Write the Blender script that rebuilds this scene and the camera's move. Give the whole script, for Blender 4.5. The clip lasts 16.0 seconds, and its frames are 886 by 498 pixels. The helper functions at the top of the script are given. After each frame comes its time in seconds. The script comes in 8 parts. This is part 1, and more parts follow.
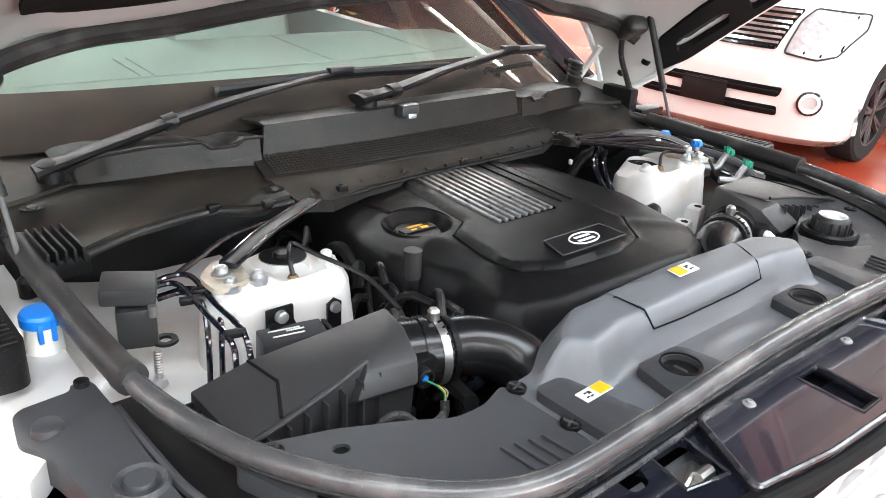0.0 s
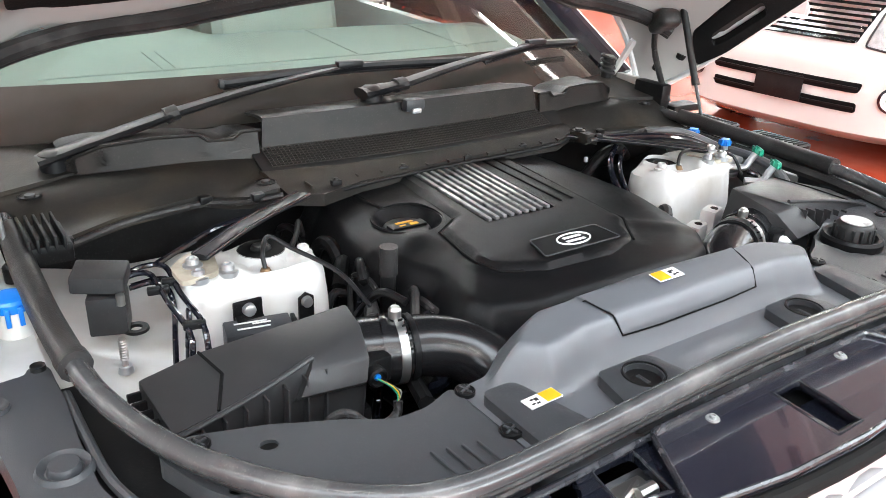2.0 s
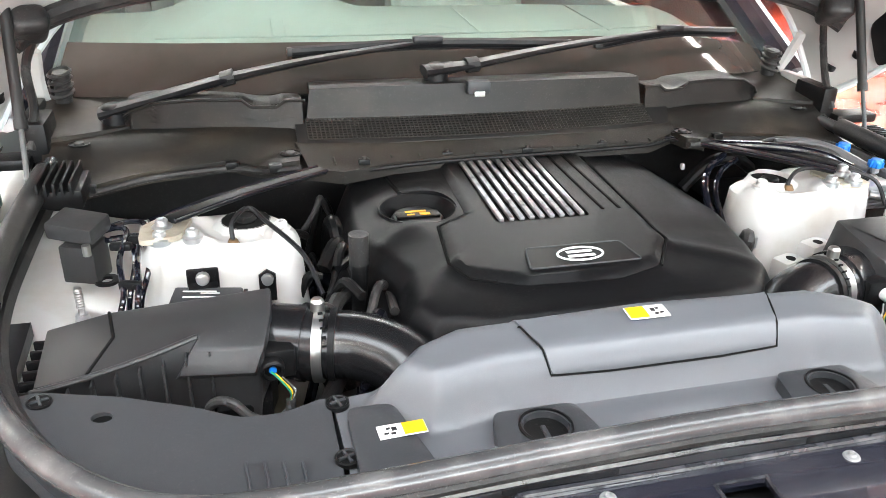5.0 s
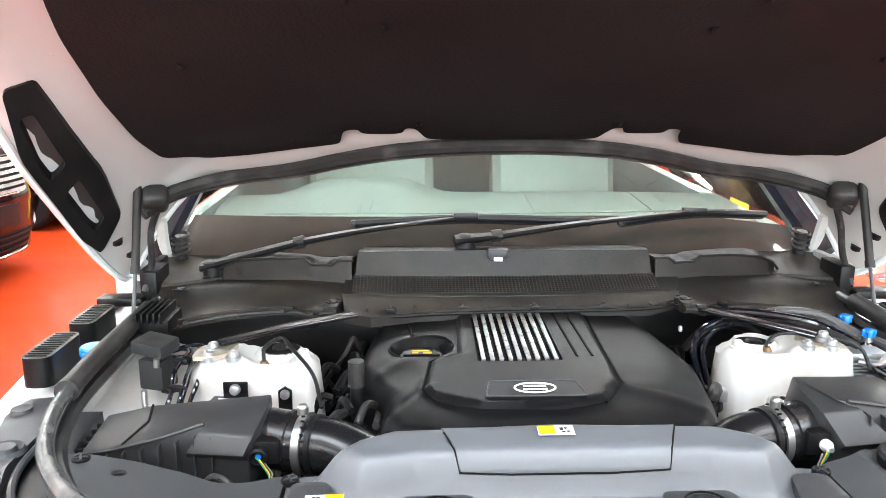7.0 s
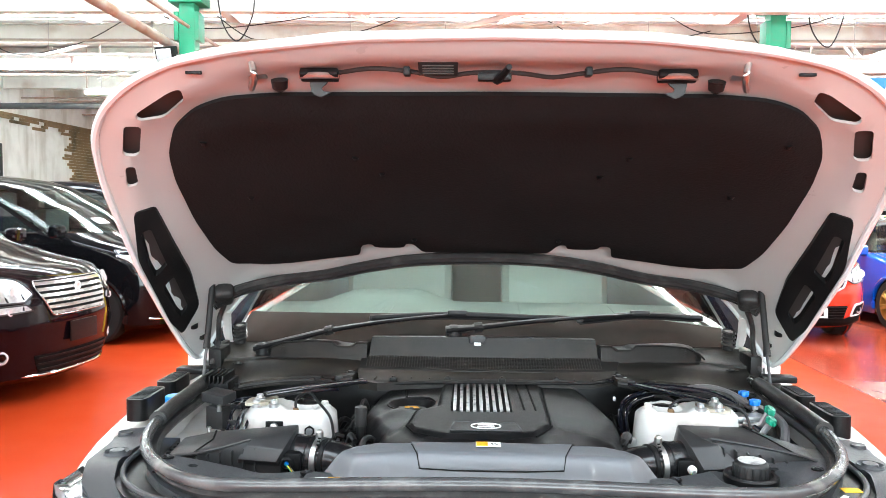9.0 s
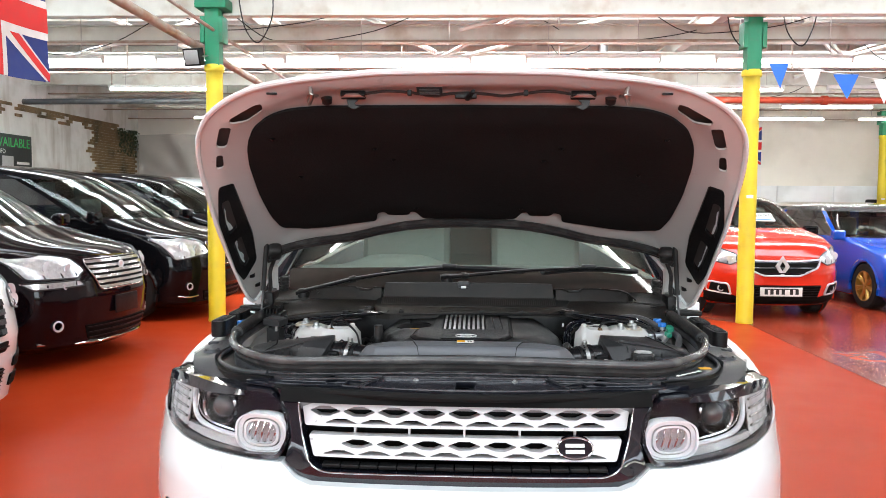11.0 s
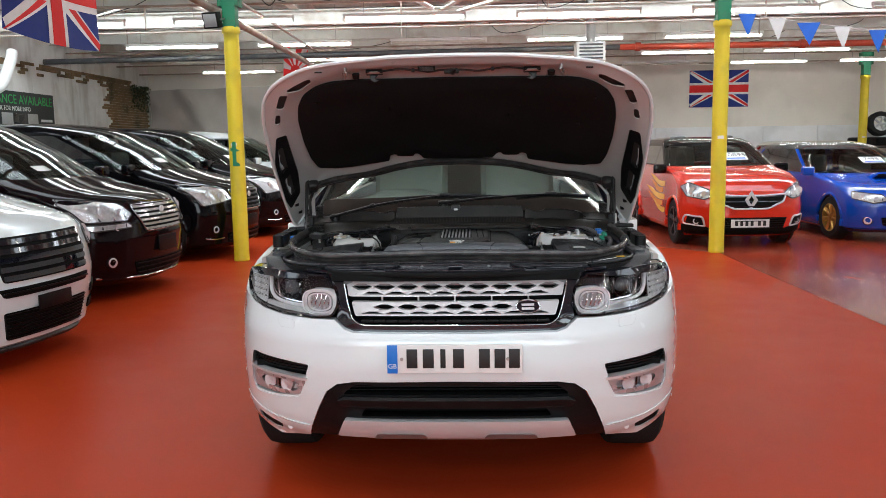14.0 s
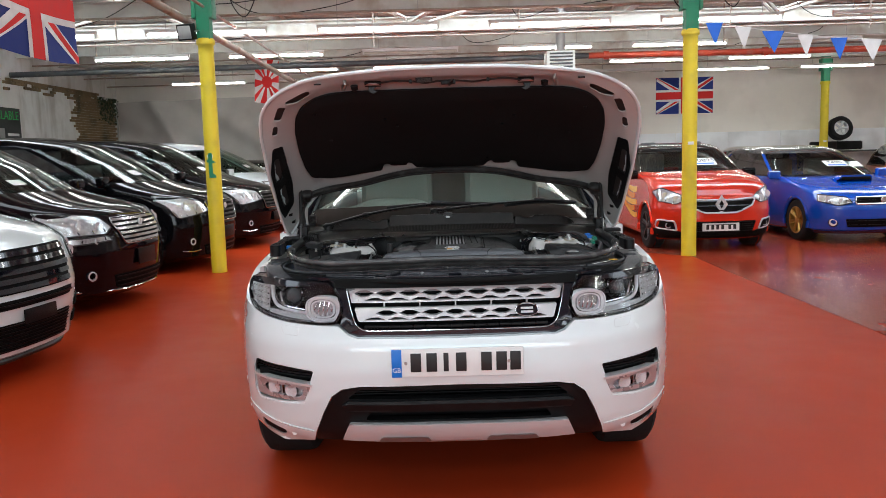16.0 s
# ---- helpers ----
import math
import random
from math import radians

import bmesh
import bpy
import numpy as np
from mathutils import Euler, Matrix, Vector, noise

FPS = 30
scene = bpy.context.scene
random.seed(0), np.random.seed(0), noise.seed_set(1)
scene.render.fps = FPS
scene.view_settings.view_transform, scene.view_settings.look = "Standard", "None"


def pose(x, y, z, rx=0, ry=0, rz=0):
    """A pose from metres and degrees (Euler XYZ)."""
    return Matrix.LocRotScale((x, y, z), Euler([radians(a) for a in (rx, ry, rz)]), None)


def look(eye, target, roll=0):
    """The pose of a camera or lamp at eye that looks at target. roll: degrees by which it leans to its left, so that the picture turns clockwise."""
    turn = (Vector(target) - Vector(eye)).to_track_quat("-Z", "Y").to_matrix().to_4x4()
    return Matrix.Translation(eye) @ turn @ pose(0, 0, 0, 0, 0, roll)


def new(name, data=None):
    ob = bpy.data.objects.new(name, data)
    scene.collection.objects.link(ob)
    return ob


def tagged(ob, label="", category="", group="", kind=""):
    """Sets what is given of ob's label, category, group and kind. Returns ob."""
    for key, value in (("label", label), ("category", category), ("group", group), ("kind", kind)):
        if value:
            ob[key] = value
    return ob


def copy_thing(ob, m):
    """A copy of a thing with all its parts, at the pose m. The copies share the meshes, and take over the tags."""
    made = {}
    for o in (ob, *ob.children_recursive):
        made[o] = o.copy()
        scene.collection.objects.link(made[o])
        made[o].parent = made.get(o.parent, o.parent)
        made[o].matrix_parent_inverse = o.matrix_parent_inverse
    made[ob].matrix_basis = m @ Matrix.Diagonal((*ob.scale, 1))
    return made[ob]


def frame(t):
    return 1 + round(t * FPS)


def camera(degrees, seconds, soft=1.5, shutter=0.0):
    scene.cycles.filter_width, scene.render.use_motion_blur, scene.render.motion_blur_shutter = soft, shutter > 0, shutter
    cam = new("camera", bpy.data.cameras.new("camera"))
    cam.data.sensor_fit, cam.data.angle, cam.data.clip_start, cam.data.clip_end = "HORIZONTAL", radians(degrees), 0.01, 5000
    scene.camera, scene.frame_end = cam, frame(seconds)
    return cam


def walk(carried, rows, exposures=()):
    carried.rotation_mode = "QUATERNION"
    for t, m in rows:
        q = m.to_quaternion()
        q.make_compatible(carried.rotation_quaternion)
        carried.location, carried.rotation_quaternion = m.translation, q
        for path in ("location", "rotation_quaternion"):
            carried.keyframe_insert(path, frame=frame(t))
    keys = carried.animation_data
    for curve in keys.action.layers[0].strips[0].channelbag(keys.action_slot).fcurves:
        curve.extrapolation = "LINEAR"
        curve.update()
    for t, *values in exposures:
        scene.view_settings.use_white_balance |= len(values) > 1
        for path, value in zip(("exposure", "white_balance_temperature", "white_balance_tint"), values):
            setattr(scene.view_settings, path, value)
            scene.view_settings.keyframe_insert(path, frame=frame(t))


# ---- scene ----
from mathutils.geometry import delaunay_2d_cdt

cam = camera(58.3, 16.0, soft=0.5)
PATH = [
    (0, (-1.011, -0.148, 1.552), (0.211, 1.223, 0.759), 3.4),
    (0.5, (-0.978, -0.165, 1.555), (0.215, 1.228, 0.757), 3.0),
    (1, (-0.943, -0.182, 1.554), (0.214, 1.239, 0.752), 2.9),
    (1.5, (-0.908, -0.206, 1.554), (0.198, 1.251, 0.746), 2.6),
    (2, (-0.873, -0.229, 1.557), (0.185, 1.259, 0.741), 2.4),
    (2.5, (-0.832, -0.249, 1.552), (0.184, 1.268, 0.736), 2.3),
    (3, (-0.796, -0.251, 1.544), (0.178, 1.291, 0.723), 2.1),
    (5.5, (-0.365, -0.306, 1.536), (-0.068, 1.467, 0.661), 1.1),
    (6, (-0.301, -0.334, 1.537), (-0.152, 1.479, 0.704), 0.3),
    (6.5, (-0.252, -0.45, 1.527), (-0.163, 1.454, 0.922), -0.3),
    (7, (-0.198, -0.596, 1.557), (-0.129, 1.355, 1.122), 0.0),
    (7.5, (-0.093, -0.725, 1.558), (-0.112, 1.251, 1.246), -0.0),
    (8, (-0.018, -0.85, 1.566), (-0.135, 1.134, 1.339), 0.1),
    (8.5, (-0.031, -0.991, 1.548), (-0.133, 1.003, 1.425), 0.3),
    (9, (-0.051, -1.173, 1.552), (-0.111, 0.824, 1.444), 0.5),
    (11.5, (0.063, -2.187, 1.495), (-0.029, -0.195, 1.347), 0.4),
    (12, (0.094, -2.409, 1.499), (-0.011, -0.42, 1.32), 0.5),
    (12.5, (0.039, -2.564, 1.485), (-0.064, -0.579, 1.268), 0.4),
    (13, (0.009, -2.714, 1.49), (-0.073, -0.731, 1.244), 0.1),
    (13.5, (0.055, -2.853, 1.478), (-0.024, -0.871, 1.218), -0.7),
    (14, (0.093, -3.013, 1.486), (0.006, -1.032, 1.228), -0.9),
    (14.5, (0.057, -3.07, 1.492), (-0.029, -1.087, 1.242), -0.8),
    (15, (0.005, -3.084, 1.491), (-0.051, -1.099, 1.246), -1.4),
    (15.5, (-0.023, -3.095, 1.49), (-0.047, -1.109, 1.251), -1.7),
    (16, (-0.034, -3.098, 1.489), (-0.041, -1.112, 1.251), -1.6),
]
walk(cam, [(t, look(eye, target, roll)) for t, eye, target, roll in PATH],
     [(0, 1.44, 6280, 7), (3, 1.46, 6260, 7), (5.5, 1.83, 6460, 7), (7, 1.82, 6250, 6), (7.5, 1.98, 6100, 4), (8, 2.04, 6050, 1), (8.5, 1.74, 6050, 1), (9, 1.38, 6050, 3), (11.5, 0.18, 6250, 7), (12.5, -0.23, 6250, 7), (16, -0.47, 6150, 7)])

# ---- sky, daylight through the assumed roof lights ----
world = bpy.data.worlds.new("sky")
scene.world = world
world.use_nodes = True
wn = world.node_tree
sky = wn.nodes.new("ShaderNodeTexSky")
sky.sky_type, sky.sun_disc = "NISHITA", False
sky.sun_elevation, sky.sun_rotation = radians(40), radians(200)
wn.links.new(sky.outputs[0], wn.nodes["Background"].inputs[0])
wn.nodes["Background"].inputs[1].default_value = 0.12


def area_lamp(name, m, sx, sy, watts, color=(1, 1, 1)):
    d = bpy.data.lights.new(name, "AREA")
    d.shape, d.size, d.size_y, d.energy, d.color = "RECTANGLE", sx, sy, watts, color
    ob = new(name, d)
    ob.matrix_world = m
    return ob


# ---- materials ----
MATS = {}


def mat(name, color, rough=0.5, metal=0.0, var=0.12, scale=14.0, bump=0.0, bscale=90.0, coat=0.0, big=0.1, spec=0.5, dirt=None, specks=0.0):
    """Principled surface: colour with fine and broad variation, uneven gloss, fine relief; dirt: (colour, amount, scale)."""
    if name in MATS:
        return MATS[name]
    m = bpy.data.materials.new(name)
    m.use_nodes = True
    t = m.node_tree
    n, link = t.nodes, t.links.new
    b = n["Principled BSDF"]
    b.inputs["Metallic"].default_value = metal
    b.inputs["Coat Weight"].default_value = coat
    b.inputs["Coat Roughness"].default_value = 0.04
    b.inputs["Specular IOR Level"].default_value = spec
    co = n.new("ShaderNodeTexCoord")

    def noise_at(s, detail=4.0):
        q = n.new("ShaderNodeTexNoise")
        q.inputs["Scale"].default_value = s
        q.inputs["Detail"].default_value = detail
        link(co.outputs["Object"], q.inputs["Vector"])
        return q

    fine, broad = noise_at(scale), noise_at(scale * 0.12, 3)
    add = n.new("ShaderNodeMath")
    add.operation = "MULTIPLY_ADD"
    add.inputs[1].default_value = var * 2
    link(fine.outputs[0], add.inputs[0])
    mul = n.new("ShaderNodeMath")
    mul.operation = "MULTIPLY_ADD"
    mul.inputs[1].default_value = big * 2
    mul.inputs[2].default_value = 1 - var - big
    link(broad.outputs[0], mul.inputs[0])
    link(mul.outputs[0], add.inputs[2])
    mix = n.new("ShaderNodeVectorMath")
    mix.operation = "SCALE"
    mix.inputs[0].default_value = color
    link(add.outputs[0], mix.inputs["Scale"])
    out = mix.outputs[0]
    if dirt:
        dn = noise_at(dirt[2], 8)
        ramp = n.new("ShaderNodeMapRange")
        ramp.inputs[1].default_value, ramp.inputs[2].default_value = 0.5, 0.72
        ramp.inputs[4].default_value = dirt[1]
        link(dn.outputs[0], ramp.inputs[0])
        dm = n.new("ShaderNodeMix")
        dm.data_type = "RGBA"
        link(ramp.outputs[0], dm.inputs[0])
        link(out, dm.inputs[6])
        dm.inputs[7].default_value = (*dirt[0], 1)
        out = dm.outputs[2]
    if specks:
        sn = noise_at(420.0, 1.0)
        sr = n.new("ShaderNodeMapRange")
        sr.inputs[1].default_value, sr.inputs[2].default_value, sr.inputs[4].default_value = 0.64, 0.74, specks
        link(sn.outputs[0], sr.inputs[0])
        sm = n.new("ShaderNodeMix")
        sm.data_type = "RGBA"
        link(sr.outputs[0], sm.inputs[0])
        link(out, sm.inputs[6])
        sm.inputs[7].default_value = (0.30, 0.29, 0.27, 1)
        out = sm.outputs[2]
    link(out, b.inputs["Base Color"])
    rr = n.new("ShaderNodeMapRange")
    rr.inputs[3].default_value, rr.inputs[4].default_value = max(0.0, rough * 0.8), min(1.0, rough * 1.2)
    link(fine.outputs[0], rr.inputs[0])
    link(rr.outputs[0], b.inputs["Roughness"])
    if bump:
        bn = noise_at(bscale, 3)
        bp = n.new("ShaderNodeBump")
        bp.inputs["Strength"].default_value = bump
        bp.inputs["Distance"].default_value = 0.004
        link(bn.outputs[0], bp.inputs["Height"])
        link(bp.outputs[0], b.inputs["Normal"])
    MATS[name] = m
    return m


def glass(name, tint=(0.75, 0.88, 0.84), rough=0.0):
    m = bpy.data.materials.new(name)
    m.use_nodes = True
    b = m.node_tree.nodes["Principled BSDF"]
    b.inputs["Base Color"].default_value = (*tint, 1)
    b.inputs["Transmission Weight"].default_value = 1
    b.inputs["Roughness"].default_value = rough
    b.inputs["IOR"].default_value = 1.45
    return m


def glow(name, color, strength):
    m = bpy.data.materials.new(name)
    m.use_nodes = True
    b = m.node_tree.nodes["Principled BSDF"]
    b.inputs["Base Color"].default_value = (0.8, 0.8, 0.8, 1)
    b.inputs["Emission Color"].default_value = (*color, 1)
    b.inputs["Emission Strength"].default_value = strength
    return m


WHITE = mat("white_paint", (0.73, 0.79, 0.80), 0.25, var=0.01, big=0.02, coat=1.0)
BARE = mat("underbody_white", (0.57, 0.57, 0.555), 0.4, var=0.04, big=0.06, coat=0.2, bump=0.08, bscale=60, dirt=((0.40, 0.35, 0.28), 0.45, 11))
# body white toned down, with the dimmer light under the bonnet coloured in
INNER = mat("bonnet_shaded_white", (0.49, 0.49, 0.48), 0.3, var=0.02, big=0.03, coat=0.4)
PLASTIC = mat("black_plastic", (0.006, 0.006, 0.0065), 0.36, var=0.2, scale=40, bump=0.10, bscale=900, dirt=((0.028, 0.026, 0.024), 0.3, 12), spec=0.18, specks=0.07)
COVER = mat("engine_cover_plastic", (0.0065, 0.0065, 0.0072), 0.36, var=0.15, scale=60, bump=0.12, bscale=1100, dirt=((0.014, 0.013, 0.012), 0.3, 15), spec=0.13, specks=0.04)
# black cover plastic, its strong sheen put into a grey base colour
GREYSHEEN = mat("cover_plastic_sheen", (0.105, 0.110, 0.120), 0.345, var=0.05, scale=45, bump=0.10, bscale=1000, dirt=((0.125, 0.13, 0.135), 0.06, 9), specks=0.04)
PLATE = mat("corner_plate_plastic", (0.043, 0.045, 0.049), 0.35, var=0.1, scale=45, bump=0.12, bscale=1000, dirt=((0.06, 0.06, 0.06), 0.15, 14), spec=0.22, specks=0.07)
DUSTY = mat("dusty_cowl_plastic", (0.016, 0.0145, 0.013), 0.48, var=0.2, scale=30, bump=0.15, bscale=700, dirt=((0.075, 0.058, 0.040), 0.5, 6), spec=0.22, specks=0.08)
RUBBER = mat("seal_rubber", (0.022, 0.021, 0.021), 0.38, var=0.2, scale=40, bump=0.2, bscale=500, dirt=((0.12, 0.115, 0.11), 0.4, 18), spec=0.25, specks=0.12)
BLACKG = mat("satin_duct_plastic", (0.009, 0.009, 0.010), 0.22, var=0.15, scale=30, dirt=((0.03, 0.03, 0.03), 0.25, 20))
SEAL = mat("weather_seal", (0.046, 0.047, 0.049), 0.22, var=0.2, scale=30, bump=0.05, bscale=300, dirt=((0.17, 0.165, 0.16), 0.5, 16), specks=0.12)
LAMP = mat("lamp_reflector", (0.74, 0.76, 0.79), 0.14, metal=0.25, var=0.05, scale=60, coat=0.5)
PROJ = mat("projector_glass", (0.05, 0.055, 0.06), 0.04, var=0.2, coat=1.0)
TYRE = mat("tyre_rubber", (0.018, 0.018, 0.018), 0.75, bump=0.3, bscale=200, spec=0.15)
COWL = mat("cowl_black", (0.014, 0.013, 0.0125), 0.42, var=0.15, scale=30, bump=0.1, bscale=800, dirt=((0.050, 0.041, 0.031), 0.4, 7), spec=0.2, specks=0.06)
ARM = mat("wiper_black", (0.007, 0.007, 0.008), 0.38, var=0.1, spec=0.3, dirt=((0.03, 0.03, 0.03), 0.3, 20))
DAYL = mat("day_lamp_white", (0.70, 0.72, 0.74), 0.12, var=0.05, scale=60, coat=0.6)
GLOSS = mat("gloss_black", (0.007, 0.008, 0.013), 0.06, var=0.1, coat=0.6, spec=0.5, dirt=((0.05, 0.05, 0.055), 0.06, 10))
# near-black for liners, and for painted shade inside gaps and openings
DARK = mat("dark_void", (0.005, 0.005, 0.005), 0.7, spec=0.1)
CHROME = mat("chrome", (0.72, 0.72, 0.74), 0.09, metal=1.0, var=0.04)
SILVER = mat("silver_paint", (0.62, 0.62, 0.63), 0.30, metal=0.3, var=0.04)
STEEL = mat("zinc_steel", (0.45, 0.44, 0.42), 0.35, metal=1.0, var=0.15)
ALU = mat("cast_aluminium", (0.55, 0.56, 0.57), 0.4, metal=0.9, var=0.12, bump=0.15)
FELT = mat("felt_pad", (0.0125, 0.0120, 0.0122), 0.95, var=0.25, scale=25, bump=0.5, bscale=160, spec=0.1)
LENS = glass("clear_lens", (0.97, 0.98, 0.98))
LENS.node_tree.nodes["Principled BSDF"].inputs["IOR"].default_value = 1.22
GLASS = glass("car_glass", (0.58, 0.70, 0.65))
DGLASS = mat("dark_glass", (0.012, 0.016, 0.016), 0.03, var=0.3, scale=2, coat=1.0)
BLUE = mat("blue_cap", (0.01, 0.17, 0.62), 0.3, var=0.06)
GREEN = mat("green_cap", (0.01, 0.20, 0.12), 0.35, var=0.06)
YELLOWL = mat("yellow_label", (0.74, 0.38, 0.008), 0.45, var=0.04)
WLABEL = mat("white_label", (0.78, 0.78, 0.76), 0.45, var=0.04)
BLACKL = mat("black_print", (0.012, 0.012, 0.012), 0.5)
CLOTHSEAT = mat("interior_grey", (0.12, 0.12, 0.12), 0.7, bump=0.1)
IVSEAT = mat("ivory_seat_leather", (0.44, 0.44, 0.41), 0.5, var=0.05, bump=0.1, bscale=200)
LTRIM = mat("light_headlining", (0.68, 0.68, 0.65), 0.8)


# ---- mesh helpers ----
def finish(bm, name, material, angle=35):
    bmesh.ops.recalc_face_normals(bm, faces=bm.faces)
    me = bpy.data.meshes.new(name)
    bm.to_mesh(me)
    bm.free()
    me.materials.append(material)
    me.shade_smooth()
    me.set_sharp_from_angle(angle=radians(angle))
    return me


def part(name, bm, material, parent, label="", angle=35):
    ob = new(name, finish(bm, name, material, angle))
    ob.parent = parent
    if label:
        tagged(ob, label)
    return ob


def thing(name, label, category, at=None, group="", kind=""):
    ob = new(name)
    ob.empty_display_size = 0.1
    if at is not None:
        ob.matrix_world = at
    return tagged(ob, label, category, group, kind)


def solid(name, bm, material, label="", category="", kind="", group="", angle=35):
    return tagged(new(name, finish(bm, name, material, angle)), label, category, group, kind)


def box(bm, c, s, bevel=0.0, rot=None, seg=2):
    made = bmesh.ops.create_cube(bm, size=1.0)["verts"]
    m = Matrix.Translation(c) @ (rot.to_4x4() if rot else Matrix()) @ Matrix.Diagonal((*s, 1))
    bmesh.ops.transform(bm, matrix=m, verts=made)
    if bevel:
        edges = list({e for v in made for e in v.link_edges})
        bmesh.ops.bevel(bm, geom=edges, offset=bevel, segments=seg, affect="EDGES", profile=0.6)
    return bm


def B(c, s, bevel=0.004, rot=None, seg=2):
    return box(bmesh.new(), c, s, bevel, rot, seg)


def arch_shell(x, y, z, r, depth, s):
    """The upper half of a wheel housing, open to the side."""
    bm = bmesh.new()
    a = [bm.verts.new((s * x, y + r * math.cos(k * math.pi / 16), z + r * math.sin(k * math.pi / 16))) for k in range(17)]
    b = [bm.verts.new((s * (x - depth), y + r * math.cos(k * math.pi / 16), z + r * math.sin(k * math.pi / 16))) for k in range(17)]
    for k in range(16):
        bm.faces.new((a[k], a[k + 1], b[k + 1], b[k]))
    bm.faces.new(b)
    bmesh.ops.solidify(bm, geom=bm.faces[:], thickness=0.01)
    return bm


def smooth_path(pts, n=6):
    """Catmull-Rom through pts."""
    p = [Vector(q) for q in pts]
    if len(p) < 3:
        return p
    q = [p[0] * 2 - p[1]] + p + [p[-1] * 2 - p[-2]]
    out = []
    for i in range(1, len(q) - 2):
        a, b, c, d = q[i - 1:i + 3]
        for k in range(n):
            t = k / n
            out.append(0.5 * (2 * b + (c - a) * t + (2 * a - 5 * b + 4 * c - d) * t * t + (3 * b - a - 3 * c + d) * t ** 3))
    out.append(p[-1])
    return out


def tube(bm, pts, r, seg=10, n=6, flat=1.0):
    """A tube along pts; r: a radius, or one for each end; flat squeezes its section upright."""
    path = smooth_path(pts, n) if n else [Vector(q) for q in pts]
    rings, up = [], Vector((0, 0, 1))
    for i, p in enumerate(path):
        d = (path[min(i + 1, len(path) - 1)] - path[max(i - 1, 0)]).normalized()
        side = d.cross(up)
        side = side.normalized() if side.length > 1e-3 else Vector((1, 0, 0))
        nor = side.cross(d).normalized()
        f = i / max(1, len(path) - 1)
        rad = r if not isinstance(r, (tuple, list)) else r[0] + (r[1] - r[0]) * f
        rings.append([bm.verts.new(p + rad * (math.cos(a) * side + flat * math.sin(a) * nor)) for a in [2 * math.pi * k / seg for k in range(seg)]])
    for a, b in zip(rings, rings[1:]):
        for k in range(seg):
            bm.faces.new((a[k], a[(k + 1) % seg], b[(k + 1) % seg], b[k]))
    bm.faces.new(rings[0][::-1]), bm.faces.new(rings[-1])
    return bm


def TB(pts, r, seg=10, n=6, flat=1.0):
    return tube(bmesh.new(), pts, r, seg, n, flat)


def lathe(bm, profile, at, seg=24):
    """Turn a profile of (radius, height) about the local z of the pose at."""
    rings = []
    for r, h in profile:
        if r < 1e-5:
            rings.append([bm.verts.new(at @ Vector((0, 0, h)))])
        else:
            rings.append([bm.verts.new(at @ Vector((r * math.cos(2 * math.pi * k / seg), r * math.sin(2 * math.pi * k / seg), h))) for k in range(seg)])
    for a, b in zip(rings, rings[1:]):
        for k in range(seg):
            f = [a[k % len(a)], a[(k + 1) % len(a)], b[(k + 1) % len(b)], b[k % len(b)]]
            f = list(dict.fromkeys(f))
            if len(f) > 2:
                bm.faces.new(f)
    if len(rings) > 2 and len(rings[0]) == len(rings[-1]) == seg:
        for k in range(seg):
            bm.faces.new((rings[-1][k], rings[-1][(k + 1) % seg], rings[0][(k + 1) % seg], rings[0][k]))
        return bm
    for end in (rings[0], rings[-1]):
        if len(end) > 2:
            bm.faces.new(end)
    return bm


def L(profile, at, seg=24):
    return lathe(bmesh.new(), profile, at, seg)


def inside(poly, x, y):
    c, j = False, len(poly) - 1
    for i in range(len(poly)):
        (xi, yi), (xj, yj) = poly[i], poly[j]
        if (yi > y) != (yj > y) and x < (xj - xi) * (y - yi) / (yj - yi) + xi:
            c = not c
        j = i
    return c


def dist(poly, x, y):
    """Signed distance to a closed outline, positive within."""
    best, j = 1e9, len(poly) - 1
    for i in range(len(poly)):
        ax, ay = poly[j]
        bx, by = poly[i]
        dx, dy = bx - ax, by - ay
        t = max(0.0, min(1.0, ((x - ax) * dx + (y - ay) * dy) / (dx * dx + dy * dy + 1e-12)))
        best = min(best, (x - ax - t * dx) ** 2 + (y - ay - t * dy) ** 2)
        j = i
    return math.sqrt(best) * (1 if inside(poly, x, y) else -1)


def step01(a, b, v):
    t = max(0.0, min(1.0, (v - a) / (b - a)))
    return t * t * (3 - 2 * t)


def lerp(table, v):
    """Piecewise linear table of (v, value)."""
    if v <= table[0][0]:
        return table[0][1]
    for (a, fa), (b, fb) in zip(table, table[1:]):
        if v <= b:
            return fa + (fb - fa) * (v - a) / (b - a)
    return table[-1][1]


def rounded(poly, r, n=4):
    """The outline with its corners rounded off by r."""
    out = []
    for i, p in enumerate(poly):
        p, a, b = Vector(p), Vector(poly[i - 1]), Vector(poly[(i + 1) % len(poly)])
        ra = min(r, (a - p).length * 0.45)
        rb = min(r, (b - p).length * 0.45)
        s, e = p + (a - p).normalized() * ra, p + (b - p).normalized() * rb
        for k in range(n + 1):
            t = k / n
            q = s * (1 - t) ** 2 + p * 2 * t * (1 - t) + e * t * t
            out.append((q.x, q.y))
    return out


def mirror(poly):
    return [(-x, y) for x, y in reversed(poly)]


def ring(cx, cy, rx, ry=None, n=20):
    ry = rx if ry is None else ry
    return [(cx + rx * math.cos(2 * math.pi * k / n), cy + ry * math.sin(2 * math.pi * k / n)) for k in range(n)]


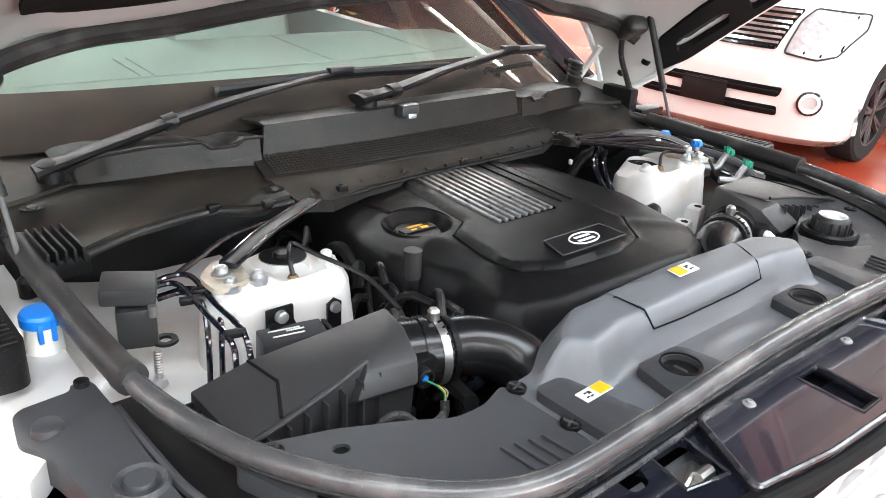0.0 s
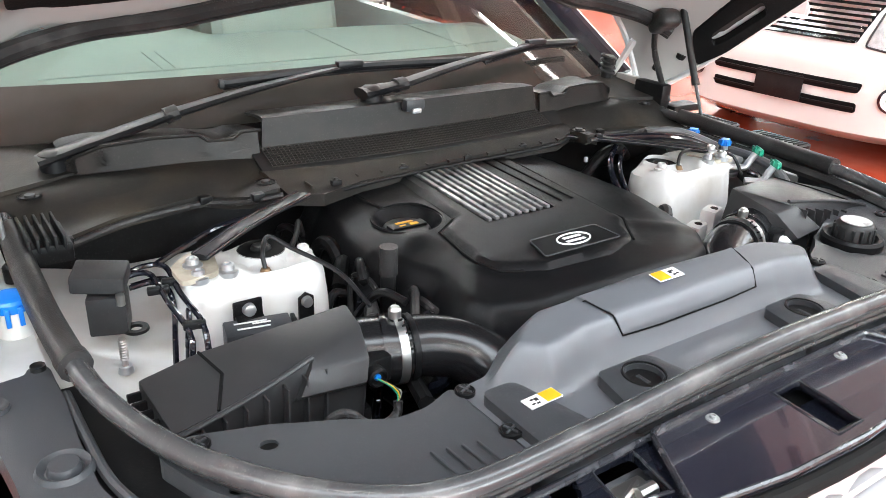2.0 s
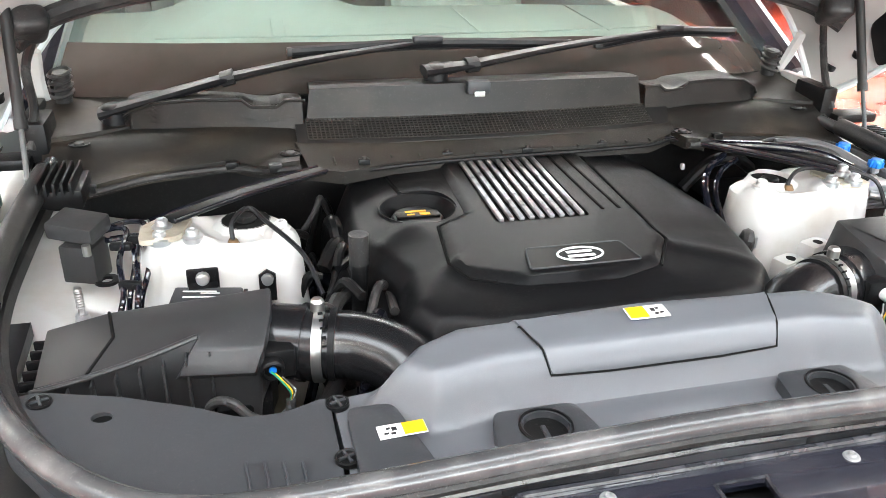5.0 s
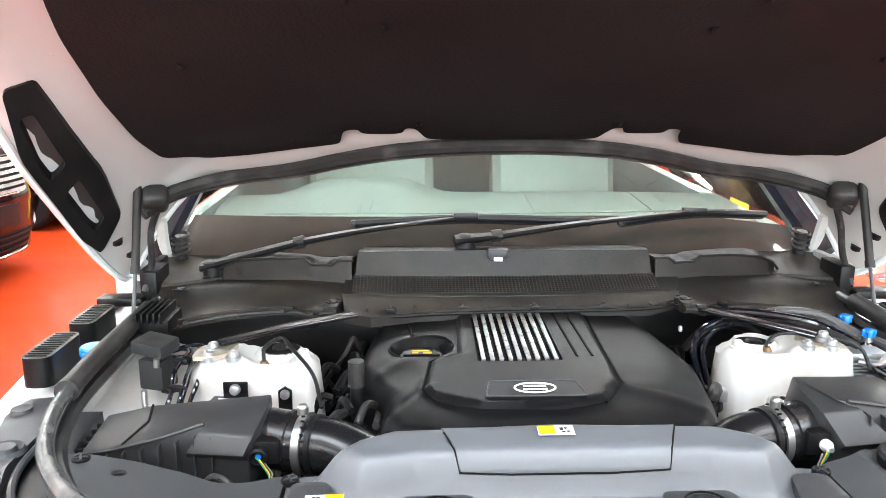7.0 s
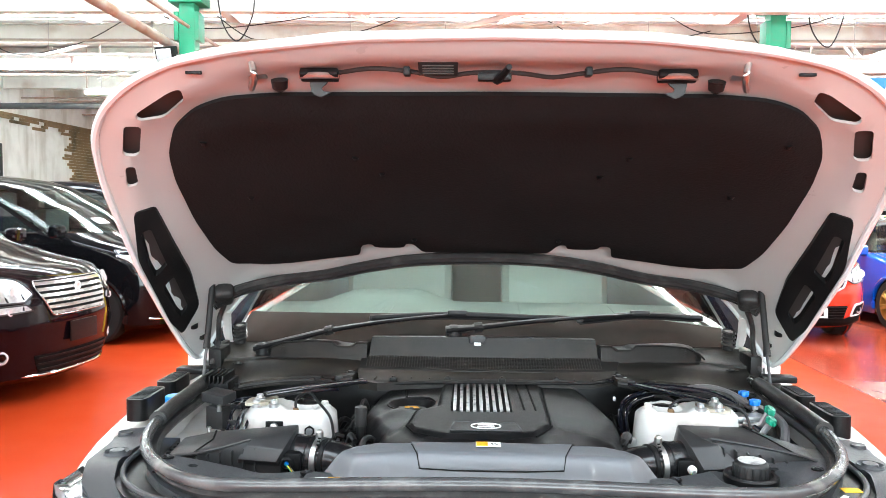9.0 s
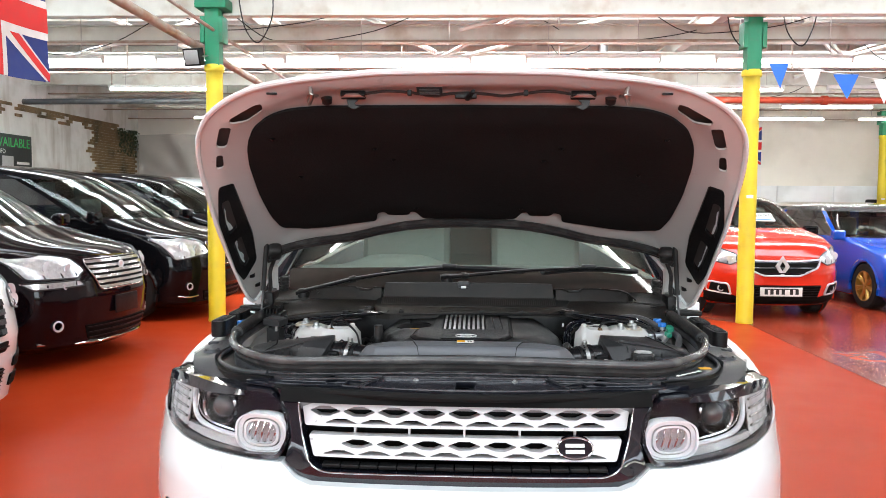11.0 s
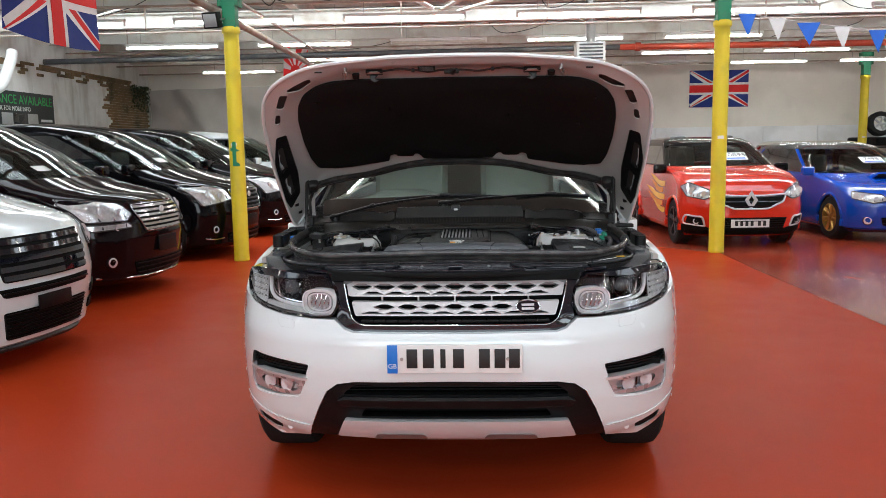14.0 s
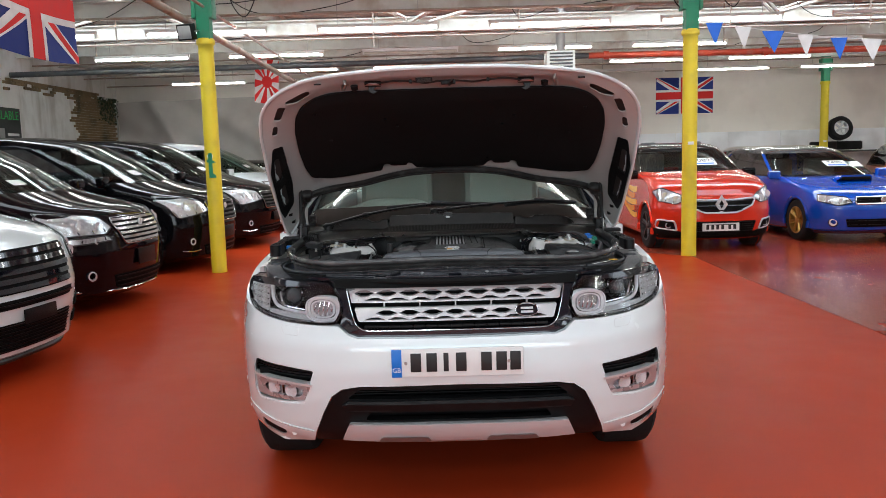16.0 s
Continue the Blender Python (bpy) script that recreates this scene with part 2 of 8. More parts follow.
def resample(poly, step):
    out = []
    for a, b in zip(poly, poly[1:] + poly[:1]):
        n = max(1, int(math.dist(a, b) / step))
        out += [(a[0] + (b[0] - a[0]) * k / n, a[1] + (b[1] - a[1]) * k / n) for k in range(n)]
    return out


def sheet(outer, fn, depth, holes=(), step=0.03, bm=None):
    """A thick sheet over the outline outer, less the holes, laid on the surface fn(u, v); depth: the vector to its underside, or a function of (u, v) giving one."""
    bm = bm or bmesh.new()
    pts, edges = [], []
    loops = [resample(list(p), step) for p in (outer, *holes)]
    for lp in loops:
        k = len(pts)
        pts += lp
        edges += [(k + i, k + (i + 1) % len(lp)) for i in range(len(lp))]
    us, vs = [p[0] for p in loops[0]], [p[1] for p in loops[0]]
    nu, nv = int((max(us) - min(us)) / step), int((max(vs) - min(vs)) / step)
    if nu * nv < 40000:
        for i in range(1, nu + 1):
            for j in range(1, nv + 1):
                u = min(us) + (max(us) - min(us)) * (i - 0.5 + 0.25 * (j % 2)) / nu
                v = min(vs) + (max(vs) - min(vs)) * (j - 0.5) / nv
                if dist(loops[0], u, v) > step * 0.45 and all(dist(h, u, v) < -step * 0.45 for h in loops[1:]):
                    pts.append((u, v))
    co, _, faces, *_ = delaunay_2d_cdt([Vector(p) for p in pts], edges, [], 0, 1e-6)
    keep = []
    for f in faces:
        u, v = sum(co[i].x for i in f) / 3, sum(co[i].y for i in f) / 3
        if inside(loops[0], u, v) and not any(inside(h, u, v) for h in loops[1:]):
            keep.append(f)
    used = sorted({i for f in keep for i in f})
    top = {i: bm.verts.new(fn(co[i].x, co[i].y)) for i in used}
    low = {}
    for i in used:
        d = depth(co[i].x, co[i].y) if callable(depth) else depth
        low[i] = bm.verts.new(top[i].co + Vector(d))
    count = {}
    for f in keep:
        bm.faces.new([top[i] for i in f])
        bm.faces.new([low[i] for i in reversed(f)])
        for a, b in zip(f, f[1:] + f[:1]):
            key = (min(a, b), max(a, b))
            count[key] = count.get(key, 0) + 1
    for f in keep:
        for a, b in zip(f, f[1:] + f[:1]):
            if count[(min(a, b), max(a, b))] == 1:
                bm.faces.new((top[b], top[a], low[a], low[b]))
    return bm


def flat(z):
    return lambda u, v: (u, v, z)


def text(name, body, size, m, material, parent, depth=0.002):
    """Lettering in the built-in font, as a mesh."""
    cu = bpy.data.curves.new(name, "FONT")
    cu.body, cu.size, cu.extrude, cu.align_x, cu.align_y = body, size, depth, "CENTER", "CENTER"
    tmp = bpy.data.objects.new(name, cu)
    scene.collection.objects.link(tmp)
    me = bpy.data.meshes.new_from_object(tmp.evaluated_get(bpy.context.evaluated_depsgraph_get()))
    bpy.data.objects.remove(tmp)
    me.materials.clear()
    me.materials.append(material)
    ob = new(name, me)
    ob.parent = parent
    ob.matrix_local = m
    return ob


# ---- the hall ----
XL, XR, YB, YF, ROOF = -8.7, 15.0, 18.4, -9.0, 4.35
FRONT_FILL = 430
FLOOR = mat("red_floor_paint", (0.40, 0.040, 0.0095), 0.36, var=0.02, scale=3, big=0.10, spec=0.06)
WORN = mat("worn_floor_paint", (0.29, 0.040, 0.018), 0.22, var=0.14, scale=2.6, big=0.40, bump=0.02, bscale=40, dirt=((0.40, 0.17, 0.12), 0.6, 0.8), spec=0.3)
WALLW = mat("old_white_wall", (0.86, 0.87, 0.84), 0.8, var=0.08, scale=6, big=0.1, bump=0.4, bscale=14, dirt=((0.42, 0.40, 0.34), 0.35, 2.3))


def streaked(m, color, amount, stretch):
    """Runs of old water stain down a painted wall."""
    n, link = m.node_tree.nodes, m.node_tree.links.new
    b = n["Principled BSDF"]
    co, mp, q, ramp, mix = (n.new("ShaderNode" + k) for k in ("TexCoord", "Mapping", "TexNoise", "MapRange", "Mix"))
    mp.inputs["Scale"].default_value = stretch
    link(co.outputs["Object"], mp.inputs["Vector"])
    link(mp.outputs[0], q.inputs["Vector"])
    q.inputs["Scale"].default_value, q.inputs["Detail"].default_value = 1.0, 7.0
    ramp.inputs[1].default_value, ramp.inputs[2].default_value, ramp.inputs[4].default_value = 0.52, 0.66, amount
    link(q.outputs[0], ramp.inputs[0])
    mix.data_type = "RGBA"
    link(ramp.outputs[0], mix.inputs[0])
    link(b.inputs["Base Color"].links[0].from_socket, mix.inputs[6])
    mix.inputs[7].default_value = (*color, 1)
    link(mix.outputs[2], b.inputs["Base Color"])


streaked(WALLW, (0.36, 0.32, 0.24), 0.4, (1.0, 3.2, 0.5))
WALLC = mat("cream_wall", (0.84, 0.81, 0.74), 0.8, var=0.05, scale=3, big=0.08, bump=0.1, dirt=((0.5, 0.47, 0.4), 0.4, 0.8))
DADO = mat("white_dado", (0.88, 0.90, 0.91), 0.6, var=0.05, scale=3, dirt=((0.45, 0.45, 0.43), 0.4, 1.5))
BOARD = mat("roof_boards", (0.37, 0.37, 0.355), 0.75, var=0.12, scale=5, big=0.15, dirt=((0.28, 0.26, 0.23), 0.6, 1.2))
BEAM = mat("white_beam_paint", (0.64, 0.64, 0.59), 0.6, var=0.1, scale=8, dirt=((0.33, 0.22, 0.14), 0.6, 2.5))
YELLOW = mat("yellow_pillar_paint", (0.72, 0.58, 0.02), 0.45, var=0.06, scale=10, bump=0.1, dirt=((0.45, 0.36, 0.05), 0.5, 5))
PGREEN = mat("green_pillar_paint", (0.01, 0.21, 0.10), 0.5, var=0.1, scale=10, dirt=((0.10, 0.12, 0.08), 0.5, 6))
PIPED = mat("dark_pipe", (0.06, 0.065, 0.07), 0.5, dirt=((0.2, 0.19, 0.17), 0.5, 4))
PIPER = mat("red_pipe", (0.50, 0.06, 0.025), 0.4, dirt=((0.3, 0.2, 0.16), 0.5, 4))
PIPEB = mat("rusty_pipe", (0.36, 0.31, 0.26), 0.6, dirt=((0.25, 0.12, 0.06), 0.7, 5))
CLOTH = mat("grey_tarpaulin", (0.50, 0.48, 0.45), 0.8, var=0.08, scale=4, bump=0.2, bscale=30)
BRICKY = mat("bare_brick", (0.25, 0.175, 0.09), 0.9, var=0.3, scale=9, bump=0.4, dirt=((0.055, 0.055, 0.028), 0.9, 2.2))
TUBE = glow("lit_tube", (1.0, 0.97, 0.90), 34.0)
OFFTUBE = mat("dead_tube", (0.72, 0.70, 0.62), 0.25)
FITTING = mat("white_fitting", (0.75, 0.75, 0.73), 0.4)
FLAGR, FLAGB, FLAGW = (mat("flag_red", (0.68, 0.02, 0.02), 0.8), mat("flag_blue", (0.01, 0.03, 0.20), 0.8), mat("flag_white", (0.78, 0.78, 0.78), 0.8))


def structure(name, bm, material, label):
    return solid(name, bm, material, label, kind="structure")


structure("floor", B((3.15, 4.7, -0.06), (23.7, 27.4, 0.12), 0), FLOOR, "glossy red painted concrete floor with scuffs")
structure("floor_patch", sheet([(3.42, -8.9), (14.9, -8.9), (14.9, 18.2), (0.8, 18.2), (1.3, 10.4), (2.3, 8.7), (3.34, 7.7), (3.31, 6.3), (3.33, 4.9)], flat(0.004), (0, 0, -0.003), step=1.0), WORN, "faded worn patch of red floor paint")
structure("wall_west", B((XL - 0.12, 4.7, 2.2), (0.24, 27.6, 4.6), 0), WALLW, "old white painted brick wall, stained and peeling")
structure("wall_east", B((XR + 0.12, 4.7, 2.2), (0.24, 27.6, 4.6), 0), WALLC, "plain cream painted side wall")
structure("wall_north", B((3.15, YB + 0.12, 2.2), (23.7, 0.24, 4.6), 0), WALLC, "cream painted rear wall")
# unseen south wall; its doorway is assumed, to hold the front lamp
bm = B((-6.6, YF - 0.12, 2.2), (4.2, 0.24, 4.6), 0)
box(bm, (10.25, YF - 0.12, 2.2), (9.5, 0.24, 4.6), 0)
box(bm, (0.5, YF - 0.12, 3.95), (10.0, 0.24, 1.1), 0)
structure("wall_south", bm, WALLC, "plain unseen wall with an assumed wide doorway")
bm = bmesh.new()
for x in (-4.5, 5.5):
    box(bm, (x, YF - 0.1, 1.7), (0.14, 0.3, 3.4), 0.01)
box(bm, (0.5, YF - 0.1, 3.4), (10.1, 0.3, 0.14), 0.01)
structure("door_1", bm, PIPED, "dark steel frame of the assumed vehicle doorway")
# added lamp that brightens the front of the car
area_lamp("added_front_light", pose(0.5, YF - 0.15, 2.3, -90, 0, 180), 9.8, 2.0, FRONT_FILL, (0.90, 0.96, 1.0))
bm = bmesh.new()
for k in range(14):
    box(bm, (-4.3 + 1.4 * k, YB - 0.02, 0.93), (1.385, 0.04, 1.86), 0.004)
structure("trim", bm, DADO, "white wall panels with narrow seams")
# bare bricks where the paint has gone, at the corner of the west wall
bm = bmesh.new()
rnd = random.Random(4)
for r in range(34):
    for c in range(13):
        y = 15.60 + c * 0.200 + 0.112 * (r % 2)
        if rnd.random() < 1.1 * step01(15.7, 16.15, y + 0.12 * math.sin(1.9 * r * 0.062 * 3)) and 1.2 + r * 0.062 < 3.08:
            box(bm, (XL + 0.012, y, 1.2 + r * 0.062), (0.03 + 0.012 * rnd.random(), 0.215, 0.056), 0)
for r in range(4):
    for c in range(26):
        y = 11.4 + c * 0.225 + 0.112 * (r % 2)
        if rnd.random() < 0.25 + 0.22 * r + 0.25 * step01(13.0, 16.0, y):
            box(bm, (XL + 0.012, y, 3.02 + r * 0.062), (0.03 + 0.012 * rnd.random(), 0.215, 0.056), 0)
structure("wall_brickwork", bm, BRICKY, "bare yellowish bricks where the paint has peeled")

# ivy that has grown in at the corner of the wall
bm = bmesh.new()
for k in range(260):
    y, z = 17.0 + 1.15 * rnd.random() ** 0.7, 3.12 - 0.62 * rnd.random() ** 1.8
    at = pose(XL + 0.05 + 0.09 * rnd.random(), y, z, rnd.uniform(-50, 50), rnd.uniform(40, 110), rnd.uniform(0, 360))
    a = 0.025 + 0.025 * rnd.random()
    bm.faces.new([bm.verts.new(at @ Vector(q)) for q in ((-a, 0, 0), (-0.3 * a, -0.6 * a, 0.01), (a, 0, 0), (-0.3 * a, 0.6 * a, 0.01))])
solid("ivy", bm, mat("ivy_leaves", (0.035, 0.055, 0.018), 0.5, var=0.4, scale=30), "dark green ivy leaves hanging at the wall's corner", kind="stuff")

# roof: boards with roof lights between, assumed, to hold added lamps
SKYL = [(-6.2, 1.5), (-1.4, 1.5), (5.9, 1.4), (10.2, 1.3)]
SKYW = (430, 400, 450, 1120)
bm = bmesh.new()
y = YF
while y < YB:
    if not any(abs(y + 0.11 - c) < w / 2 for c, w in SKYL):
        box(bm, (3.15, y + 0.105, ROOF + 0.02 + 0.01 * rnd.random()), (23.7, 0.205, 0.03), 0)
    y += 0.22
structure("ceiling", bm, BOARD, "whitish weathered roof boards")
for k, (c, w) in enumerate(SKYL):
    bm = bmesh.new()
    for s in (-1, 1):
        box(bm, (3.15, c + s * (w / 2 + 0.06), ROOF + 0.06), (23.7, 0.06, 0.16), 0.006)
    for i in range(13):
        box(bm, (-8.5 + i * 1.93, c, ROOF + 0.1), (0.05, w + 0.1, 0.06), 0.004)
    structure("roof_light_%d" % (k + 1), bm, BEAM, "white glazing bars of an assumed roof light")
    # added lamp, its power set by how bright the nearby surfaces should be
    area_lamp("daylight", pose(3.15, c, ROOF + 0.2), 23, w, SKYW[k], (0.93, 0.97, 1.0))


def beam_x(y, z, h=0.24, w=0.14):
    bm = bmesh.new()
    for dz in (-h / 2, h / 2):
        box(bm, (3.15, y, z + dz), (23.6, w, 0.02), 0.003)
    box(bm, (3.15, y, z), (23.6, 0.02, h), 0)
    structure("roof_beam", bm, BEAM, "flaking white painted steel roof beam")


def beam_y(x, z, h=0.26, w=0.14):
    bm = bmesh.new()
    for dz in (-h / 2, h / 2):
        box(bm, (x, 4.7, z + dz), (w, 27.2, 0.02), 0.003)
    box(bm, (x, 4.7, z), (0.02, 27.2, h), 0)
    structure("roof_beam", bm, BEAM, "flaking white painted steel roof beam")


for k in range(18):
    y = 5.0 + 0.74 * k
    if not any(abs(y - c) < w / 2 + 0.1 for c, w in SKYL):
        bm = B((3.15, y, ROOF - 0.055), (23.6, 0.07, 0.10), 0.004)
        for i in range(8):
            box(bm, (-7.6 + 2.9 * i, y - 0.05, ROOF - 0.05), (0.10, 0.03, 0.12), 0.003)
        structure("roof_purlin", bm, BEAM, "white painted timber roof purlin with steel cleats")
for y in (-6.0, -2.6, 1.2, 4.6, 7.6, 9.3, 11.4, 13.4, 15.2, 17.2):
    beam_x(y, 3.78)
for x in (-3.1, 3.33, 9.7):
    beam_y(x, 4.06)
bm = bmesh.new()
for y in (8.4, 10.4, 12.4, 14.4, 16.2):
    for x in (-6.4, -0.2, 5.6):
        tube(bm, [(x, y, 3.66), (x + 2.4, y, 4.3)], 0.035, 6, 0)
structure("roof_braces", bm, BEAM, "diagonal steel roof braces")
bm = bmesh.new()
for x, y, n in ((-2.4, 8.2, 1), (0.9, 9.7, -1), (4.0, 8.8, 1), (7.4, 9.2, -1), (-5.9, 9.6, 1), (2.5, 13.6, 1)):
    for o in (-0.09, 0.09):
        tube(bm, [(x, y + o, 4.28), (x + 0.9 * n, y + 1.1 + o, 4.02), (x + 1.8 * n, y + 2.2 + o, 3.72)], 0.03, 5, 0)
    box(bm, (x + 0.9 * n, y + 1.1, 4.05), (0.3, 0.3, 0.02), 0)
structure("roof_struts", bm, BEAM, "sloping white painted roof struts")
bm = bmesh.new()
rnd2 = random.Random(21)
for k in range(16):
    x, y = rnd2.uniform(-7, 9), rnd2.uniform(8.3, 16.5)
    l, d = rnd2.uniform(0.8, 2.6), rnd2.uniform(0.1, 0.4)
    tube(bm, [(x, y, 3.95), (x + l * 0.25, y + 0.1, 3.9 - d), (x + l * 0.7, y, 3.92 - d * 0.8), (x + l, y + 0.15, 3.98)], 0.007, 5, 6)
for x, y in ((3.0, 7.85), (3.62, 7.75), (-2.8, 7.5)):
    tube(bm, [(x, y, 3.9), (x + 0.08, y, 3.5), (x + 0.25, y - 0.03, 3.32), (x + 0.4, y, 3.6), (x + 0.42, y, 3.9)], 0.008, 5, 6)
structure("cables", bm, BLACKL, "loose black electric cables looped under the roof")
# conduits along the beams
bm = bmesh.new()
for y, z in ((8.1, 3.45), (10.9, 3.5), (13.9, 3.55), (14.6, 3.5), (16.3, 3.5), (17.6, 3.42)):
    tube(bm, [(-8.6, y, z), (14.8, y, z + 0.02)], 0.018, 6, 0)
for k, (x, y) in enumerate(((-5.2, 9.9), (-1.2, 11.2), (1.2, 9.6), (4.6, 9.9), (5.3, 12.2), (7.2, 10.6), (-6.6, 12.4), (2.7, 15.0))):
    tube(bm, [(x, y, 4.3), (x, y, 3.4)], 0.014, 6, 0)
structure("conduit", bm, PIPEB, "thin grey cable conduits under the roof")


def pillar(x, y, label):
    p = thing("pillar", label, "pillar", pose(x, y, 0), "yellow pillars")
    part("column", L([(0.10, 0), (0.105, 0.02), (0.10, 0.04), (0.098, 3.0)], pose(0, 0, 0), 28), YELLOW, p)
    part("collar", L([(0.112, 2.97), (0.118, 2.99), (0.118, 3.03), (0.105, 3.05)], pose(0, 0, 0), 28), YELLOW, p)
    bm = B((0, 0, 3.42), (0.17, 0.17, 0.78), 0.01)
    box(bm, (0, 0, 3.75), (0.36, 0.3, 0.12), 0.01)
    for s in (-1, 1):
        box(bm, (s * 0.11, 0, 3.45), (0.05, 0.20, 0.3), 0.006)
    part("head", bm, PGREEN, p, "green painted cast head")
    part("sticker", sheet(rounded([(-0.05, 1.52), (0.03, 1.52), (0.03, 1.56), (-0.05, 1.56)], 0.004), lambda u, v: (0.102 * math.sin(u / 0.1), -0.102 * math.cos(u / 0.1), v), (0, 0.002, 0), step=0.012), WLABEL, p, "small printed paper sticker")
    return p


p1 = pillar(-3.07, 7.43, "round yellow painted iron pillar with green head and green lettering")
part("lettering", sheet([(-0.06, 1.50), (-0.03, 1.50), (-0.03, 1.58), (0.02, 1.58), (0.02, 1.49), (0.07, 1.46), (0.02, 1.45), (0.02, 1.32), (0.06, 1.29), (0.06, 1.26), (-0.03, 1.26), (-0.03, 1.46), (-0.06, 1.46)], lambda u, v: (0.103 * math.sin(u / 0.1), -0.103 * math.cos(u / 0.1), v), (0, 0.002, 0), step=0.015), PGREEN, p1, "green painted mark")
pillar(3.32, 7.80, "round yellow painted iron pillar with green head")
pillar(9.70, 17.4, "round yellow painted iron pillar with green head")

# floodlight on the pillar
fl = thing("floodlight", "small square black floodlight fixed to the yellow pillar", "floodlight", pose(-3.26, 7.28, 3.12, 15, 0, -15))
part("housing", B((0, 0, 0), (0.22, 0.10, 0.20), 0.012), PLASTIC, fl)
part("pane", B((0, -0.052, 0), (0.18, 0.006, 0.16), 0.002), ALU, fl, "grey frosted pane")
part("bracket", TB([(-0.12, 0, 0), (-0.12, 0.12, 0), (0.12, 0.12, 0), (0.12, 0, 0)], 0.01, 6, 0), STEEL, fl)


def light_fitting(x, y, z, lit=True):
    f = thing("strip_light", "white fluorescent strip light on chains under the roof", "light", pose(x, y, z), "strip lights")
    part("chain", TB([(-0.6, 0, 0.07), (-0.6, 0, 1.02)], 0.006, 5, 0), STEEL, f)
    part("chain", TB([(0.6, 0, 0.07), (0.6, 0, 1.02)], 0.006, 5, 0), STEEL, f)
    part("batten", B((0, 0, 0.055), (1.82, 0.06, 0.05), 0.006), FITTING, f)
    part("tube", TB([(-0.87, 0, 0), (0.87, 0, 0)], 0.019, 10, 0), TUBE if lit else OFFTUBE, f, "glowing white tube" if lit else "dead white tube")
    for s in (-1, 1):
        part("end_cap", B((s * 0.89, 0, 0.015), (0.03, 0.045, 0.07), 0.004), FITTING, f)
    return f


base = light_fitting(-0.95, 9.0, 3.36)
unlit = light_fitting(-8.0, 7.0, 3.4, False)
for y, z in ((-6.0, 3.4), (-2.4, 3.4), (0.2, 3.4), (2.9, 3.4), (4.85, 3.4), (9.0, 3.36), (12.3, 3.42), (14.4, 3.36), (16.6, 3.34)):
    for k in range(-3, 6):
        x = -0.95 + 2.55 * k
        if (y, k) == (9.0, 0) or x < -8 or (y < 0 and k % 2):
            continue
        copy_thing(unlit if y > 8 and (k + int(y)) % 3 == 0 else base, pose(x + (0.35 if y > 12 else 0), y, z))

# pipes
structure("pipe_1", TB([(-8.6, 13.0, 3.28), (2.9, 13.0, 3.34)], 0.055, 12, 0), PIPED, "long dark iron pipe under the roof")
bm = TB([(2.9, 13.0, 3.34), (14.9, 13.0, 3.30)], 0.06, 12, 0)
lathe(bm, [(0.085, -0.05), (0.085, 0.05)], pose(3.25, 13, 3.34, 0, 90, 0), 12)
lathe(bm, [(0.085, -0.05), (0.085, 0.05)], pose(6.4, 13, 3.33, 0, 90, 0), 12)
structure("pipe_2", bm, PIPER, "red painted sprinkler pipe under the roof")
structure("pipe_3", TB([(-3.3, 3.0, 3.35), (-3.3, 6.5, 3.30), (-3.3, 14.0, 3.18), (-3.3, 18.3, 3.15)], 0.05, 12, 0), PIPEB, "lagged brown pipe running along the hall")
structure("pipe_4", TB([(-3.05, 3.0, 3.5), (-3.05, 18.3, 3.3)], 0.02, 8, 0), PIPEB, "thin pipe beside the lagged pipe")
structure("pipe_5", TB([(-8.5, 10.5, 2.5), (-8.35, 11.0, 2.65), (-8.3, 11.3, 3.1), (-8.3, 11.4, 3.3)], 0.10, 12, 5), FITTING, "thick white elbow pipe on the wall")
structure("pipe_6", TB([(2.2, 12.0, 3.3), (2.2, 12.0, 4.3)], 0.09, 14, 0), ALU, "galvanised flue rising to the roof")
hb = thing("air_heater", "grey louvred warm air heater hanging on a flue", "heater", pose(2.18, 12.0, 3.14))
part("casing", B((0, 0, 0), (0.52, 0.4, 0.34), 0.012), FITTING, hb)
for k in range(5):
    part("louvre", B((0, -0.21, -0.12 + 0.06 * k), (0.42, 0.03, 0.03), 0.004), PIPED, hb)


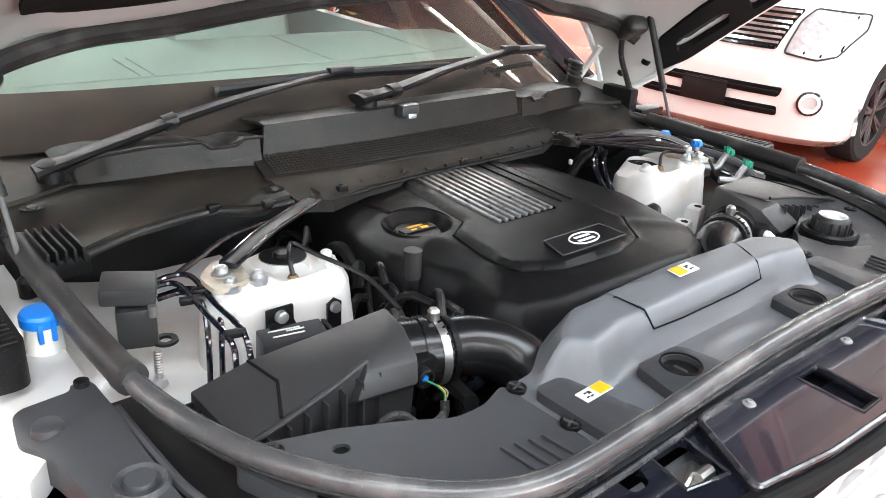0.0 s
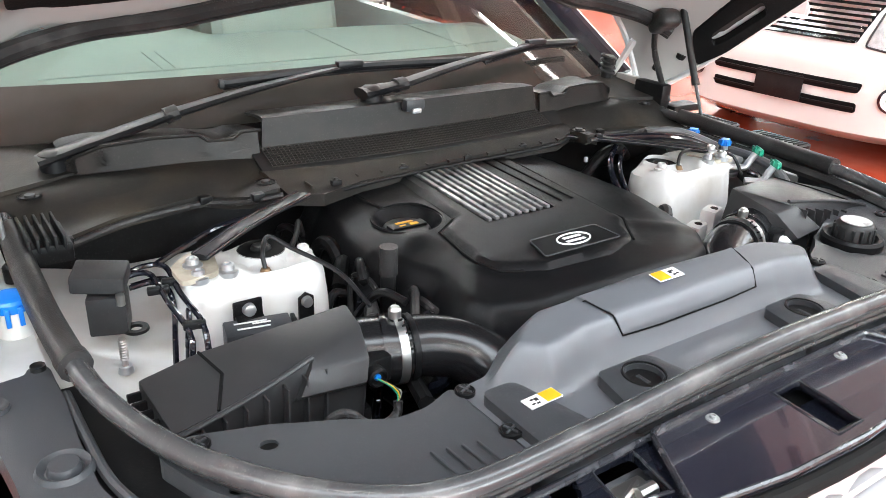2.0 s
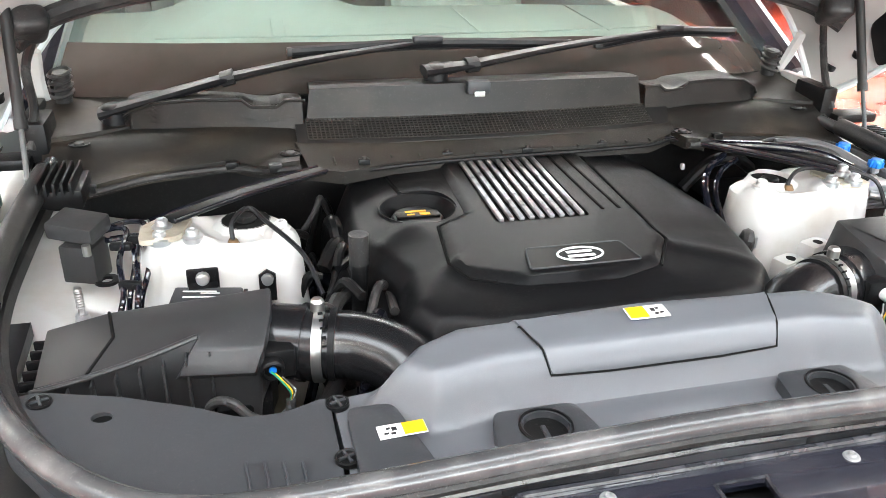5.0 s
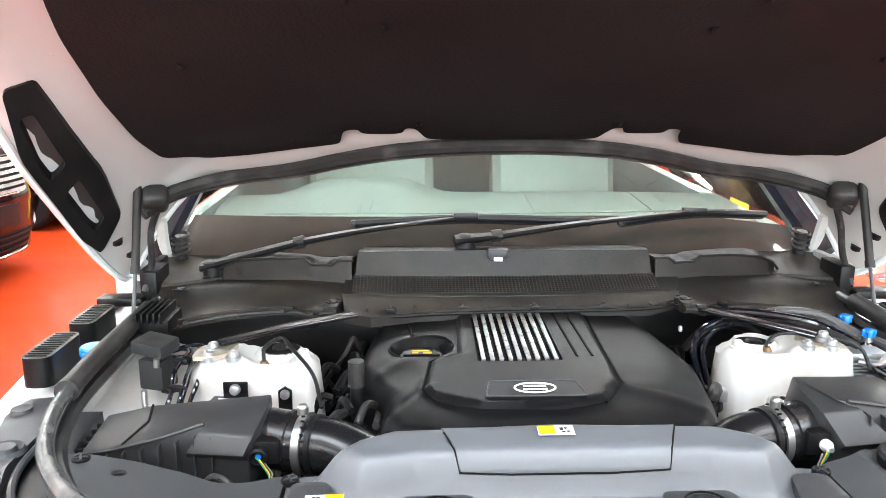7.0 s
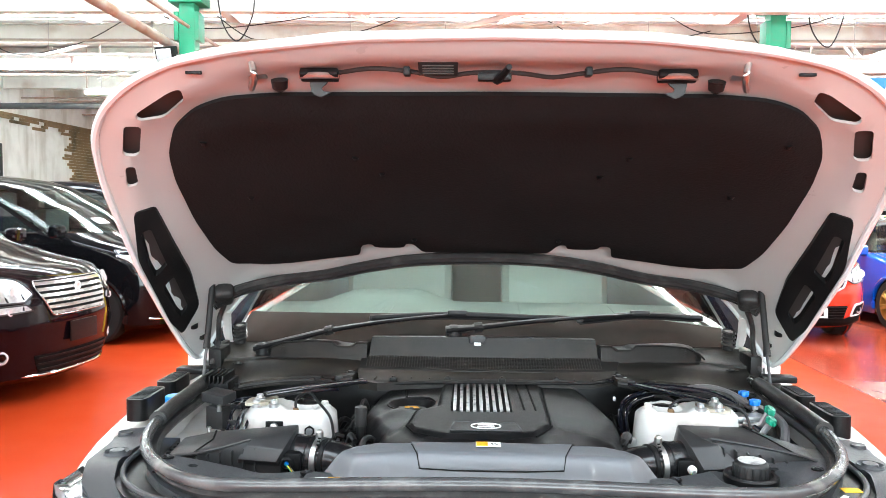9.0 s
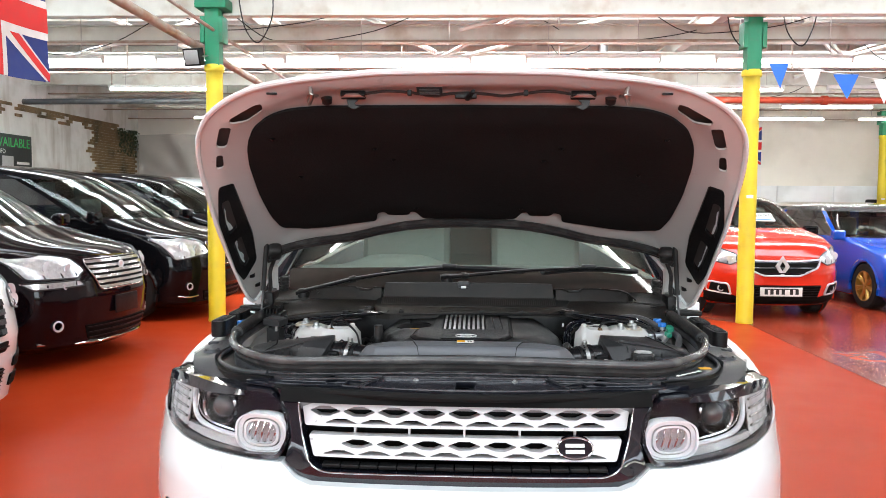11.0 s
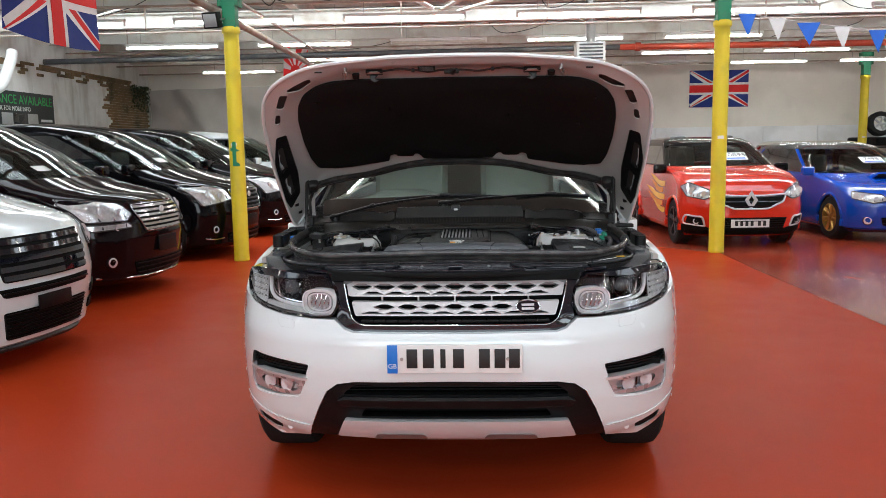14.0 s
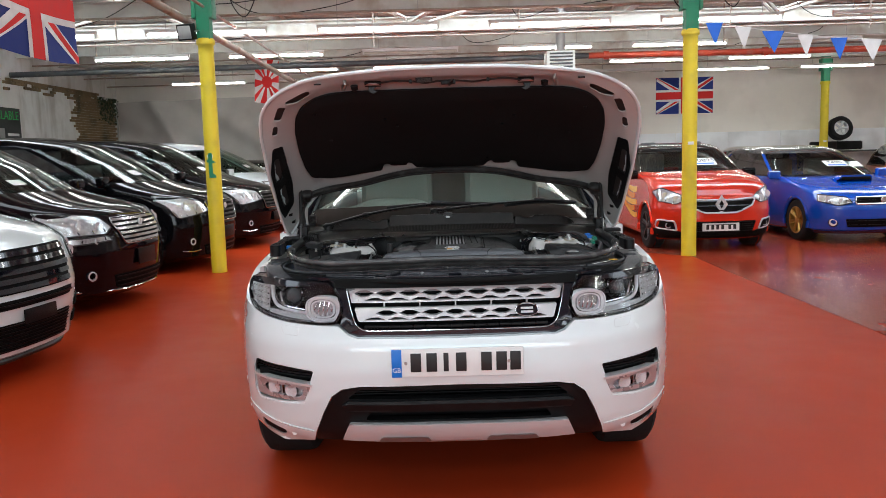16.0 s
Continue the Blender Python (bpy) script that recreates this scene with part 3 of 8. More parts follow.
# ---- flags, bunting, banner ----
def union_flag(name, w, h, m, sway, label):
    """Built of a blue field with white and red bands laid on it; sway bends it."""
    f = thing(name, label, "flag", m)

    def lay(off):
        return lambda u, v: (u, -off + sway * 0.10 * math.sin(3.2 * u / w + 2.0 * v / h) * (1 + v), v + sway * 0.08 * math.sin(math.pi * (u / w + 0.5)) * (v / h - 1))

    field = [(-w / 2, -h / 2), (w / 2, -h / 2), (w / 2, h / 2), (-w / 2, h / 2)]
    part("field", sheet(field, lay(0), (0, 0.002, 0), step=0.06), FLAGB, f)

    def diag(x0, y0, x1, y1, t):
        d = Vector((x1 - x0, y1 - y0)).normalized() * t
        n = Vector((-d.y, d.x))
        poly = [(x0 + n.x, y0 + n.y), (x0 - n.x, y0 - n.y), (x1 - n.x, y1 - n.y), (x1 + n.x, y1 + n.y)]
        return [(max(-w / 2, min(w / 2, a)), max(-h / 2, min(h / 2, b))) for a, b in poly]

    def bar(poly, off, material, name):
        part(name, sheet(poly, lay(off), (0, 0.001, 0), step=0.06), material, f)

    t = h / 10
    for sx in (-1, 1):
        for sy in (-1, 1):
            bar(diag(0, 0, sx * w / 2, sy * h / 2, t * 0.95), 0.003, FLAGW, "white_saltire")
            bar(diag(0, -sx * sy * t * 0.3, sx * w / 2, sy * h / 2 - sx * sy * t * 0.3, t * 0.38), 0.005, FLAGR, "red_saltire")
    bar([(-w / 2, -t * 1.6), (w / 2, -t * 1.6), (w / 2, t * 1.6), (-w / 2, t * 1.6)], 0.007, FLAGW, "white_bar")
    bar([(-t * 1.6, -h / 2), (t * 1.6, -h / 2), (t * 1.6, h / 2), (-t * 1.6, h / 2)], 0.008, FLAGW, "white_bar")
    bar([(-w / 2, -t), (w / 2, -t), (w / 2, t), (-w / 2, t)], 0.010, FLAGR, "red_bar")
    bar([(-t, -h / 2), (t, -h / 2), (t, h / 2), (-t, h / 2)], 0.011, FLAGR, "red_bar")
    return f


hung = union_flag("union_flag", 1.40, 0.90, pose(-3.20, 3.27, 2.80, 0, 0, 88), 0.3, "red white and blue flag sagging from the roof")
for u in (-0.69, 0.69):
    part("cord", TB([(u, 0.0, 0.44), (u * 0.98, 0.01, 1.0), (u * 0.96, 0.0, 1.575)], 0.004, 6, 3), FLAGW, hung)
union_flag("union_flag", 1.52, 0.95, pose(6.43, 18.387, 2.85), 0.0, "red white and blue flag pinned flat on the rear wall")
jf = thing("rayed_flag", "white flag with red rays hanging under the roof", "flag", pose(-3.72, 14.0, 3.12, 0, 4, 50))
part("field", B((0, 0, 0), (0.62, 0.006, 0.95), 0), FLAGW, jf)
for k in range(14):
    a0, a1 = 2 * math.pi * k / 14, 2 * math.pi * (k + 0.5) / 14
    rim = [(max(-0.31, min(0.31, 0.75 * math.cos(a))), max(-0.475, min(0.475, 0.75 * math.sin(a)))) for a in (a0, a1)]
    part("ray", sheet([(0, -0.02), rim[0], rim[1]], lambda u, v: (u, -0.006, v), (0, 0.002, 0), step=0.3), FLAGR, jf)
part("disc", L([(0.13, 0), (0.13, 0.004), (0, 0.004)], pose(0, -0.006, -0.02, 90)), FLAGR, jf)

bunt = thing("bunting", "string of blue and white pennants hung from the pillar", "bunting", pose(0, 0, 0))
sag = [(3.42, 7.75, 3.15), (4.4, 7.75, 2.99), (5.5, 7.75, 2.86), (6.6, 7.75, 2.86), (7.8, 7.75, 3.05)]
line = smooth_path(sag, 10)
part("cord", TB(line, 0.006, 5, 0), WLABEL, bunt)
PENB = mat("pennant_blue", (0.015, 0.14, 0.68), 0.5)
for k in range(9):
    q = line[2 + int(4.15 * k)]
    w = 0.115 if k % 3 != 2 else 0.15
    part("pennant", sheet([(-w, 0), (w, 0), (0.02, -0.29)], lambda u, v, q=q: (q.x + u, q.y - 0.012 + 0.08 * u * (k % 2) + 0.02 * v, q.z + v), (0, 0.002, 0), step=0.08), PENB if k % 2 == 0 else FLAGW, bunt)

ban = thing("wall_banner", "dark banner with green finance lettering on the wall", "banner", pose(XL + 0.02, 12.15, 2.31, 90, 0, 90))
BANK = mat("banner_black", (0.012, 0.016, 0.016), 0.4)
BANG = mat("banner_green", (0.03, 0.42, 0.10), 0.5)
part("panel", B((0, 0, 0), (2.45, 0.66, 0.01), 0.002), BANK, ban)
text("letters", "FINANCE AVAILABLE", 0.245, pose(0.02, 0.17, 0.006), BANG, ban)
text("letters", "ASK FOR MORE INFO", 0.12, pose(-0.22, 0.0, 0.006), WLABEL, ban)
for k, (x, w) in enumerate(((-0.9, 0.4), (-0.45, 0.36), (-0.02, 0.4), (0.42, 0.36))):
    part("picture", B((x, -0.19, 0.006), (w, 0.22, 0.004), 0.001), [PIPED, ALU, DGLASS, ALU][k], ban)
part("print_bar", B((0.92, -0.2, 0.006), (0.42, 0.05, 0.004), 0), WLABEL, ban)


# grey sheet hung across the corner of the rear wall
def drape(u, v):
    fold = 0.08 * math.sin(2.6 * u + 3.4 * v) + 0.035 * math.sin(5 * u + 7 * v) + 0.012 * math.sin(11 * u - 5 * v) + 0.20 * math.exp(-((u + 7.6 - 0.5 * (3.1 - v)) / 0.25) ** 2)
    return (u, 18.12 - fold, v)


structure("hanging_sheet", sheet([(-8.6, 0.6), (-4.6, 0.6), (-4.6, 3.12), (-8.6, 3.05)], drape, (0, 0.004, 0), step=0.09), CLOTH, "grey tarpaulin hung in folds over the wall")

# spare wheels on the wall rack
def loose_wheel(m, r, label):
    w = thing("spare_wheel", label, "wheel", m, "spare wheels")
    part("tyre", L([(r * 0.62, -0.10), (r * 0.9, -0.11), (r, -0.08), (r, 0.08), (r * 0.9, 0.11), (r * 0.62, 0.10), (r * 0.6, 0)], pose(0, 0, 0), 28), TYRE, w)
    part("rim", L([(r * 0.61, -0.09), (r * 0.61, 0.09), (r * 0.56, 0.09), (r * 0.5, 0.02)], pose(0, 0, 0), 28), ALU, w)
    bm = bmesh.new()
    for k in range(5):
        a = 2 * math.pi * k / 5
        tube(bm, [(0, 0, 0.05), (r * 0.56 * math.cos(a), r * 0.56 * math.sin(a), 0.07)], 0.03, 6, 0)
    part("spokes", bm, ALU, w)


loose_wheel(pose(10.35, 17.9, 1.86, 80, 0, 0), 0.31, "loose alloy wheel with tyre standing on the rack")
for k in range(2):
    loose_wheel(pose(9.95 + 0.66 * k, 17.95, 1.42, 0, 0, 0), 0.33, "loose black tyre lying on the rack")
rk = thing("wall_rack", "dark steel storage rack against the rear wall", "rack", pose(10.5, 17.95, 0))
part("shelf", B((0, 0, 1.27), (2.2, 0.7, 0.04), 0.004), PIPED, rk)
for sx in (-1, 1):
    for sy in (-1, 1):
        part("post", B((sx * 1.06, sy * 0.32, 0.62), (0.05, 0.05, 1.25), 0.003), PIPED, rk)

# ---- the white car with its bonnet up ----
PRIV = glass("privacy_glass", (0.06, 0.07, 0.07))
car = thing("car", "white four wheel drive car with its bonnet open, on red floor", "car", pose(0, 0, 0))
NOSE = [(0.28, 0.12), (0.33, 0.06), (0.38, 0.03), (0.5, 0.0), (0.62, -0.012), (0.73, 0.0), (0.78, 0.022), (0.84, 0.05), (0.9, 0.08), (0.97, 0.11), (1.02, 0.15)]


def plan_depth(x):
    q = min(0.9995, abs(x) / 1.012)
    return 0.8 * (1 - (1 - q ** 3.5) ** (1 / 2.2))


def plan_width(q):
    return 1.012 if q >= 0.8 else 1.012 * (1 - max(0.0, 1 - q / 0.8) ** 2.2) ** (1 / 3.5)


def nose(off=0.0):
    return lambda u, v: (u, lerp(NOSE, v) + plan_depth(u) - off, v)


def both(poly):
    """Close a right half outline, given from the middle round to the middle, with its mirror image."""
    return list(poly) + [(-x, y) for x, y in reversed(poly) if x > 1e-6]


def two_sided(fn, *args):
    for s in (-1, 1):
        fn(s, *args)


def flip(poly, s):
    return list(poly) if s > 0 else mirror(poly)


FOG = [(0.575, 0.632), (0.70, 0.641), (0.868, 0.648), (0.884, 0.60), (0.880, 0.50), (0.858, 0.462), (0.74, 0.470), (0.628, 0.484), (0.598, 0.545), (0.594, 0.580)]
SLOT = [(0.735, 0.332), (0.865, 0.362), (0.848, 0.318), (0.785, 0.296), (0.75, 0.298)]
bump_out = both([(0, 0.757), (0.40, 0.760), (0.438, 0.772), (0.480, 0.806), (0.56, 0.805), (0.70, 0.811), (0.80, 0.822), (0.87, 0.837), (0.93, 0.856), (0.953, 0.868), (0.955, 0.60), (0.955, 0.36), (0.935, 0.318), (0.86, 0.280), (0.76, 0.264), (0.614, 0.292),
                 (0.595, 0.35), (0.555, 0.445), (0.515, 0.522), (0.47, 0.555), (0.40, 0.567), (0, 0.572)])
bumper = part("front_bumper", sheet(bump_out, nose(0.0), (0, 0.05, 0), [q for p in (FOG, SLOT) for q in (rounded(p, 0.012), mirror(rounded(p, 0.012)))], 0.025), WHITE, car, "glossy white bumper")


def fog_group(s):
    # black sheet closes the recess in place of its deep shade
    part("fog_recess_shade", sheet(flip(rounded(FOG, 0.01), s), nose(-0.085), (0, 0.02, 0), step=0.05), DARK, bumper)
    part("recess_wall", sheet(flip(rounded(FOG, 0.012), s), nose(-0.004), (0, 0.08, 0), [flip(rounded([(0.586, 0.626), (0.70, 0.634), (0.862, 0.640), (0.876, 0.60), (0.872, 0.505), (0.854, 0.470), (0.74, 0.478), (0.634, 0.492), (0.606, 0.548), (0.602, 0.580)], 0.01), s)], 0.03), WHITE, bumper)
    for k in range(5):
        z = 0.585 + 0.0115 * k
        part("intake_slat", sheet(flip([(0.598, z), (0.872, z), (0.872, z + 0.005), (0.598, z + 0.005)], s), nose(-0.045), (0, 0.02, 0), step=0.06), PLASTIC, bumper)
    hole = [(0.642, 0.546), (0.72, 0.550), (0.808, 0.546), (0.826, 0.528), (0.806, 0.508), (0.72, 0.504), (0.655, 0.504), (0.638, 0.522)]
    blade = part("fog_surround", sheet(flip(rounded([(0.596, 0.560), (0.72, 0.566), (0.876, 0.566), (0.870, 0.484), (0.74, 0.484), (0.632, 0.492)], 0.01), s), nose(-0.008), (0, 0.04, 0), [flip(rounded(hole, 0.010), s)], 0.022), SATIN, bumper, "satin silver fog light surround")
    part("surround_shelf", sheet(flip([(0.596, 0.558), (0.72, 0.564), (0.876, 0.564), (0.876, 0.574), (0.72, 0.574), (0.592, 0.568)], s), nose(0.004), (0, 0.05, 0), step=0.03), SILVER, blade, "bright silver top edge")
    part("lamp_housing", sheet(flip(rounded(hole, 0.010), s), nose(-0.046), (0, 0.01, 0), step=0.03), LAMP, blade)
    for cx in (0.690, 0.772):
        cz = 0.526
        at = pose(s * cx, nose(-0.03)(cx, cz)[1], cz, 90, 0, s * 25)
        part("fog_light", L([(0.030, 0.012), (0.026, 0.0), (0.016, -0.018), (0, -0.022)], at, 20), LAMP, blade)
        part("fog_bulb", L([(0.010, -0.02), (0.009, 0.0), (0, 0.006)], at, 14), PROJ, blade)
    part("lamp_divider", sheet(flip([(0.727, 0.508), (0.735, 0.508), (0.737, 0.546), (0.729, 0.546)], s), nose(-0.022), (0, 0.02, 0), step=0.03), GLOSS, blade)
    part("fog_lens", sheet(flip(rounded(hole, 0.010), s), nose(-0.014), (0, 0.004, 0), step=0.03), LENS, blade)
    part("bumper_lip", sheet(flip([(0.605, 0.350), (0.78, 0.366), (0.945, 0.402), (0.945, 0.412), (0.78, 0.375), (0.605, 0.357)], s), nose(0.007), (0, 0.012, 0), step=0.03), WHITE, bumper)
    part("slot_shade", sheet(flip(SLOT, s), nose(-0.008), (0, 0.01, 0), step=0.05), DARK, bumper)
    flap = rounded([(0.652, 0.796), (0.732, 0.800), (0.716, 0.766), (0.650, 0.764)], 0.008)
    part("washer_flap", sheet(flip(flap, s), nose(0.0012), (0, 0.01, 0), step=0.02), WHITE, bumper)
    part("flap_gap", TB([(s * u, nose(0.0008)(u, v)[1], v) for u, v in flap + flap[:1]], 0.0007, 5, 0), ALU, bumper)
    part("parking_sensor", L([(0.011, 0.0), (0.011, 0.0015), (0, 0.0015)], pose(s * 0.70, nose(0)(0.70, 0.325)[1], 0.325, 90, 0, s * 20), 16), WHITE, bumper)


SATIN = mat("satin_bezel", (0.50, 0.50, 0.51), 0.28, metal=0.55)
two_sided(fog_group)

# lower intake, black valance and silver skid plate
val = part("valance", sheet(both([(0, 0.566), (0.40, 0.561), (0.47, 0.548), (0.512, 0.518), (0.552, 0.442), (0.592, 0.348), (0.606, 0.300), (0.50, 0.306), (0.46, 0.322), (0, 0.325)]), nose(-0.008), (0, 0.05, 0),
           [rounded([(-0.45, 0.512), (0.45, 0.512), (0.40, 0.552), (-0.40, 0.552)], 0.015), rounded([(-0.38, 0.418), (0.38, 0.418), (0.36, 0.452), (-0.36, 0.452)], 0.01)], 0.03), PLASTIC, car, "satin black lower valance")
part("valance_bar", sheet(both([(0, 0.508), (0.44, 0.508), (0.47, 0.49), (0.455, 0.462), (0, 0.468)]), lambda u, v: (u, nose(0.012 + 0.012 * math.sin(math.pi * (v - 0.462) / 0.046))(u, v)[1], v), (0, 0.03, 0), step=0.02), PLASTIC, val)
# black sheet painted as the unlit space behind the lower intake
part("intake_shade_sheet", B((0, 0.14, 0.48), (1.0, 0.02, 0.26), 0), DARK, car)
for k in range(4):
    part("intake_slat", B((0, 0.075, 0.520 + 0.010 * k), (0.88, 0.02, 0.003), 0), PLASTIC, val)
skid = part("skid_plate", sheet(rounded([(-0.445, 0.408), (0.445, 0.408), (0.48, 0.328), (0.27, 0.318), (0.10, 0.312), (-0.10, 0.312), (-0.27, 0.318), (-0.48, 0.328)], 0.01), lambda u, v: (u, nose(0.03)(u, v)[1] + 0.25 * max(0, 0.34 - v), v), (0, 0.04, 0), step=0.03), SILVER, car, "satin silver skid plate")
for s in (-1, 1):
    part("skid_notch", sheet(rounded([(s * 0.22 - 0.11, 0.320), (s * 0.22 + 0.11, 0.320), (s * 0.22 + 0.095, 0.348), (s * 0.22 - 0.095, 0.348)], 0.012), lambda u, v: (u, nose(0.036)(u, v)[1] + 0.25 * max(0, 0.34 - v), v), (0, 0.008, 0), step=0.03), mat("skid_dark", (0.30, 0.27, 0.27), 0.4, metal=0.6), skid)

# number plate, printed with bars
plate = part("number_plate", B((0, -0.022, 0.668), (0.524, 0.010, 0.114), 0.004), WLABEL, car, "white number plate with blue band and dark printed bars")
part("blue_band", B((-0.2415, -0.0285, 0.668), (0.040, 0.004, 0.112), 0.001), BLUE, plate)
for k, x in enumerate((-0.155, -0.092, -0.035, 0.025, 0.125, 0.185, 0.240)):
    part("print_bar", B((x - 0.01, -0.0285, 0.670), (0.042 if k != 2 else 0.02, 0.004, 0.075), 0.001), BLACKL, plate)
text("letters", "GB", 0.026, pose(-0.2415, -0.0307, 0.640, 90), WLABEL, plate, 0.0004)
for x in (-0.205, 0.205):
    part("plate_screw", L([(0.007, 0), (0.006, 0.003), (0, 0.003)], pose(x, -0.028, 0.668, 90), 12), STEEL, plate)

# grille
MOUTH = [(-0.452, 0.957), (0.452, 0.957), (0.428, 0.862), (0.405, 0.804), (0.368, 0.785), (-0.368, 0.785), (-0.405, 0.804), (-0.428, 0.862)]
surround = part("grille_surround", sheet(both([(0, 0.968), (0.44, 0.968), (0.515, 0.978), (0.478, 0.925), (0.461, 0.86), (0.472, 0.808), (0.436, 0.774), (0.40, 0.760), (0, 0.757)]), lambda u, v: (u, nose(-0.014)(u, max(v, 0.80))[1], v), (0, 0.08, 0), [rounded(MOUTH, 0.02)], 0.03), GLOSS, car, "gloss black grille surround")
loop = resample(rounded(MOUTH, 0.02), 0.03)
# thin chrome bead added as the highlight along the gloss black edge
part("surround_highlight", TB([(u, nose(-0.012)(u, max(v, 0.80))[1], v) for u, v in loop + loop[:1]], 0.0022, 6, 0), CHROME, surround)
# black sheet painted as the unlit space behind the bars
part("grille_shade_sheet", B((0, 0.20, 0.865), (0.90, 0.02, 0.19), 0), DARK, car)
for k in range(15):
    part("lower_block", B((-0.35 + 0.05 * k, 0.075 + 0.10 * (0.35 - 0.05 * k) ** 2, 0.796), (0.047, 0.03, 0.010), 0.002), PLASTIC, surround)


def grille_bar(z0, z1, w0, w1):
    """A silver bar: a row of flat diamonds over a row of half ones."""
    holes, h, pitch = [], z1 - z0, 0.0945
    for k in range(-4, 5):
        c, zc = k * pitch, z0 + h * 0.62
        a = min(0.042, w0 - 0.014 - abs(c))
        if a > 0.012:
            lo, hi = (c - a, c + a) if a > 0.04 else ((c - 0.042, c + a) if c > 0 else (c - a, c + 0.042))
            holes.append([(lo, zc - h * 0.02), (c - 0.014, zc - h * 0.20), (c + 0.014, zc - h * 0.20), (hi, zc - h * 0.02), (hi, zc + h * 0.03), (c + 0.014, zc + h * 0.21), (c - 0.014, zc + h * 0.21), (lo, zc + h * 0.03)])
    for k in range(-5, 5):
        c, zb = (k + 0.5) * pitch, z0 + h * 0.12
        if abs(c) + 0.044 < w0 - 0.006:
            holes.append([(c - 0.043, zb), (c + 0.043, zb), (c + 0.040, zb + h * 0.05), (c + 0.014, zb + h * 0.20), (c - 0.014, zb + h * 0.20), (c - 0.040, zb + h * 0.05)])
    return part("grille_bar", sheet(rounded([(-w0, z0), (w0, z0), (w1, z1), (-w1, z1)], 0.008), nose(-0.036), (0, 0.03, 0), holes, 0.03), SILVER, car, "silver grille bar with diamond openings")


grille_bar(0.888, 0.947, 0.430, 0.443)
grille_bar(0.816, 0.868, 0.399, 0.417)
for k in range(-2, 3):
    part("grille_strut", B((k * 0.1475, 0.125 + 0.06 * abs(k) * 0.1475, 0.878), (0.006, 0.02, 0.024), 0.001), SILVER, car)
badge = part("oval_badge", sheet(ring(0.290, 0.850, 0.048, 0.026, 28), nose(-0.03), (0, 0.02, 0), step=0.03), GLOSS, car, "oval badge with silver rim")
part("badge_rim", TB([(u, nose(-0.028)(u, v)[1], v) for u, v in ring(0.290, 0.850, 0.047, 0.025, 28)] + [(0.337, nose(-0.028)(0.337, 0.850)[1], 0.850)], 0.003, 6, 0), CHROME, badge)
for z, w in ((0.856, 0.05), (0.842, 0.05)):
    part("badge_mark", sheet([(0.290 - w / 2, z - 0.004), (0.290 + w / 2, z - 0.004), (0.290 + w / 2, z + 0.004), (0.290 - w / 2, z + 0.004)], nose(-0.027), (0, 0.003, 0), step=0.04), SILVER, badge)


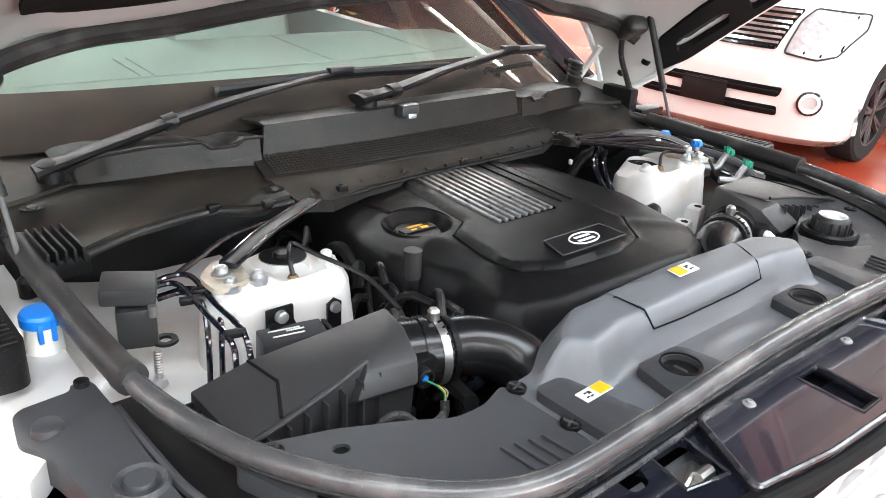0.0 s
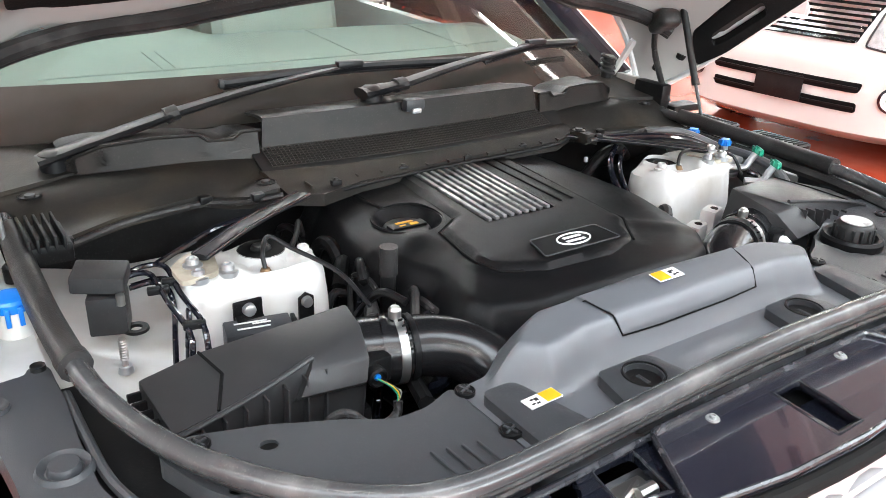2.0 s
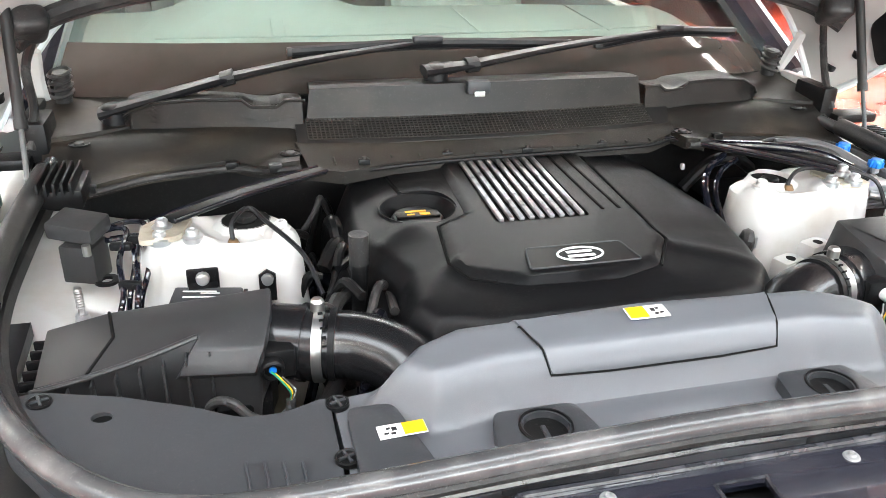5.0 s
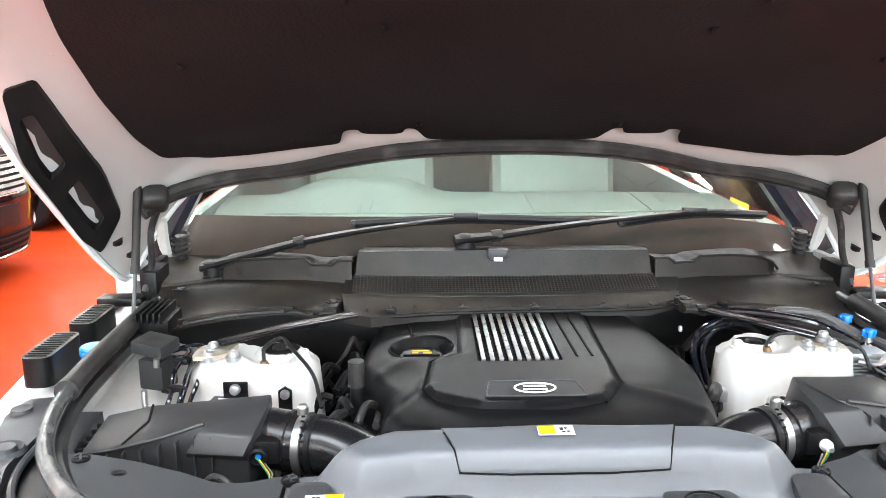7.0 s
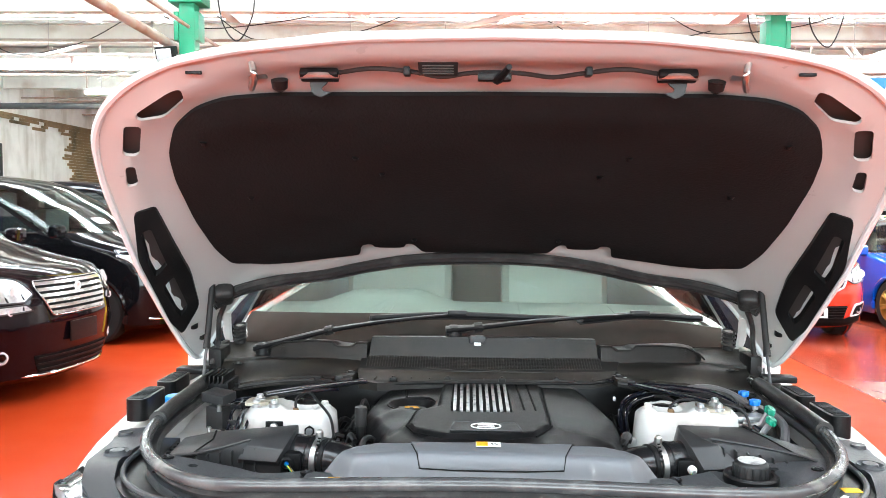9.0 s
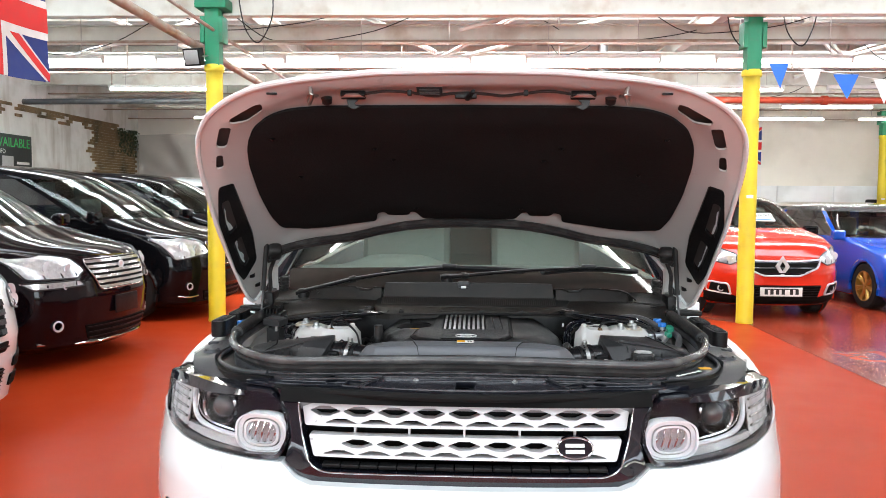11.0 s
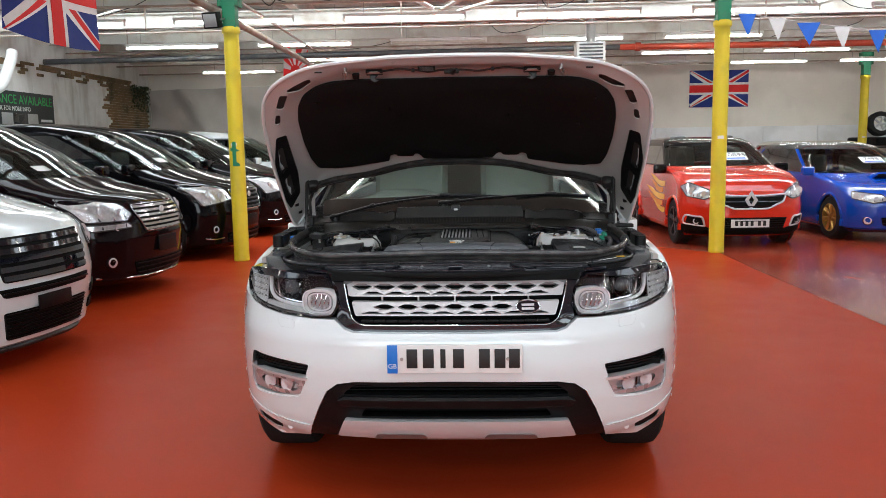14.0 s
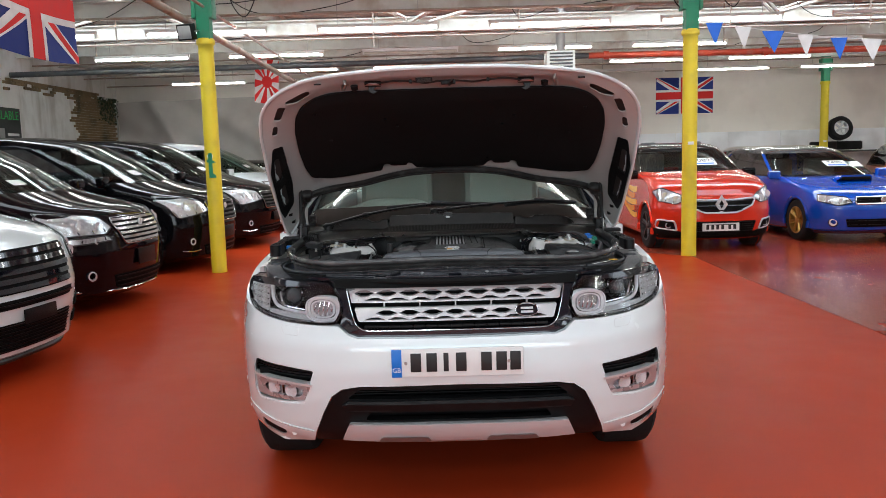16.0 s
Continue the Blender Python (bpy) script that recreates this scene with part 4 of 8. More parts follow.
# headlights
def headlight(s):
    out = rounded([(0.486, 0.812), (0.56, 0.808), (0.70, 0.814), (0.80, 0.825), (0.87, 0.840), (0.912, 0.862), (0.930, 0.905), (0.925, 0.945), (0.905, 0.968), (0.86, 0.976), (0.777, 0.978), (0.62, 0.968), (0.528, 0.968), (0.478, 0.925), (0.464, 0.86)], 0.014)
    on = lambda off: (lambda u, v: nose(off)(u, v))
    h = part("headlight", sheet(flip(out, s), on(-0.10), (0, 0.02, 0), step=0.04), DARK, car, "clear headlight with projector and oval day lamp")
    inner_line = [(0.55 + (u - 0.70) * 0.965 + 0.15, 0.893 + (v - 0.893) * 0.90) for u, v in out]
    part("headlight_rim", sheet(flip(out, s), on(-0.006), (0, 0.09, 0), [flip(inner_line, s)], 0.03), GLOSS, h)
    # outer clear chamber with fine prisms
    side = [(0.800, 0.838), (0.862, 0.850), (0.900, 0.872), (0.915, 0.905), (0.910, 0.942), (0.885, 0.962), (0.800, 0.966)]
    sd = part("side_reflector", sheet(flip(rounded(side, 0.012), s), lambda u, v: (u, nose(-0.034 - 0.003 * math.sin(260 * abs(u)))(u, v)[1], v), (0, 0.01, 0), step=0.008), mat("side_lens_grey", (0.55, 0.57, 0.59), 0.12, metal=0.35, var=0.3, scale=30, coat=0.5), h, "bright prismatic side reflector")
    for k in range(4):
        z = 0.866 + 0.022 * k
        part("prism", TB([(s * u, nose(-0.022)(u, z + 0.06 * (u - 0.8))[1], z + 0.06 * (u - 0.8)) for u in (0.806, 0.84, 0.875, 0.898)], 0.0035, 6, 3), LENS, sd)
    # floor of the chamber, bright strip below the projector
    part("lower_reflector", sheet(flip(rounded([(0.600, 0.818), (0.70, 0.824), (0.80, 0.836), (0.80, 0.852), (0.70, 0.846), (0.605, 0.842)], 0.006), s), on(-0.035), (0, 0.02, 0), step=0.02), mat("side_lens_grey", (0.55, 0.57, 0.59)), h)
    guide = [(0.790, 0.970), (0.786, 0.930), (0.780, 0.895), (0.760, 0.870), (0.72, 0.857), (0.66, 0.850), (0.602, 0.846)]
    part("light_guide", TB([(s * u, nose(-0.030)(u, v)[1], v) for u, v in guide], 0.0075, 8, 5), DAYL, h, "white light guide bent round the projector")
    part("guide_edge", TB([(s * (u - 0.013), nose(-0.034)(u - 0.013, v + 0.010)[1], v + 0.010) for u, v in guide], 0.0035, 6, 5), CHROME, h)
    part("inner_mask", sheet(flip(rounded([(0.492, 0.925), (0.53, 0.958), (0.62, 0.960), (0.635, 0.885), (0.60, 0.865), (0.56, 0.900)], 0.012), s), on(-0.030), (0, 0.01, 0), step=0.03), GLOSS, h)
    # projector in its black well
    part("projector_well", sheet(flip(rounded([(0.60, 0.872), (0.74, 0.876), (0.768, 0.90), (0.772, 0.962), (0.62, 0.958)], 0.02), s), on(-0.075), (0, 0.01, 0), step=0.03), GLOSS, h)
    at = pose(s * 0.684, nose(-0.060)(0.684, 0.908)[1], 0.908, 90, 0, s * 16)
    part("projector", L([(0.056, -0.01), (0.056, 0.024), (0.051, 0.030), (0.047, 0.026), (0.046, 0.0)], at, 36), CHROME, h)
    part("projector_ring", L([(0.045, 0.0), (0.045, 0.014), (0.040, 0.018), (0.037, 0.010)], at, 36), GLOSS, h)
    part("projector_lens", L([(0.037, 0.0), (0.035, 0.014), (0.024, 0.026), (0.012, 0.031), (0, 0.032)], at, 30), PROJ, h)
    # oval day lamp: two clear rings round a fluted face
    at2 = pose(s * 0.542, nose(-0.030)(0.542, 0.868)[1], 0.868, 90, 0, s * 12)
    sq = [(0.074 * math.copysign(abs(math.cos(a)) ** 0.72, math.cos(a)), 0.053 * math.copysign(abs(math.sin(a)) ** 0.72, math.sin(a))) for a in [2 * math.pi * k / 48 for k in range(48)]]

    def oval(nm, q0, q1, z0, dz, mt):
        hole = [[(x * q1, y * q1) for x, y in sq]] if q1 else []
        return part(nm, sheet([(x * q0, y * q0) for x, y in sq], lambda u, v: at2 @ Vector((u, v, z0)), at2.to_3x3() @ Vector((0, 0, dz)), hole, 0.02), mt, h)

    oval("day_lamp_rim", 1.0, 0.93, 0.026, -0.04, DAYL)
    oval("day_lamp_ring", 0.92, 0.76, 0.018, -0.02, DAYL)
    oval("day_lamp_groove", 0.76, 0.70, 0.006, -0.01, PIPED)
    oval("day_lamp_inner", 0.70, 0.60, 0.020, -0.02, DAYL)
    oval("day_lamp_face", 0.60, 0, 0.002, -0.01, mat("side_lens_grey", (0.55, 0.57, 0.59)))
    for k in range(-4, 5):
        hh = 0.030 * math.sqrt(max(0.05, 1 - (k / 5.0) ** 2))
        part("day_lamp_flute", TB([at2 @ Vector((0.0095 * k - 0.006, -hh, 0.006)), at2 @ Vector((0.0095 * k, 0, 0.012)), at2 @ Vector((0.0095 * k + 0.006, hh, 0.006))], 0.0028, 6, 3), LENS if k % 2 else CHROME, h)
    # black brow over the top edge, and the clear cover
    part("headlight_brow", sheet(flip([(0.60, 0.957), (0.70, 0.952), (0.80, 0.952), (0.895, 0.950), (0.91, 0.966), (0.86, 0.979), (0.777, 0.981), (0.62, 0.971)], s), on(0.004), (0, 0.03, 0), step=0.03), GLOSS, h)
    part("headlight_lens", sheet(flip(out, s), on(0.0), (0, 0.004, 0), step=0.04), LENS, h)


two_sided(headlight)


def wheel_part(parent, x, y, r, width, rim_mat, spokes=5, side=1):
    """Tyre, rim and paired spokes."""
    w = new("wheel")
    w.parent = parent
    w.matrix_local = pose(x, y, r, 0, 90 * side, 0)
    part("tyre", L([(r * 0.66, -width / 2), (r * 0.92, -width / 2), (r * 0.985, -width * 0.42), (r, -width * 0.3), (r, width * 0.3), (r * 0.985, width * 0.42), (r * 0.92, width / 2), (r * 0.66, width / 2), (r * 0.64, 0)], pose(0, 0, 0), 36), TYRE, w)
    part("rim", L([(r * 0.66, -width * 0.45), (r * 0.67, width * 0.5), (r * 0.62, width * 0.49), (r * 0.58, 0.0), (r * 0.1, -0.02), (0, -0.02)], pose(0, 0, 0), 36), rim_mat, w)
    bm = bmesh.new()
    for k in range(spokes):
        for d in (-0.10, 0.10):
            a = 2 * math.pi * k / spokes
            tube(bm, [(0.05 * math.cos(a), 0.05 * math.sin(a), width * 0.34), (r * 0.64 * math.cos(a + d), r * 0.64 * math.sin(a + d), width * 0.44)], (0.026, 0.016), 6, 0)
    lathe(bm, [(0.06, width * 0.25), (0.06, width * 0.40), (0.045, width * 0.43), (0, width * 0.43)], pose(0, 0, 0), 14)
    part("spokes", bm, rim_mat, w)
    return w


# front wings with wheel arches
def wing(s):
    arch = [(0.90 + 0.435 * math.cos(a), 0.385 + 0.435 * math.sin(a)) for a in [math.pi * (1.02 - 1.14 * k / 24) for k in range(25)]]
    edge = [(plan_depth(0.955) + lerp(NOSE, z), z) for z in (0.86, 0.80, 0.70, 0.60, 0.50, 0.42, 0.37)]
    out = edge + arch + [(1.36, 0.30), (1.45, 0.32), (1.45, 0.99), (1.30, 1.02), (0.95, 0.99), (0.75, 0.95), (0.62, 0.905)]
    part("front_wing", sheet(out, lambda u, v: (s * (plan_width(u - lerp(NOSE, v)) - 0.9 * max(0, v - 0.84) ** 1.5), u, v), (-s * 0.03, 0, 0), step=0.04), WHITE, car, "glossy white front wing")
    top = [(0.80, 0.70), (0.785, 0.72), (0.785, 1.30), (0.90, 1.34), (0.945, 1.28), (0.945, 0.90), (0.935, 0.70), (0.89, 0.60), (0.865, 0.62)]
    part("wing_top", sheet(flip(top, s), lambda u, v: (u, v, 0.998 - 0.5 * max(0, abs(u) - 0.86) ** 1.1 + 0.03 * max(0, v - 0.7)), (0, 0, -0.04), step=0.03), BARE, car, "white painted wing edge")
    w = wheel_part(car, s * 0.825, 0.90, 0.385, 0.255, ALU, 5, s)
    part("arch_liner", arch_shell(0.94, 0.90, 0.385, 0.445, 0.36, s), DARK, car)
    wheel_part(car, s * 0.825, 3.82, 0.385, 0.27, ALU, 5, s)


two_sided(wing)

# body behind the engine: doors, sills, roof, cabin
for s in (-1, 1):
    part("door_side", sheet([(1.45, 0.32), (4.75, 0.36), (4.82, 0.9), (4.75, 1.14), (1.45, 1.06)], lambda u, v: (s * (0.985 - 0.05 * max(0, u - 4.0)), u, v), (-s * 0.05, 0, 0), step=0.15), WHITE, car)
    part("side_window", sheet([(1.62, 1.10), (4.4, 1.16), (4.2, 1.52), (3.2, 1.64), (2.25, 1.62)], lambda u, v: (s * (0.965 - 0.42 * max(0, v - 1.08)), u, v), (-s * 0.006, 0, 0), step=0.15), PRIV, car, "dark privacy glass")
    part("roof_pillar", TB([(s * 0.86, 1.36, 1.09), (s * 0.80, 1.66, 1.30), (s * 0.72, 2.06, 1.58), (s * 0.68, 2.4, 1.69)], 0.038, 10, 5), GLOSS, car, "black windscreen pillar")
    part("pillar_skin", TB([(s * 0.895, 1.34, 1.07), (s * 0.825, 1.68, 1.31), (s * 0.745, 2.08, 1.60), (s * 0.70, 2.5, 1.73)], 0.03, 8, 5), WHITE, car)
part("roof", sheet(both([(0, 2.08), (0.5, 2.12), (0.68, 2.25), (0.68, 4.2), (0.6, 4.5), (0, 4.55)]), lambda u, v: (u, v, 1.76 - 0.10 * (u / 0.68) ** 2 - 0.05 * ((v - 3.1) / 1.4) ** 2), (0, 0, -0.03), step=0.12), WHITE, car)
part("headlining", sheet(both([(0, 2.1), (0.5, 2.14), (0.66, 2.26), (0.66, 4.2), (0, 4.5)]), lambda u, v: (u, v, 1.72 - 0.10 * (u / 0.68) ** 2 - 0.05 * ((v - 3.1) / 1.4) ** 2), (0, 0, -0.01), step=0.2), LTRIM, car)
part("tailgate", B((0, 4.78, 0.75), (1.8, 0.08, 0.8), 0.03), WHITE, car)
part("rear_window", sheet([(-0.7, 1.15), (0.7, 1.15), (0.62, 1.62), (-0.62, 1.62)], lambda u, v: (u, 4.78 - 0.6 * (v - 1.15), v), (0, 0.006, 0), step=0.2), PRIV, car, "dark privacy glass")
part("cabin_floor", B((0, 3.0, 0.42), (1.84, 3.4, 0.06), 0.01), DARK, car)
part("dashboard", sheet(both([(0, 1.34), (0.5, 1.38), (0.78, 1.48), (0.80, 2.0), (0.4, 2.06), (0, 2.06)]), lambda u, v: (u, v, 1.12 + 0.04 * step01(1.5, 1.9, v) + 0.05 * step01(0.3, 0.1, abs(u + 0.37)) * step01(1.7, 1.95, v)), (0, 0, -0.3), step=0.05), mat("ivory_trim", (0.29, 0.295, 0.28), 0.6, var=0.05, bump=0.1, bscale=300), car, "pale ivory dashboard top")
for s in (-1, 1):
    bm = B((s * 0.38, 2.75, 1.05), (0.52, 0.2, 0.75), 0.08, Euler((radians(-12), 0, 0)).to_matrix(), 3)
    box(bm, (s * 0.38, 2.86, 1.5), (0.28, 0.1, 0.2), 0.045)
    part("seat", bm, IVSEAT, car)
part("rear_seat", B((0, 3.75, 1.05), (1.4, 0.22, 0.7), 0.08, Euler((radians(-12), 0, 0)).to_matrix()), IVSEAT, car)


# windscreen: bowed forward in the middle, leaning back to the roof
def screen(u, v):
    w = 0.80 - 0.16 * v
    x = u * w
    y = 1.215 + 0.90 * v + (0.19 - 0.05 * v) * u * u
    z = 1.155 + 0.56 * v - 0.035 * u * u
    return (x, y, z)


part("windscreen", sheet([(-1, -0.02), (1, -0.02), (1, 1), (-1, 1)], screen, (0, 0.003, -0.005), step=0.08), GLASS, car, "clear green tinted windscreen").visible_shadow = False
# black print whose base colour is lifted to show a pale reflection
part("screen_border", sheet([(-1, -0.03), (1, -0.03), (1, 0.06), (0.7, 0.095), (0.3, 0.10), (-0.3, 0.10), (-0.7, 0.105), (-1, 0.115)], lambda u, v: Vector(screen(u, v)) - Vector((0, 0.003, -0.004)), (0, 0.001, -0.002), step=0.05), mat("printed_glass_reflecting", (0.040, 0.036, 0.032), 0.035, var=0.2, spec=0.3), car, "black printed border of the windscreen, lightened for its reflection")
part("dash_seam", TB([(-0.62, 1.62, 1.166), (-0.2, 1.60, 1.168), (0.3, 1.60, 1.168), (0.62, 1.64, 1.166)], 0.0022, 6, 5), MATS["ivory_trim"], car)
for x in (-0.36, -0.33, 0.14, 0.48):
    part("dash_seam", TB([(x, 1.60, 1.166), (x + 0.01, 1.95, 1.178)], 0.0018, 6, 0), MATS["ivory_trim"], car)
part("sun_sensor", L([(0.028, 0), (0.022, 0.012), (0, 0.018)], pose(-0.03, 1.50, 1.128), 16), PLASTIC, car)
part("windscreen_band", sheet([(-1, 0.93), (1, 0.93), (1, 1.0), (-1, 1.0)], lambda u, v: Vector(screen(u, v)) - Vector((0, 0.006, -0.012)), (0, 0.003, -0.004), step=0.08), GLOSS, car)


# ---- bonnet ----
def bonnet_z(u, v):
    amt = lerp([(0.35, 0.0), (0.5, 0.035), (0.65, 0.09), (0.83, 0.16), (1.13, 0.235), (1.32, 0.26)], v)
    e = max(0.0, abs(u) - 0.66) / 0.24
    return 1.445 + (1.0 - v) * 0.479 - amt * e ** 1.6 - 0.03 * step01(0.30, 0.15, v)


def bonnet(off):
    return lambda u, v: (u, v + 0.431 * off, bonnet_z(u, v) + 0.902 * off)


HOODO = both([(0, 0.150), (0.26, 0.158), (0.45, 0.195), (0.58, 0.255), (0.70, 0.33), (0.79, 0.41), (0.845, 0.49), (0.875, 0.60), (0.892, 0.80), (0.90, 1.0), (0.905, 1.25), (0.895, 1.31), (0.84, 1.30), (0.76, 1.285), (0.6, 1.285), (0.45, 1.235), (0.30, 1.15), (0.15, 1.10), (0, 1.085)])
HOODO = rounded(HOODO, 0.05, 3)
hood = new("bonnet")
hood.parent = car
tagged(hood, "open white bonnet, pale inner side with black felt pad")
part("outer_skin", sheet(HOODO, lambda u, v: bonnet(0.014 + 0.024 * step01(0.0, 0.08, dist(HOODO, u, v)))(u, v), (0, 0.003, 0.007), step=0.035), WHITE, hood, "glossy white outer skin")
V1 = [(0.595, 0.325), (0.62, 0.335), (0.715, 0.405), (0.72, 0.425), (0.665, 0.425), (0.60, 0.36)]
V2 = [(0.72, 0.445), (0.755, 0.44), (0.795, 0.525), (0.765, 0.54)]
V3 = [(0.785, 0.565), (0.805, 0.56), (0.825, 0.615), (0.80, 0.62)]
V4 = [(0.80, 0.70), (0.835, 0.69), (0.872, 0.82), (0.882, 1.05), (0.87, 1.11), (0.835, 1.10), (0.815, 0.98)]
vents = [rounded(q, 0.012) for p in (V1, V2, V3, V4) for q in (p, mirror(p))]


def inner(off):
    """The pressed inner panel, with a swage round the pad and a raised rim."""
    def fn(u, v):
        d = dist(HOODO, u, v)
        press = 0.016 * step01(0.0, 0.05, d) - 0.012 * step01(0.07, 0.11, d)
        x, y, z = bonnet(off - press)(u, v)
        return (x, y, z)
    return fn


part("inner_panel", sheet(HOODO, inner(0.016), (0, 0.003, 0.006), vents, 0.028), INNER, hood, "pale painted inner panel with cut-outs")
part("bonnet_rim", TB([Vector(bonnet(0.016)(u, v)) for u, v in resample(HOODO, 0.05)] + [Vector(bonnet(0.016)(*HOODO[0]))], 0.009, 8, 0), WHITE, hood)
# dark sheet gives the cut-outs the shade of the hollow bonnet
part("vent_shadow", sheet([(x * 0.985, 0.30 + (y - 0.30) * 0.98 + 0.01) for x, y in HOODO], bonnet(0.024), (0, 0.001, 0.002), step=0.06), mat("cavity_shade", (0.05, 0.042, 0.04), 0.6), hood)

PAD = both([(0, 0.335), (0.42, 0.34), (0.52, 0.352), (0.59, 0.385), (0.655, 0.45), (0.70, 0.54), (0.722, 0.64), (0.735, 0.80), (0.735, 0.96), (0.72, 1.08), (0.66, 1.14), (0.55, 1.12), (0.44, 1.085), (0.365, 1.065), (0.35, 1.055), (0.342, 1.00),
            (0.322, 0.99), (0.308, 0.992), (0.305, 1.012), (0.222, 1.012), (0.218, 0.985), (0.20, 0.985), (0.19, 1.0), (0.178, 1.03), (0.165, 1.04), (0, 1.035)])


PAD = rounded(PAD, 0.03, 3)


def quilt(u, v):
    d = dist(PAD, u, v)
    puff = 0.014 * step01(0.0, 0.05, d) + 0.006 * math.sin(9 * u) * math.sin(11 * v) * step01(0.05, 0.15, d)
    return bonnet(-0.004 - puff)(u, v)


pad = part("insulation_pad", sheet(PAD, quilt, (0, 0.004, 0.008), step=0.03), FELT, hood, "black felt insulation pad")
for x, y in ((0.29, 0.53), (0.24, 0.60), (0.19, 0.93), (0.60, 0.48), (0.56, 0.70)):
    for s in (-1, 1):
        part("pad_clip", L([(0.009, 0.004), (0.005, -0.004), (0, -0.005)], Matrix.Translation(quilt(s * x, y)) @ pose(0, 0, 0, 25.6), 12), PLASTIC, pad)

# seal along the bonnet's rear edge
rear = [(-0.80, 1.16), (-0.74, 1.205), (-0.60, 1.225), (-0.47, 1.185), (-0.34, 1.12), (-0.22, 1.075), (-0.10, 1.055), (0, 1.05)]
rear = rear + [(-x, y) for x, y in reversed(rear[:-1])]
part("rear_seal", TB([Vector(bonnet(-0.012)(u, v)) for u, v in rear], 0.02, 8, 5, 0.8), RUBBER, hood)
part("rear_seal_lip", TB([Vector(bonnet(-0.026)(u, v)) + Vector((0, 0.012, 0)) for u, v in rear], 0.009, 6, 5), RUBBER, hood)


def hood_side(s):
    P = lambda u, v, off=0.0: Vector(bonnet(off)(s * u, v))
    # moulded side duct insert with two openings
    outer = [(0.795, 0.70), (0.84, 0.685), (0.878, 0.80), (0.892, 1.05), (0.885, 1.13), (0.83, 1.115), (0.808, 0.98)]
    holes = [[(0.825, 0.75), (0.848, 0.745), (0.866, 0.84), (0.868, 0.885), (0.836, 0.885)], [(0.838, 0.935), (0.868, 0.935), (0.873, 1.04), (0.87, 1.075), (0.848, 1.07)]]
    part("duct_insert", sheet(flip(rounded(outer, 0.015), s), bonnet(-0.004), (0, 0.007, 0.015), [flip(rounded(h, 0.01), s) for h in holes], 0.02), PLASTIC, hood, "black moulded duct insert")
    part("latch_arm", TB([P(0.285, 0.262, -0.012), P(0.318, 0.25, -0.016), P(0.352, 0.262, -0.012)], 0.006, 8, 4), STEEL, hood)
    hk = part("bonnet_latch", B(P(0.318, 0.262, -0.010), (0.070, 0.026, 0.016), 0.005, Euler((radians(-25), 0, 0)).to_matrix()), PLASTIC, hood, "steel bonnet hook on a black base")
    part("hook", sheet(flip(rounded([(0.302, -0.004), (0.338, -0.004), (0.338, -0.022), (0.333, -0.038), (0.318, -0.046), (0.298, -0.036), (0.313, -0.035), (0.317, -0.028), (0.307, -0.021)], 0.004), s), lambda u, v: (u, 0.27 + 0.1 * v, bonnet_z(0.32, 0.27) + v), (0, 0.006, 0), step=0.02), mat("dull_steel", (0.012, 0.012, 0.012), 0.5, metal=0.0), hk)
    part("bonnet_stop", L([(0.016, -0.004), (0.014, 0.012), (0.006, 0.018), (0, 0.018)], Matrix.Translation(P(0.40, 0.30, -0.002)) @ pose(0, 0, 0, 205), 16), PLASTIC, hood)
    st = part("striker", TB([P(0.435, 0.235, 0.005), P(0.43, 0.245, -0.022), P(0.445, 0.285, -0.026), P(0.45, 0.295, 0.004)], 0.006, 8, 5), STEEL, hood, "steel striker loop")
    part("striker_plate", B(P(0.44, 0.265, 0.010), (0.034, 0.075, 0.006), 0.002, Euler((radians(-25.6), 0, 0)).to_matrix()), STEEL, st)
    for v in (1.16, 1.235):
        part("grommet", L([(0.014, 0.006), (0.012, -0.008), (0, -0.012)], Matrix.Translation(P(0.865, v, 0.008)) @ pose(0, 0, 0, 25), 14), PLASTIC, hood)
    part("corner_block", B(P(0.775, 1.165, -0.010), (0.064, 0.080, 0.048), 0.022, Euler((radians(-30), 0, radians(-20 * s))).to_matrix(), 5), RUBBER, hood)
    part("rim_clip", B(P(0.55, 0.27, -0.002), (0.03, 0.008, 0.006), 0.002), PLASTIC, hood)
    # hinge arm and gas strut
    part("hinge", TB([(s * 0.80, 1.38, 1.05), (s * 0.815, 1.34, 1.13), P(0.80, 1.27, 0.01)], 0.014, 6, 4, 0.5), BARE, hood, "white painted hinge arm")
    top, mid, low = Vector((s * 0.795, 1.128, 1.330)), Vector((s * 0.787, 1.046, 1.152)), Vector((s * 0.783, 0.985, 1.025))
    g = part("gas_strut", TB([top, mid], 0.009, 12, 0), BLACKL, hood, "black gas strut with bright rod")
    part("strut_rod", TB([mid, low], 0.0042, 10, 0), PIPED, g)
    part("strut_collar", TB([mid + (top - mid) * 0.03, mid - (top - mid) * 0.05], 0.0105, 12, 0), BLACKL, g)
    part("strut_socket", L([(0.013, -0.014), (0.014, 0.01), (0.008, 0.016), (0, 0.016)], Matrix.Translation(low), 12), PLASTIC, g)
    part("strut_mount", B(top + Vector((0, 0.008, 0.018)), (0.03, 0.04, 0.03), 0.009), PLASTIC, g)
    part("wash_hose", TB([P(0.78, 1.20, -0.02), (s * 0.80, 1.20, 1.20), (s * 0.79, 1.16, 1.14), (s * 0.80, 1.13, 1.08)], 0.008, 8, 6), RUBBER, hood)


